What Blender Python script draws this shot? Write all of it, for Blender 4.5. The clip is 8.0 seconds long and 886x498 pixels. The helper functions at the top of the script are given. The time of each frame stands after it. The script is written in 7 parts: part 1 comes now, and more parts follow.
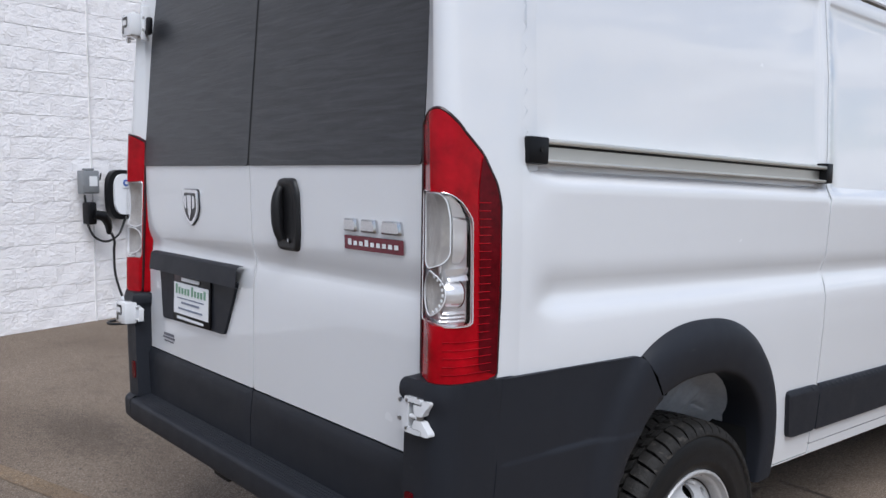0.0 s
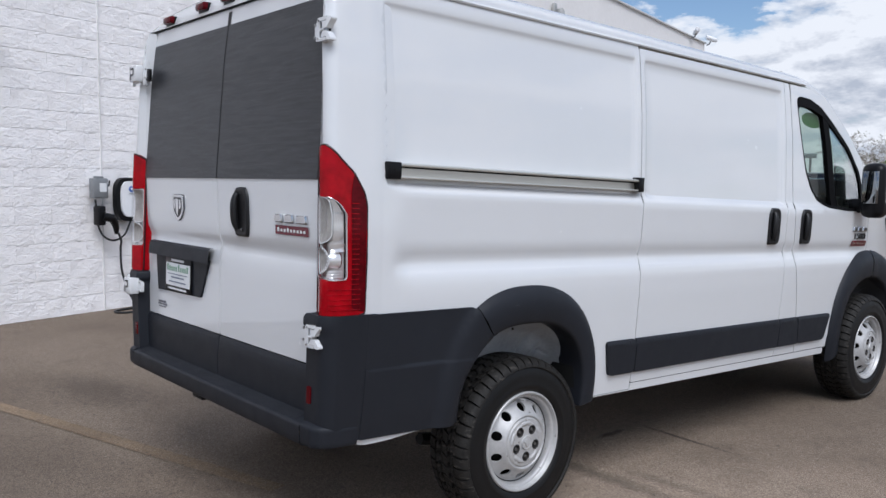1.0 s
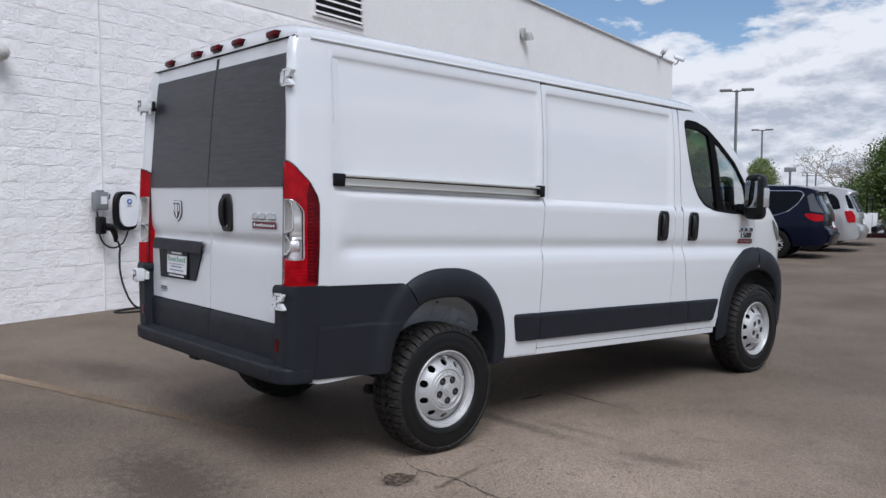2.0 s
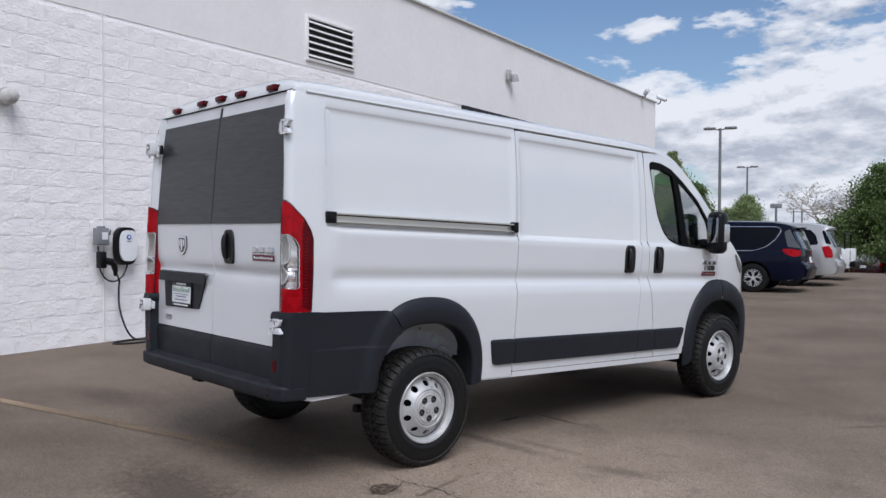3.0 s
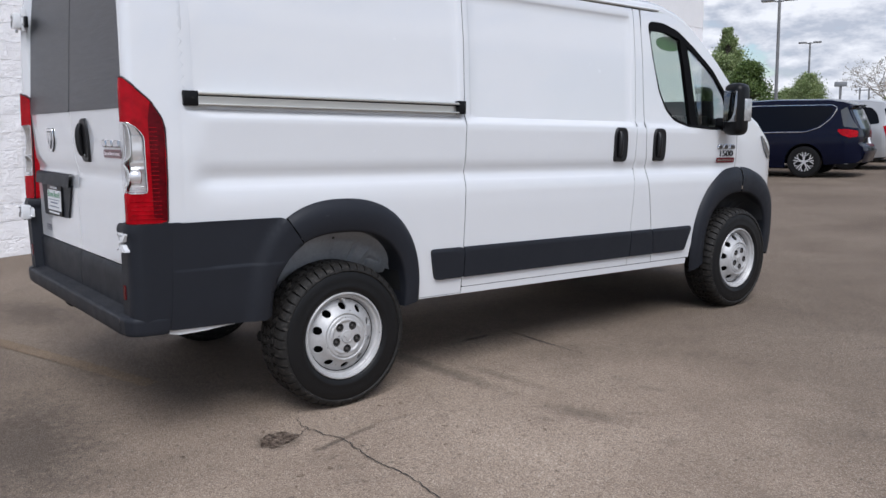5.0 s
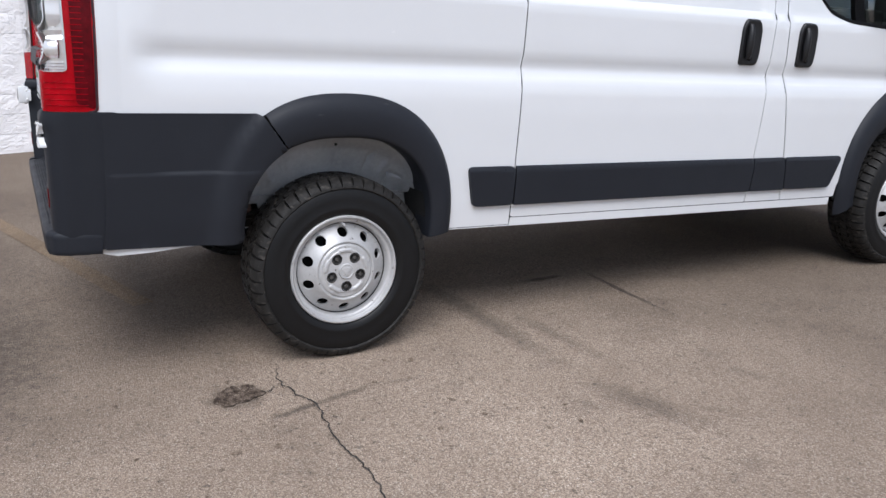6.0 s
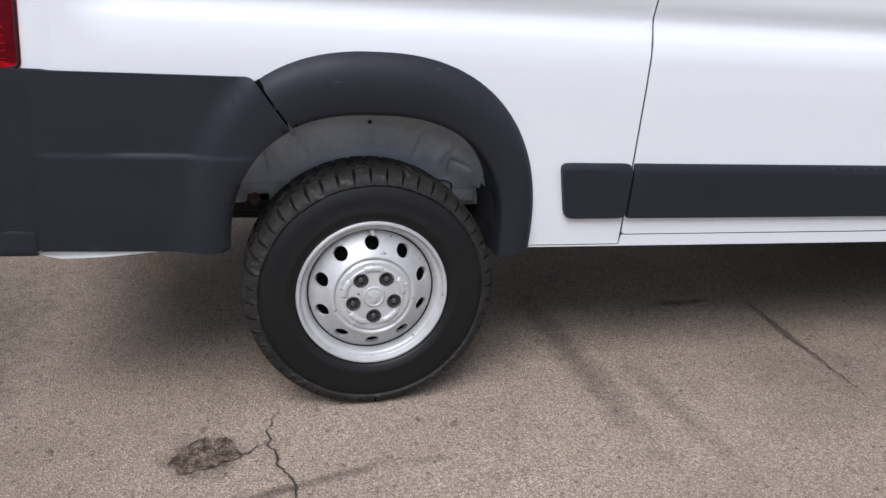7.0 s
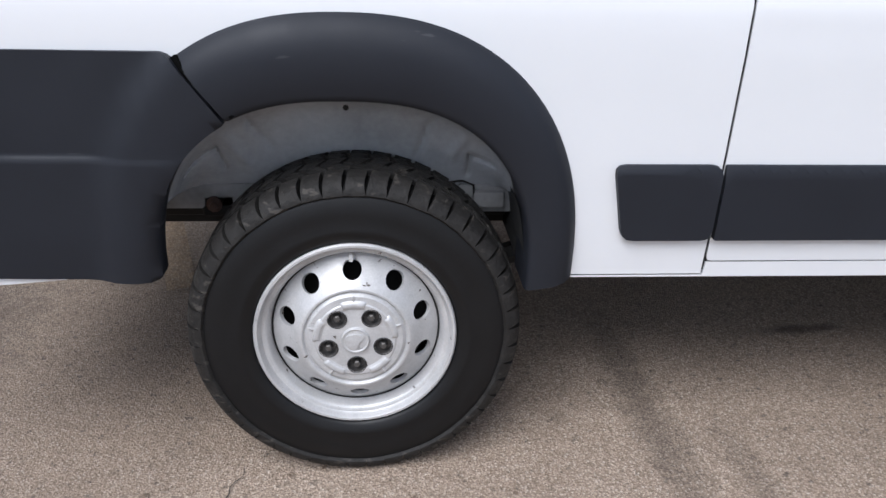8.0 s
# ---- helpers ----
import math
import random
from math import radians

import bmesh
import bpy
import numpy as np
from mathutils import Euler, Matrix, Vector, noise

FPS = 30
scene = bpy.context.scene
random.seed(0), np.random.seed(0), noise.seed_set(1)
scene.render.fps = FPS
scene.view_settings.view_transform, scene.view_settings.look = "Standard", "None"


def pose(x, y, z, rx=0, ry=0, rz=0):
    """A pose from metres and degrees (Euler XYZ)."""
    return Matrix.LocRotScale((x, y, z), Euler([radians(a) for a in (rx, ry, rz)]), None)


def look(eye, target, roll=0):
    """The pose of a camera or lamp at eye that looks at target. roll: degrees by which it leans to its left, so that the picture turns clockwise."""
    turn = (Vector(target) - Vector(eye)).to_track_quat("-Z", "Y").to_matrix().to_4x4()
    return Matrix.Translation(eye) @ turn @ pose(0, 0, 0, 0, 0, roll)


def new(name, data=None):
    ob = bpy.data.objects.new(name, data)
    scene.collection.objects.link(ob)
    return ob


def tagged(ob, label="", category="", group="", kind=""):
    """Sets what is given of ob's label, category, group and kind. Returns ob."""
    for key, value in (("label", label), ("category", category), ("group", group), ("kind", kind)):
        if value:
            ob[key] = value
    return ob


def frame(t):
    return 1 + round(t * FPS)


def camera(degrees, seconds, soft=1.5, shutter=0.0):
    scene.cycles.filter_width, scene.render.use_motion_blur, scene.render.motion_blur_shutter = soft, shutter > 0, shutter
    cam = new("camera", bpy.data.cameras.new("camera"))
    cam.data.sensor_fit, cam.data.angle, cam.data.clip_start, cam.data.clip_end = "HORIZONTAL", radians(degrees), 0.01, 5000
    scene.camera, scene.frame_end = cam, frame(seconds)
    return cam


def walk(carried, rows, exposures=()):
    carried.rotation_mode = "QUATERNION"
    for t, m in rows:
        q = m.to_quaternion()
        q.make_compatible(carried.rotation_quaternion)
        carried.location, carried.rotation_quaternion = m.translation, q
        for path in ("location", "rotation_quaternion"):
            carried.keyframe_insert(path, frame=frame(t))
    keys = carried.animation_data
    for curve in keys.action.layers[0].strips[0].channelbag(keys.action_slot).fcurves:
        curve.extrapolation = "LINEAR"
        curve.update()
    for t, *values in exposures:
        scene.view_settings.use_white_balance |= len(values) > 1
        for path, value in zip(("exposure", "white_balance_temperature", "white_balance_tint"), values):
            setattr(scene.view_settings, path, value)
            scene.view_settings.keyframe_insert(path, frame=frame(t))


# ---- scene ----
cam = camera(56.3, 8.0)
PATH = [
    (0, (2.36, -1.196, 1.516), (0.847, 0.099, 1.332), 0.3),
    (0.5, (2.932, -1.397, 1.524), (1.416, -0.106, 1.344), 0.7),
    (1, (3.503, -1.606, 1.539), (1.982, -0.318, 1.371), 0.5),
    (1.5, (4.011, -1.883, 1.52), (2.502, -0.579, 1.37), 0.4),
    (1.7, (4.259, -1.963, 1.513), (2.748, -0.661, 1.363), 0.3),
    (2.8, (4.873, -2.39, 1.452), (3.39, -1.049, 1.41), 0.1),
    (3, (4.946, -2.387, 1.495), (3.452, -1.059, 1.451), 0.2),
    (3.5, (5.119, -2.273, 1.494), (3.593, -0.981, 1.449), -0.0),
    (4, (5.035, -2.009, 1.471), (3.492, -0.739, 1.393), -0.1),
    (4.5, (4.782, -1.64, 1.466), (3.241, -0.376, 1.314), -0.8),
    (5, (4.543, -1.118, 1.45), (2.985, 0.097, 1.144), -1.2),
    (5.2, (4.44, -0.907, 1.423), (2.872, 0.276, 1.045), -0.8),
    (6.3, (3.8, 0.17, 1.309), (2.037, 0.918, 0.731), 1.5),
    (6.5, (3.638, 0.35, 1.322), (1.854, 1.002, 0.695), 2.0),
    (6.8, (3.385, 0.545, 1.329), (1.573, 1.078, 0.684), 1.9),
    (7, (3.222, 0.663, 1.331), (1.395, 1.12, 0.657), 1.8),
    (7.5, (2.861, 0.944, 1.327), (1.02, 1.195, 0.586), 0.6),
    (8, (2.603, 1.107, 1.294), (0.776, 1.226, 0.488), -0.7),
]
walk(cam, [(t, look(eye, target, roll)) for t, eye, target, roll in PATH],
     exposures=[(0.0, 0.36, 5800, 11), (1.6, 0.20, 5800, 11), (3.0, 0.17, 5840, 12), (4.2, 0.17, 5840, 12), (5.2, 0.42, 5880, 12), (6.5, 0.65, 5900, 12), (7.4, 0.70, 5880, 12), (8.0, 0.80, 5860, 12)])
from mathutils.geometry import delaunay_2d_cdt

# ---- world, sun ----
SUN_ELEV, SUN_AZ = radians(52), radians(118)   # azimuth clockwise from +y
world = bpy.data.worlds.new("sky_world")
scene.world = world
world.use_nodes = True


class Nodes:
    """Short way to write a node tree."""

    def __init__(self, tree):
        self.t = tree
        tree.nodes.clear()

    def add(self, kind, ins=None, prep=None):
        n = self.t.nodes.new(kind)
        if prep:
            prep(n)
        for k, v in (ins or {}).items():
            if isinstance(v, bpy.types.NodeSocket):
                self.t.links.new(v, n.inputs[k])
            else:
                n.inputs[k].default_value = v
        return n

    def math(self, op, a, b=0.0, clamp=False):
        n = self.add("ShaderNodeMath", {0: a, 1: b})
        n.operation, n.use_clamp = op, clamp
        return n.outputs[0]

    def noise(self, vec, scale, detail=4.0, rough=0.55, dist=0.0):
        return self.add("ShaderNodeTexNoise", {"Vector": vec, "Scale": scale, "Detail": detail, "Roughness": rough, "Distortion": dist}).outputs["Fac"]

    def ramp(self, fac, stops):
        n = self.add("ShaderNodeValToRGB", {"Fac": fac})
        cr = n.color_ramp
        while len(cr.elements) < len(stops):
            cr.elements.new(0.5)
        for e, (p, c) in zip(cr.elements, stops):
            e.position = p
            e.color = (c, c, c, 1) if isinstance(c, (int, float)) else (*c, 1)
        return n.outputs["Color"]

    def mix(self, fac, a, b, blend="MIX"):
        n = self.add("ShaderNodeMix", {"Factor": fac})
        n.data_type, n.blend_type = "RGBA", blend
        for key, v in (("A", a), ("B", b)):
            sock = [s for s in n.inputs if s.name == key and s.type == "RGBA"][0]
            if isinstance(v, bpy.types.NodeSocket):
                self.t.links.new(v, sock)
            else:
                sock.default_value = (*v, 1)
        return [s for s in n.outputs if s.type == "RGBA"][0]

    def bump(self, height, strength, distance, normal=None):
        ins = {"Height": height, "Strength": strength, "Distance": distance}
        if normal is not None:
            ins["Normal"] = normal
        return self.add("ShaderNodeBump", ins).outputs["Normal"]


wn = Nodes(world.node_tree)
sky = wn.add("ShaderNodeTexSky")
sky.sky_type, sky.sun_disc, sky.sun_elevation, sky.sun_rotation = "NISHITA", False, SUN_ELEV, SUN_AZ
sky.air_density, sky.dust_density, sky.ozone_density = 1.0, 0.6, 1.5
coord = wn.add("ShaderNodeTexCoord").outputs["Generated"]
# heaped clouds: round masses, bright above and grey below
def heap(offset):
    wide = wn.add("ShaderNodeMapping", {"Vector": coord, "Location": (5.3, 1.7, 0.4 + offset), "Scale": (1.0, 1.0, 2.4)}).outputs[0]
    tight = wn.add("ShaderNodeMapping", {"Vector": coord, "Location": (2.1, 4.4, 0.9 + offset * 0.7), "Scale": (1.0, 1.0, 2.6)}).outputs[0]
    return wn.math("ADD", wn.math("MULTIPLY", wn.noise(wide, 2.6, 8.0, 0.55, 0.1), 0.62), wn.math("MULTIPLY", wn.noise(tight, 9.0, 9.0, 0.60, 0.1), 0.38))


mass = heap(0.0)
above = heap(0.042)
far_above = heap(0.115)
gap_pos = wn.add("ShaderNodeMapping", {"Vector": coord, "Location": (1.3, 0.6, 2.2), "Scale": (1.0, 1.0, 2.6)}).outputs[0]
gaps = wn.ramp(wn.noise(gap_pos, 7.5, 5.0, 0.5), [(0.56, 0.0), (0.70, 1.0)])
cover = wn.ramp(wn.math("SUBTRACT", mass, wn.math("MULTIPLY", gaps, 0.085)), [(0.470, 0.0), (0.492, 0.70), (0.525, 1.0)])
rim = wn.math("ADD", wn.math("MULTIPLY", wn.math("SUBTRACT", mass, above), 7.5), wn.math("MULTIPLY", wn.math("SUBTRACT", mass, far_above), 2.0))
lit = wn.math("ADD", rim, 0.47)
cloud = wn.ramp(lit, [(0.10, (4.9, 5.1, 5.5)), (0.42, (6.75, 6.75, 6.85)), (0.80, (8.8, 8.65, 8.45))])
skycol = wn.mix(cover, sky.outputs[0], cloud)
bg = wn.add("ShaderNodeBackground", {"Color": skycol, "Strength": 0.085})
wn.add("ShaderNodeOutputWorld", {"Surface": bg.outputs[0]})

sun = new("sun", bpy.data.lights.new("sun", "SUN"))
sun.data.energy, sun.data.angle, sun.data.color = 2.4, radians(38), (1.0, 0.96, 0.9)
sd = Vector((math.sin(SUN_AZ) * math.cos(SUN_ELEV), math.cos(SUN_AZ) * math.cos(SUN_ELEV), math.sin(SUN_ELEV)))
sun.matrix_world = look(sd * 30, (0, 0, 0))
scene.view_settings.exposure = 0.0


# ---- materials ----
def material(name, color, rough=0.5, metal=0.0, spec=0.5, coat=0.0, grain=None, bump=None, blotch=None, transmission=0.0, ior=1.45, flecks=None):
    """grain=(scale, amount), blotch=(scale, amount): brightness variation; bump=(scale, distance); flecks=(scale, stretch, from, colour): chips or scuffs."""
    m = bpy.data.materials.new(name)
    m.use_nodes = True
    n = Nodes(m.node_tree)
    p = n.add("ShaderNodeBsdfPrincipled", {"Base Color": (*color, 1), "Roughness": rough, "Metallic": metal, "Specular IOR Level": spec, "Coat Weight": coat, "Coat Roughness": 0.03, "Transmission Weight": transmission, "IOR": ior})
    n.add("ShaderNodeOutputMaterial", {"Surface": p.outputs[0]})
    pos = n.add("ShaderNodeTexCoord").outputs["Object"]
    col = None
    for spec_ in (grain, blotch):
        if spec_:
            v = n.noise(pos, spec_[0], 5.0, 0.6)
            lo, hi = 1 - spec_[1], 1 + spec_[1]
            g = n.ramp(v, [(0.3, (color[0] * lo, color[1] * lo, color[2] * lo)), (0.7, (color[0] * hi, color[1] * hi, color[2] * hi))])
            col = g if col is None else n.mix(0.5, col, g)
    if flecks:
        st = n.add("ShaderNodeMapping", {"Vector": pos, "Rotation": (0.6, 0.0, 0.0), "Scale": (1.0, 1.0, flecks[1])}).outputs[0]
        mask = n.ramp(n.noise(st, flecks[0], 5.0, 0.6, 0.3), [(flecks[2], 0.0), (flecks[2] + 0.03, 1.0)])
        col = n.mix(mask, col if col is not None else color, flecks[3])
    if col is not None:
        n.t.links.new(col, p.inputs["Base Color"])
    if blotch:
        r = n.noise(pos, blotch[0] * 2.3, 4.0)
        n.t.links.new(n.math("ADD", n.math("MULTIPLY", n.math("SUBTRACT", r, 0.5), 0.25 * (1 if rough > 0.2 else 0.2)), rough), p.inputs["Roughness"])
    if bump:
        n.t.links.new(n.bump(n.noise(pos, bump[0], 6.0, 0.6), 0.6, bump[1]), p.inputs["Normal"])
    return m


PAINT = material("white_paint", (0.655, 0.663, 0.675), 0.22, 0.0, 0.5, 1.0, blotch=(1.3, 0.015))
PLASTIC = material("dark_plastic", (0.0135, 0.0152, 0.0202), 0.54, 0.0, 0.30, grain=(900, 0.25), blotch=(5, 0.12), bump=(700, 0.0004), flecks=(7, 5.0, 0.70, (0.035, 0.037, 0.042)))
BLACK = material("black_trim", (0.005, 0.005, 0.006), 0.35, 0.0, 0.25, grain=(300, 0.2))
RUBBER = material("tyre_rubber", (0.0062, 0.0062, 0.0066), 0.45, 0.0, 0.30, grain=(200, 0.3), blotch=(9, 0.25), bump=(300, 0.0006))
TREAD = material("dusty_tread", (0.0145, 0.0134, 0.0124), 0.64, 0.0, 0.30, grain=(90, 0.55), blotch=(26, 0.65), bump=(110, 0.0045), flecks=(30, 2.2, 0.60, (0.046, 0.041, 0.036)))
SEAL = material("window_rubber", (0.004, 0.004, 0.0045), 0.65, 0.0, 0.10, grain=(300, 0.2))
DARK = material("underside_black", (0.006, 0.006, 0.006), 0.85, blotch=(4, 0.3))
SILVER = material("silver_wheel_paint", (0.45, 0.447, 0.445), 0.46, 0.30, 0.5, grain=(260, 0.16), blotch=(14, 0.26), bump=(220, 0.0005), flecks=(34, 1.4, 0.665, (0.10, 0.085, 0.075)))
GAP = material("seam_shade_black", (0.003, 0.003, 0.003), 1.0, 0.0, 0.05)
CHROME = material("chrome", (0.72, 0.73, 0.75), 0.12, 1.0)
NUT = material("nut_steel", (0.10, 0.095, 0.09), 0.45, 0.6, blotch=(60, 0.3))
STEEL = material("bare_steel", (0.30, 0.30, 0.30), 0.3, 0.9, blotch=(15, 0.15))
ALUM = material("rail_aluminium", (0.66, 0.645, 0.60), 0.32, 0.75)
MIRROR = material("mirror_glass", (0.30, 0.31, 0.32), 0.03, 1.0)
def streaked_glass():
    m = bpy.data.materials.new("dark_door_glass")
    m.use_nodes = True
    n = Nodes(m.node_tree)
    pos = n.add("ShaderNodeTexCoord").outputs["Object"]
    p = n.add("ShaderNodeBsdfPrincipled", {"Roughness": 0.36, "Specular IOR Level": 0.38})
    n.add("ShaderNodeOutputMaterial", {"Surface": p.outputs[0]})
    st = n.add("ShaderNodeMapping", {"Vector": pos, "Scale": (5.0, 5.0, 70.0)}).outputs[0]
    a = n.noise(st, 1.0, 5.0, 0.65, 0.6)
    n.t.links.new(n.ramp(a, [(0.30, (0.014, 0.015, 0.018)), (0.50, (0.027, 0.0285, 0.033)), (0.72, (0.044, 0.046, 0.052))]), p.inputs["Base Color"])
    n.t.links.new(n.bump(a, 0.35, 0.004), p.inputs["Normal"])
    return m


GLASS_DARK = streaked_glass()
RED_LENS = material("red_lens", (0.30, 0.0015, 0.006), 0.10, 0.0, 0.20, 0.0, blotch=(12, 0.35))
RED_DEEP = material("deep_red_lens", (0.080, 0.0012, 0.004), 0.18, 0.0, 0.16, 0.0, blotch=(40, 0.3))
WARM_CHROME = material("warm_reflector", (0.42, 0.40, 0.38), 0.34, 0.6, blotch=(18, 0.25))
REFLECTOR = material("lamp_reflector", (0.87, 0.87, 0.88), 0.14, 0.60)
BADGE = material("badge_chrome", (0.56, 0.56, 0.57), 0.2, 1.0)
BADGE_DARK = material("badge_edge", (0.03, 0.03, 0.033), 0.3, 0.3)
HEADLENS = material("headlamp_lens", (0.16, 0.165, 0.17), 0.12, 0.4, 0.5, 0.5, blotch=(25, 0.4))
INNER_GREY = material("inner_grey_paint", (0.21, 0.21, 0.212), 0.7, blotch=(12, 0.3))
MAROON_EDGE = material("lamp_edge", (0.020, 0.003, 0.005), 0.3)
CLEAR_LENS = material("clear_lens", (0.42, 0.42, 0.42), 0.1, 0.35, 0.6, 0.8, blotch=(25, 0.3))
PAINT_RED = material("badge_red", (0.13, 0.008, 0.020), 0.25)
LINER_BLACK = material("front_liner_plastic", (0.030, 0.031, 0.034), 0.75, grain=(60, 0.2), blotch=(6, 0.3))
LINER = material("wheel_liner_felt", (0.35, 0.362, 0.378), 0.9, grain=(60, 0.15), blotch=(5, 0.3), bump=(60, 0.002))
GREY_BOX = material("grey_enclosure", (0.22, 0.23, 0.24), 0.5, 0.2, blotch=(8, 0.1))
WHITE_PL = material("white_plastic", (0.75, 0.76, 0.78), 0.35, blotch=(6, 0.04))
CABLE = material("black_cable", (0.015, 0.015, 0.016), 0.5, grain=(90, 0.2))
PAPER = material("plate_card", (0.72, 0.73, 0.74), 0.45, blotch=(20, 0.05))


# ---- mesh helpers ----
class Geo:
    """A list of vertices and faces."""

    def __init__(self):
        self.v, self.f = [], []

    def add(self, vs, fs, m=None):
        k = len(self.v)
        self.v += [tuple(m @ Vector(p)) if m is not None else tuple(p) for p in vs]
        self.f += [tuple(i + k for i in q) for q in fs]
        return self

    def join(self, other, m=None):
        return self.add(other.v, other.f, m)

    def moved(self, m):
        g = Geo()
        g.add(self.v, self.f, m)
        return g

    def flipped(self):
        """Mirror image in x."""
        g = Geo()
        g.add([(-x, y, z) for x, y, z in self.v], [tuple(reversed(q)) for q in self.f])
        return g


def box(cx, cy, cz, sx, sy, sz, bevel=0.0, seg=2):
    bm = bmesh.new()
    bmesh.ops.create_cube(bm, size=1)
    for v in bm.verts:
        v.co = Vector((v.co.x * sx + cx, v.co.y * sy + cy, v.co.z * sz + cz))
    if bevel:
        bmesh.ops.bevel(bm, geom=bm.edges[:], offset=bevel, segments=seg, profile=0.5, affect="EDGES")
    g = Geo()
    bm.verts.index_update()
    g.add([v.co for v in bm.verts], [[v.index for v in fc.verts] for fc in bm.faces])
    bm.free()
    return g


def lathe(profile, n=48, closed=False):
    """Turns (radius, x) round the x axis."""
    g = Geo()
    vs, fs = [], []
    k = len(profile)
    for i in range(n):
        a = 2 * math.pi * i / n
        vs += [(x, r * math.cos(a), r * math.sin(a)) for r, x in profile]
    for i in range(n):
        j = (i + 1) % n
        for q in range(k if closed else k - 1):
            p = (q + 1) % k
            fs.append((i * k + q, j * k + q, j * k + p, i * k + p))
    return g.add(vs, fs)


def tube(path, r, n=8, caps=True):
    g = Geo()
    pts = [Vector(p) for p in path]
    vs, fs = [], []
    side = None
    for i, p in enumerate(pts):
        d = (pts[min(i + 1, len(pts) - 1)] - pts[max(i - 1, 0)]).normalized()
        if side is None:
            side = d.cross(Vector((0, 0, 1)) if abs(d.z) < 0.9 else Vector((1, 0, 0))).normalized()
        side = (side - d * side.dot(d)).normalized()
        w = d.cross(side)
        rr = r[i] if isinstance(r, (list, tuple)) else r
        vs += [p + rr * (math.cos(2 * math.pi * k / n) * side + math.sin(2 * math.pi * k / n) * w) for k in range(n)]
    for i in range(len(pts) - 1):
        for k in range(n):
            j = (k + 1) % n
            fs.append((i * n + k, i * n + j, (i + 1) * n + j, (i + 1) * n + k))
    if caps:
        fs.append(tuple(reversed(range(n))))
        fs.append(tuple((len(pts) - 1) * n + k for k in range(n)))
    return g.add(vs, fs)


def sheet(fn, nu, nv):
    """A grid of nu x nv cells over the unit square."""
    g = Geo()
    vs = [fn(i / nu, j / nv) for j in range(nv + 1) for i in range(nu + 1)]
    w = nu + 1
    fs = [(j * w + i, j * w + i + 1, (j + 1) * w + i + 1, (j + 1) * w + i) for j in range(nv) for i in range(nu)]
    return g.add(vs, fs)


def rounded(pts, n=2, ratio=0.25):
    """Cuts the corners of a closed outline."""
    for _ in range(n):
        out = []
        for i, p in enumerate(pts):
            q = pts[(i + 1) % len(pts)]
            out.append((p[0] + (q[0] - p[0]) * ratio, p[1] + (q[1] - p[1]) * ratio))
            out.append((q[0] + (p[0] - q[0]) * ratio, q[1] + (p[1] - q[1]) * ratio))
        pts = out
    return pts


def soft_corners(pts, r=0.03, n=3):
    """Rounds each corner of a closed outline with a short curve."""
    out = []
    k = len(pts)
    for i in range(k):
        a, b, c = Vector(pts[i - 1]), Vector(pts[i]), Vector(pts[(i + 1) % k])
        da, dc = min(r, (a - b).length * 0.45), min(r, (c - b).length * 0.45)
        p, q = b + (a - b).normalized() * da, b + (c - b).normalized() * dc
        for s in range(n + 1):
            t = s / n
            out.append(tuple((1 - t) ** 2 * p + 2 * t * (1 - t) * b + t * t * q))
    return out


def inside(poly, pts):
    P = np.array(poly)
    Q = np.array(pts)
    hit = np.zeros(len(Q), bool)
    for (x0, y0), (x1, y1) in zip(P, np.roll(P, -1, 0)):
        if y0 == y1:
            continue
        c = (y0 > Q[:, 1]) != (y1 > Q[:, 1])
        hit ^= c & (Q[:, 0] < (x1 - x0) * (Q[:, 1] - y0) / (y1 - y0) + x0)
    return hit


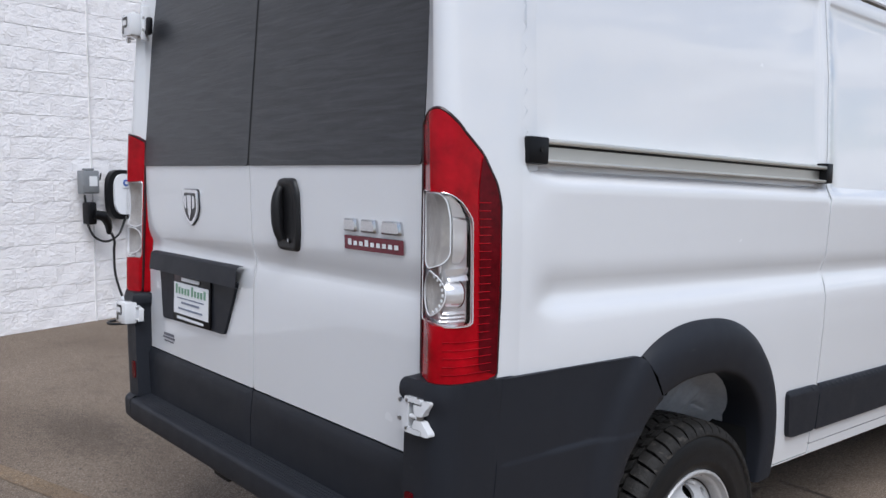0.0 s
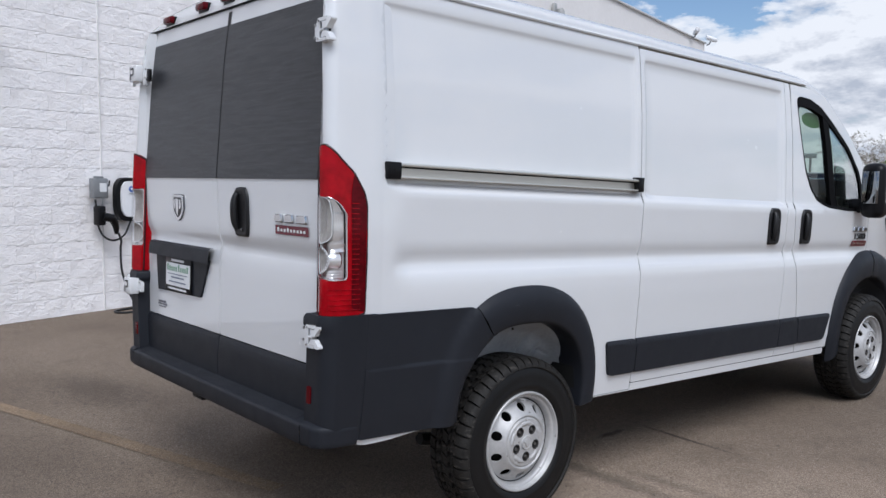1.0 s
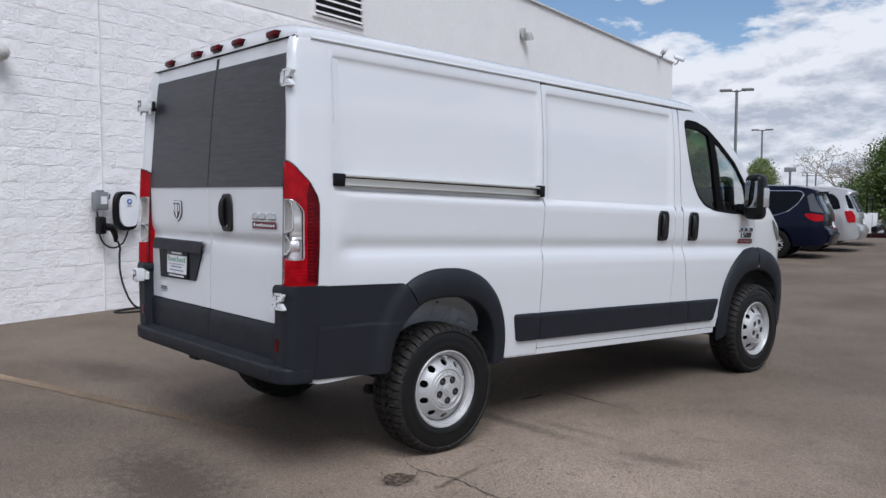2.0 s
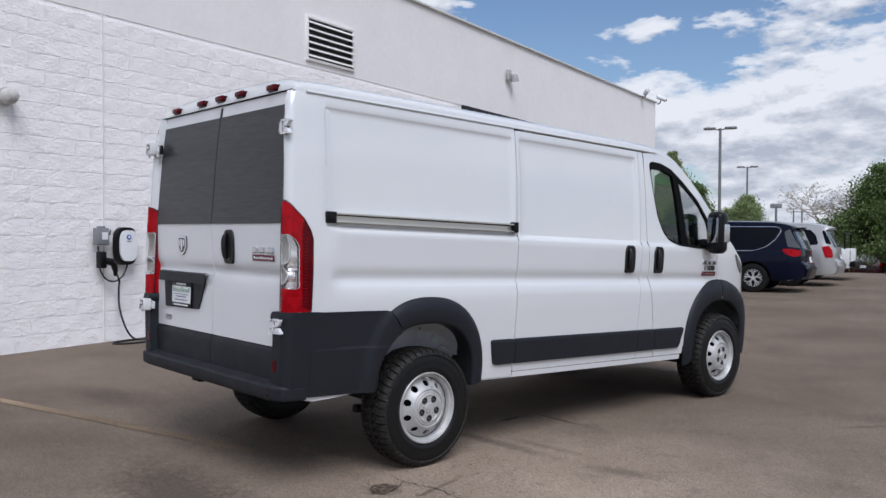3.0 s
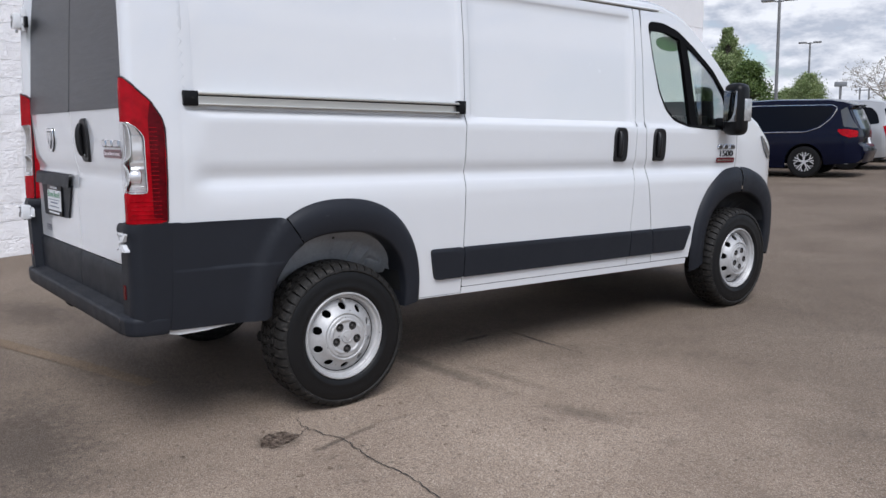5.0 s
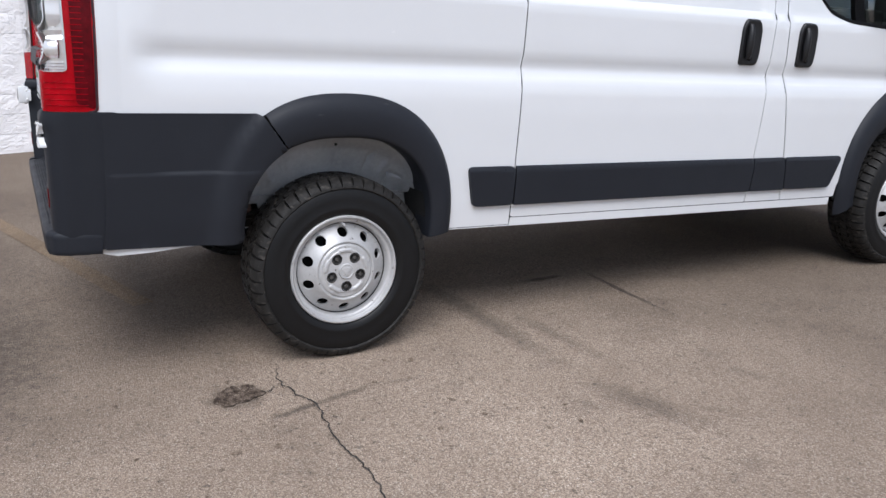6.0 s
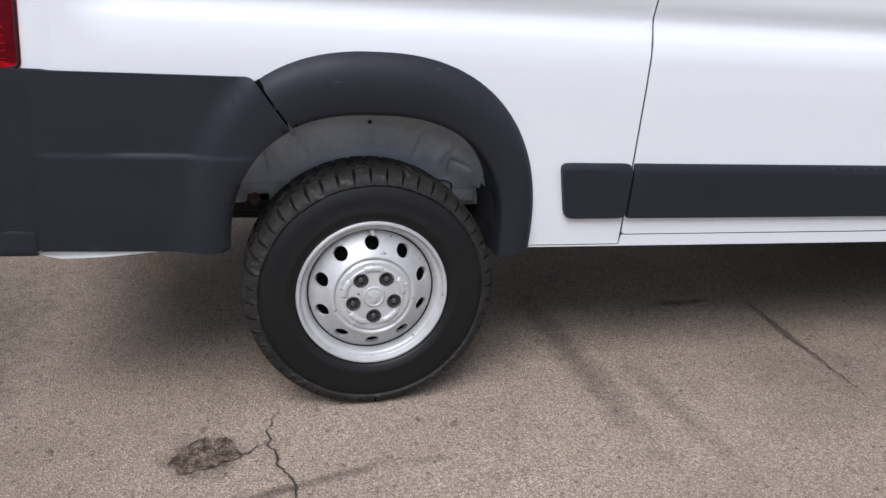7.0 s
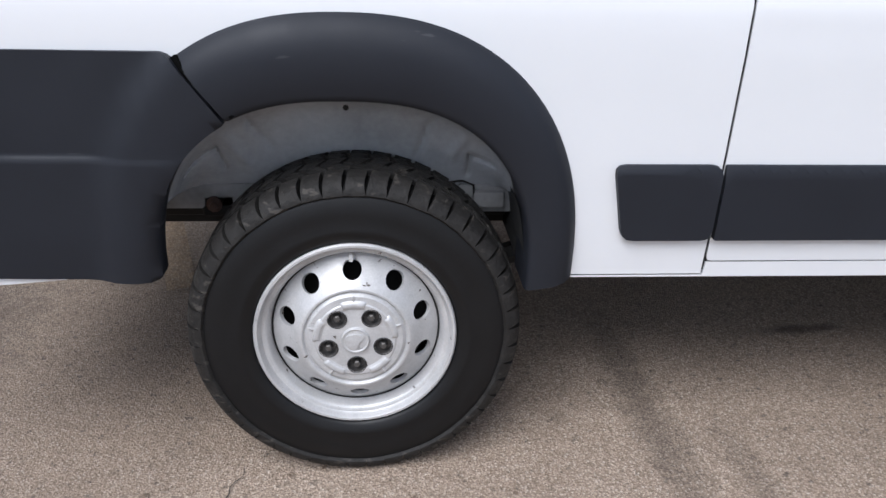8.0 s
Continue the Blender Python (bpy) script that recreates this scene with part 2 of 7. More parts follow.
def panel(outline, surf, holes=(), step=0.06, us=(), vs=(), back=(-0.02, 0, 0), points=None):
    """A sheet with an outline and holes in (u, v), laid on surf(u, v); its edges turn in by back."""
    loops = []
    for lp in (outline, *holes):
        d = []
        for i, p in enumerate(lp):
            q = lp[(i + 1) % len(lp)]
            k = max(1, int(math.hypot(q[0] - p[0], q[1] - p[1]) / step + 0.5))
            d += [(p[0] + (q[0] - p[0]) * s / k, p[1] + (q[1] - p[1]) * s / k) for s in range(k)]
        loops.append(d)
    pts, edges = [], []
    for d in loops:
        k = len(pts)
        pts += d
        edges += [(k + i, k + (i + 1) % len(d)) for i in range(len(d))]
    B = np.array(pts)
    lo, hi = B.min(0), B.max(0)
    gu = sorted(set(np.round(np.concatenate([np.arange(lo[0] + step / 2, hi[0], step), np.array([u for u in us if lo[0] < u < hi[0]])]), 4)))
    gv = sorted(set(np.round(np.concatenate([np.arange(lo[1] + step / 2, hi[1], step), np.array([v for v in vs if lo[1] < v < hi[1]])]), 4)))
    named_u, named_v = [u for u in us if lo[0] < u < hi[0]], [v for v in vs if lo[1] < v < hi[1]]
    gu = [u for u in gu if any(abs(u - k) < 1e-3 for k in named_u) or all(abs(u - k) > 0.3 * step for k in named_u)]
    gv = [v for v in gv if any(abs(v - k) < 1e-3 for k in named_v) or all(abs(v - k) > 0.3 * step for k in named_v)]
    Q = np.array(points if points else [(u, v) for u in gu for v in gv])
    if len(Q):
        ok = inside(outline, Q)
        for h in holes:
            ok &= ~inside(h, Q)
        Q = Q[ok]
        if len(Q):
            A, C = B[[e[0] for e in edges]], B[[e[1] for e in edges]]
            D = C - A
            tt = np.clip(((Q[:, None] - A) * D).sum(2) / np.maximum((D * D).sum(1), 1e-12), 0, 1)
            near = np.sqrt(((Q[:, None] - A - tt[..., None] * D) ** 2).sum(2)).min(1)
            Q = Q[near > (0.003 if points else 0.012)]
    allp = [Vector(p) for p in pts] + [Vector(q) for q in Q]
    V, E, F = delaunay_2d_cdt(allp, edges, [], 0, 1e-6)[:3]
    cen = [(sum(V[i].x for i in q) / len(q), sum(V[i].y for i in q) / len(q)) for q in F]
    ok = inside(outline, cen)
    for h in holes:
        ok &= ~inside(h, cen)
    F = [q for q, o in zip(F, ok) if o]
    verts = [surf(p.x, p.y) for p in V]
    g = Geo()
    count = {}
    for q in F:
        for i in range(len(q)):
            a, b = q[i], q[(i + 1) % len(q)]
            count[(min(a, b), max(a, b))] = count.get((min(a, b), max(a, b)), 0) + 1
    faces = [tuple(q) for q in F]
    if back:
        dup = {}
        for q in F:
            for i in range(len(q)):
                a, b = q[i], q[(i + 1) % len(q)]
                if count[(min(a, b), max(a, b))] == 1:
                    for k in (a, b):
                        if k not in dup:
                            dup[k] = len(verts)
                            verts.append(tuple(verts[k][c] + back[c] for c in range(3)))
                    faces.append((b, a, dup[a], dup[b]))
    return g.add(verts, faces)


def mesh_of(name, geo, mat, sharp=38, flat=False):
    me = bpy.data.meshes.new(name)
    me.from_pydata(geo.v, [], geo.f)
    if mat is not None:
        me.materials.append(mat)
    if not flat:
        me.polygons.foreach_set("use_smooth", [True] * len(me.polygons))
        me.set_sharp_from_angle(angle=radians(sharp))
    me.update()
    return me


def part(name, geo, mat, parent=None, label="", sharp=38, flat=False):
    ob = new(name, mesh_of(name, geo, mat, sharp, flat))
    ob.parent = parent
    return tagged(ob, label=label)


def empty(name, m=None, label="", category="", group="", kind=""):
    ob = new(name)
    ob.empty_display_size = 0.2
    if m is not None:
        ob.matrix_world = m
    return tagged(ob, label, category, group, kind)


# ---- ground ----
# entry at (0.45, -0.42): dirt plus the shadow painted behind the van
STAINS_AND_SHADE = ((0.80, 1.76, 0.75, 0.085, 0.03, 0.47), (1.15, 1.95, 0.50, 0.060, 0.06, 0.29), (1.86, 1.84, 0.34, 0.10, 0.28, 0.42), (1.372, 0.69, 0.026, 0.15, 0.27, 0.62), (1.318, 0.90, 0.026, 0.15, 0.24, 0.45), (1.300, 1.12, 0.022, 0.13, -0.04, 0.30),
          (1.17, 0.515, 0.125, 0.130, 0.3, 0.75), (0.40, 2.37, 0.040, 0.19, 0.02, 0.75), (0.72, 2.645, 0.40, 0.022, -0.07, 0.72), (-1.4, -0.7, 1.1, 0.5, 0.5, 0.21), (-2.6, 0.3, 0.8, 0.35, 0.2, 0.45), (0.45, -0.42, 1.0, 0.42, -0.15, 0.62), (3.2, 5.2, 1.6, 0.25, 0.6, 0.45))


def textured(q):
    q.vector_type = "TEXTURE"


def lengthy(q):
    q.operation = "LENGTH"


def asphalt(name="worn_asphalt", tint=None):
    m = bpy.data.materials.new(name)
    m.use_nodes = True
    n = Nodes(m.node_tree)
    pos = n.add("ShaderNodeTexCoord").outputs["Object"]
    p = n.add("ShaderNodeBsdfPrincipled", {"Roughness": 0.85, "Specular IOR Level": 0.15})
    n.add("ShaderNodeOutputMaterial", {"Surface": p.outputs[0]})
    vor = n.add("ShaderNodeTexVoronoi", {"Vector": pos, "Scale": 185.0, "Randomness": 1.0})
    stones = n.ramp(n.add("ShaderNodeSeparateColor", {0: vor.outputs["Color"]}).outputs[0], [(0.0, (0.15, 0.115, 0.088)), (0.3, (0.34, 0.264, 0.204)), (0.75, (0.465, 0.373, 0.293)), (0.9, (0.54, 0.45, 0.365)), (1.0, (0.66, 0.58, 0.49))])
    gaps = n.ramp(vor.outputs["Distance"], [(0.34, 1.16), (0.66, 0.60)])
    stones = n.mix(1.0, stones, gaps, "MULTIPLY")
    fine = n.noise(pos, 420.0, 3.0, 0.7)
    stones = n.mix(0.35, stones, n.ramp(fine, [(0.32, (0.050, 0.039, 0.030)), (0.5, (0.205, 0.160, 0.120)), (0.68, (0.45, 0.365, 0.285))]))
    wear = n.noise(pos, 0.55, 6.0, 0.6, 0.4)
    col = n.mix(n.ramp(wear, [(0.30, 0.68), (0.68, 0.12)]), stones, (0.125, 0.093, 0.069))
    # brightness put into the colour: ground lightened beside the van, darkened further out
    flat_pos = n.add("ShaderNodeMapping", {"Vector": pos, "Location": (-1.9, -0.85, 0.0), "Scale": (1.0, 0.8, 0.0)}).outputs[0]
    reach = n.add("ShaderNodeVectorMath", {0: flat_pos})
    reach.operation = "LENGTH"
    ragged = n.math("ADD", reach.outputs["Value"], n.math("MULTIPLY", n.math("SUBTRACT", n.noise(pos, 1.3, 5.0, 0.6, 0.3), 0.5), 1.6))
    col = n.mix(1.0, col, n.ramp(n.math("MULTIPLY", ragged, 0.25), [(0.22, 1.40), (0.42, 0.97), (0.68, 0.78)]), "MULTIPLY")
    mid = n.noise(pos, 4.0, 6.0, 0.65, 0.3)
    col = n.mix(n.ramp(mid, [(0.56, 0.0), (0.75, 0.45)]), col, (0.10, 0.080, 0.066))
    if not tint:
        # soft stains and painted van shade: centre, half-sizes, turn, strength
        for cx_, cy_, rx_, ry_, turn_, strong in STAINS_AND_SHADE:
            tm = n.add("ShaderNodeMapping", {"Vector": pos, "Location": (cx_, cy_, 0.0), "Rotation": (0.0, 0.0, turn_), "Scale": (rx_, ry_, 1.0)}, textured).outputs[0]
            far = n.add("ShaderNodeVectorMath", {0: tm}, lengthy).outputs["Value"]
            far = n.math("ADD", far, n.math("MULTIPLY", n.math("SUBTRACT", n.noise(pos, 16.0, 6.0, 0.7, 0.2), 0.5), 1.5))
            col = n.mix(n.ramp(far, [(0.25, strong), (1.0, 0.0)]), col, (0.042, 0.034, 0.029))
    spots = n.noise(pos, 34.0, 4.0, 0.6)
    col = n.mix(n.ramp(spots, [(0.60, 0.0), (0.68, 0.55)]), col, (0.045, 0.04, 0.037))
    if tint:
        soak = n.ramp(n.noise(pos, 38.0, 5.0, 0.65), [(0.34, 0.35), (0.58, 1.0)])
        col = n.mix(soak, col, n.mix(1.0, col, tint, "MULTIPLY"))
    n.t.links.new(col, p.inputs["Base Color"])
    h = n.math("ADD", vor.outputs["Distance"], n.math("MULTIPLY", fine, 0.6))
    n.t.links.new(n.bump(h, 0.65, 0.006), p.inputs["Normal"])
    return m


ASPHALT = asphalt()
def ground_z(x, y):
    """Level round the van; the lot falls away a little beyond the parked vehicles."""
    t = min(1.0, max(0.0, (y - 0.29 * x - 31.0) / 13.0))
    return -1.15 * t * t * (3 - 2 * t)


GRID = [-1200, -500, -200, -100, -60] + list(range(-40, 80, 2)) + [90, 110, 150, 250, 500, 1200]
ground = part("ground", sheet(lambda u, v: (GRID[round(u * (len(GRID) - 1))], GRID[round(v * (len(GRID) - 1))], ground_z(GRID[round(u * (len(GRID) - 1))], GRID[round(v * (len(GRID) - 1))])), len(GRID) - 1, len(GRID) - 1), ASPHALT)
tagged(ground, "worn grey-brown asphalt of a parking lot", "ground", kind="structure")

# ---- building ----
WALL_DIR = Vector((-0.2783, 0.9605, 0))
WALL_OUT = Vector((0.9605, 0.2783, 0))
WALL_AT = Vector((-6.19, 1.46, 0))
WALL_M = Matrix(((WALL_DIR.x, -WALL_OUT.x, 0, WALL_AT.x), (WALL_DIR.y, -WALL_OUT.y, 0, WALL_AT.y), (0, 0, 1, 0), (0, 0, 0, 1)))
# wall frame: x along the wall, y into the building, z up
WALL_END, WALL_START, WALL_TOP, ROUGH_TOP = 23.1, -12.0, 6.20, 4.335


def masonry(name, color, scale_w, scale_h, rough_amount):
    m = bpy.data.materials.new(name)
    m.use_nodes = True
    n = Nodes(m.node_tree)
    pos = n.add("ShaderNodeTexCoord").outputs["Object"]
    p = n.add("ShaderNodeBsdfPrincipled", {"Roughness": 0.75, "Specular IOR Level": 0.3})
    n.add("ShaderNodeOutputMaterial", {"Surface": p.outputs[0]})
    a = n.noise(pos, 1.1, 6.0, 0.6)
    b = n.noise(pos, 9.0, 6.0, 0.7)
    lo = tuple(c * 0.90 for c in color)
    col = n.mix(0.5, n.ramp(a, [(0.3, lo), (0.7, color)]), n.ramp(b, [(0.3, lo), (0.65, color)]))
    n.t.links.new(col, p.inputs["Base Color"])
    sep_ = n.add("ShaderNodeSeparateXYZ", {0: pos})
    flat_ = n.add("ShaderNodeCombineXYZ", {0: sep_.outputs[0], 1: sep_.outputs[2], 2: 0.0}).outputs[0]
    nrm = None
    if scale_w:
        br = n.add("ShaderNodeTexBrick", {"Vector": flat_, "Scale": 1.0, "Mortar Size": 0.006, "Mortar Smooth": 0.5, "Brick Width": scale_w, "Row Height": scale_h, "Color1": (1, 1, 1, 1), "Color2": (0.9, 0.9, 0.9, 1), "Mortar": (0, 0, 0, 1)})
        nrm = n.bump(br.outputs["Color"], 0.16, 0.003)
    rock = n.add("ShaderNodeTexNoise", {"Vector": n.add("ShaderNodeMapping", {"Vector": pos, "Rotation": (0.0, 0.5, 0.0), "Scale": (0.75, 1.0, 1.35)}).outputs[0], "Scale": 11.0, "Detail": 7.0, "Roughness": 0.58, "Distortion": 0.5}).outputs["Fac"]
    fine_ = n.noise(pos, 40.0, 6.0, 0.7)
    nrm = n.bump(fine_, 0.6, rough_amount * 0.42, nrm)
    nrm = n.bump(rock, 0.8 if rough_amount > 0.01 else 0.4, rough_amount, nrm)
    n.t.links.new(nrm, p.inputs["Normal"])
    return m


WALL_ROUGH = masonry("split_face_block_paint", (0.93, 0.905, 0.90), 0, 0, 0.030)
WALL_SMOOTH = masonry("smooth_block_paint", (0.83, 0.808, 0.795), 0.4064, 0.2032, 0.002)
COPING = material("coping_metal", (0.62, 0.61, 0.59), 0.5, 0.1, blotch=(3, 0.1))

wall = empty("wall_north", WALL_M, "long white painted masonry wall of a shop building", "wall", kind="structure")
L = WALL_END - WALL_START
cx = (WALL_END + WALL_START) / 2
part("wall_core", box(cx, 0.22, ROUGH_TOP / 2 - 0.1, L, 0.36, ROUGH_TOP + 0.2), WALL_ROUGH, wall)
part("upper_wall", box(cx, 0.225, (ROUGH_TOP + WALL_TOP) / 2, L, 0.39, WALL_TOP - ROUGH_TOP), WALL_SMOOTH, wall, "smooth pale painted upper wall")
part("coping", box(cx, 0.2, WALL_TOP + 0.02, L + 0.04, 0.46, 0.05, 0.008), COPING, wall, "thin metal coping")
part("return_wall", box(WALL_END - 0.2, 6.4, WALL_TOP / 2, 0.4, 12.0, WALL_TOP), WALL_SMOOTH, wall)
part("roof", box(cx, 6.4, WALL_TOP - 0.25, L - 0.4, 12.0, 0.1), COPING, wall)



# ---- the van ----
RAKE = Matrix.Translation((0, 1.015, 0.5)) @ Matrix.Rotation(radians(-2.1), 4, "X") @ Matrix.Translation((0, -1.015, -0.5))
van = empty("cargo_van", pose(0, 0, 0), "white cargo van with dark grey plastic lower trim, parked on asphalt", "van")
SIDE_Z = [0.30, 0.40, 0.50, 0.60, 0.78, 1.00, 1.10, 1.14, 1.165, 1.185, 1.205, 1.245, 1.27, 1.455, 1.465, 1.488, 1.50, 1.90, 2.18, 2.26]
SIDE_X = [0.900, 0.935, 0.955, 0.966, 0.978, 0.988, 0.988, 0.981, 0.968, 0.962, 0.963, 0.976, 0.979, 0.984, 0.982, 0.967, 0.963, 0.943, 0.914, 0.897]
PLAIN_Z = [0.30, 0.40, 0.50, 0.60, 0.78, 1.00, 1.3, 1.5, 1.90, 2.18, 2.26]
PLAIN_X = [0.900, 0.935, 0.955, 0.966, 0.978, 0.988, 0.985, 0.976, 0.948, 0.914, 0.897]
REAR_Z = [0.40, 0.60, 0.78, 1.00, 1.12, 1.165, 1.185, 1.205, 1.25, 1.28, 1.48, 1.50, 2.00, 2.20, 2.26, 2.36]
REAR_Y = [0.03, 0.028, 0.02, 0.016, 0.013, 0.018, 0.025, 0.023, 0.009, 0.005, -0.007, -0.009, 0.017, 0.037, 0.044, 0.06]


def smooth(a, b, x):
    t = min(1.0, max(0.0, (x - a) / (b - a)))
    return t * t * (3 - 2 * t)


def taper(y):
    return 1.0 - 0.17 * max(0.0, (y - 4.15) / 1.2) ** 2 - 0.24 * max(0.0, (y - 5.0) / 0.38) ** 2


def side_x(y, z):
    k = smooth(0.22, 0.36, y) * (1 - smooth(4.2, 4.7, y))
    x = float(np.interp(z, PLAIN_Z, PLAIN_X)) * (1 - k) + float(np.interp(z, SIDE_Z, SIDE_X)) * k
    # pressed fields above the shoulder
    inn = 0.0
    for y0, y1 in ((0.215, 1.785), (1.845, 3.245)):
        inn = max(inn, smooth(y0, y0 + 0.022, y) * (1 - smooth(y1 - 0.022, y1, y)))
    inn *= smooth(1.48, 1.50, z) * (1 - smooth(2.163, 2.185, z))
    return (x - 0.0115 * inn) * taper(y)


def side(off=0.0):
    return lambda y, z: (side_x(y, z) + off, y, z)


def rear_y(z, x=0.0):
    return float(np.interp(z, REAR_Z, REAR_Y))


def rear(off=0.0):
    return lambda x, z: (x, rear_y(z, x) - off, z)


CORNER_R, CORNER_Y = 0.045, 0.20
PILLAR_Z = [0.40, 0.60, 1.00, 1.50, 2.00, 2.20, 2.26]
PILLAR_Y = [-0.004, -0.018, -0.030, -0.036, -0.032, -0.014, 0.004]
QUARTER = CORNER_R * math.pi / 2


def corner(off=0.0, off_side=None, bevelled=True):
    """The rear corner: s runs from the rear face (negative) round the corner to the side."""
    off_side = off if off_side is None else off_side

    def fn(s, z):
        xs, y0 = side_x(CORNER_Y, z), float(np.interp(z, PILLAR_Z, PILLAR_Y))
        if s <= 0:
            x = xs - CORNER_R + s
            bev = min(1.0, max(0.0, (xs - CORNER_R - x) / 0.075)) if bevelled else 0.0
            return (x, y0 + bev * (rear_y(z) - y0) - off, z)
        if s < QUARTER:
            a = s / CORNER_R
            return (xs - CORNER_R + (CORNER_R + off_side) * math.sin(a), y0 + CORNER_R - (CORNER_R + off) * math.cos(a), z)
        k = (s - QUARTER) / 0.11
        return (xs + off_side, y0 + CORNER_R + k * (CORNER_Y - y0 - CORNER_R), z)
    return fn


def lamp_face(off, off_side=None):
    """The corner for the lamps: their inner edge stands proud of the door on a straight line."""
    def fn(s, z):
        x, y, z = corner(off, off_side, False)(s, z)
        k = min(1.0, max(0.0, -s / 0.072))
        return (x, y + k * (-0.010 + 0.6 * (0.017 - off) - y), z)
    return fn


CORNER_US = [-0.060, -0.048, -0.036, -0.024, -0.012] + [QUARTER * k / 6 for k in range(7)]


def body(name, geo, mat, parent=None, label="", sharp=38, mirror=False):
    if mirror:
        geo = geo.flipped()
    return part(name, geo.moved(RAKE), mat, parent or van, label, sharp)


ROWS_Z = [0.50, 0.60, 0.78, 1.0, 1.10, 1.125, 1.14, 1.152, 1.165, 1.175, 1.185, 1.195, 1.205, 1.225, 1.245, 1.27, 1.455, 1.465, 1.476, 1.488, 1.50, 2.163, 2.174, 2.185]
COLS_Y = [0.213, 0.218, 0.222, 0.226, 0.230, 0.234, 0.239, 0.25, 0.265, 0.28, 0.30, 0.32, 0.34, 0.36, 1.763, 1.774, 1.785, 1.845, 1.856, 1.867, 3.223, 3.234, 3.245]


def oval(cy, cz, ry, rz, a0, a1, n=24, power=2.0):
    """Points on a squared ellipse; degrees from the front over the top to the rear."""
    out = []
    for i in range(n + 1):
        a = radians(a0 + (a1 - a0) * i / n)
        c, s = math.cos(a), math.sin(a)
        out.append((cy + ry * math.copysign(abs(c) ** (2 / power), c), cz + rz * math.copysign(abs(s) ** (2 / power), s)))
    return out


def seam_rear(z):
    return 1.799 + 0.013 * smooth(0.5, 1.8, z)


def seam_front(z):
    return 3.242 + 0.036 * smooth(0.5, 1.5, z)


def seam_door(z):
    return float(np.interp(z, [0.53, 0.81, 1.2, 1.65, 2.25], [3.505, 3.466, 3.392, 3.362, 3.345]))


SEAM_ZS = [0.545, 0.70, 0.85, 1.0, 1.2, 1.4, 1.65, 1.9, 2.1, 2.235]
FRONT_ARCH = (4.49, 0.60)
# pressed lines of the wheel liner: (u, v) to (u, v), inwards or outwards
PRESSED = (((0.94, 0.34), (0.80, 0.44), -1.0), ((0.80, 0.44), (0.785, 0.70), -1.0), ((0.70, 0.16), (0.69, 0.34), -1.0), ((0.69, 0.34), (0.64, 0.62), -0.8), ((0.80, 0.14), (0.71, 0.72), 0.9),
           ((0.37, 0.66), (0.35, 0.42), -1.0), ((0.35, 0.42), (0.31, 0.20), -0.7), ((0.22, 0.78), (0.22, 0.56), -1.0), ((0.22, 0.56), (0.12, 0.48), -1.0), ((0.28, 0.62), (0.235, 0.30), 0.9), ((0.48, 0.40), (0.475, 0.70), -0.5))


def pressed(u, v):
    d = 0.0
    for (u0, v0), (u1, v1), h in PRESSED:
        ax, ay, bx, by = u0 * 1.15, v0 * 0.27, u1 * 1.15, v1 * 0.27
        px, py = u * 1.15, v * 0.27
        t = min(1.0, max(0.0, ((px - ax) * (bx - ax) + (py - ay) * (by - ay)) / ((bx - ax) ** 2 + (by - ay) ** 2)))
        q = ((px - ax - t * (bx - ax)) ** 2 + (py - ay - t * (by - ay)) ** 2) / (0.010 if h < 0 else 0.016) ** 2
        if q < 9:
            d += h * math.exp(-q)
    return 1.9 * d

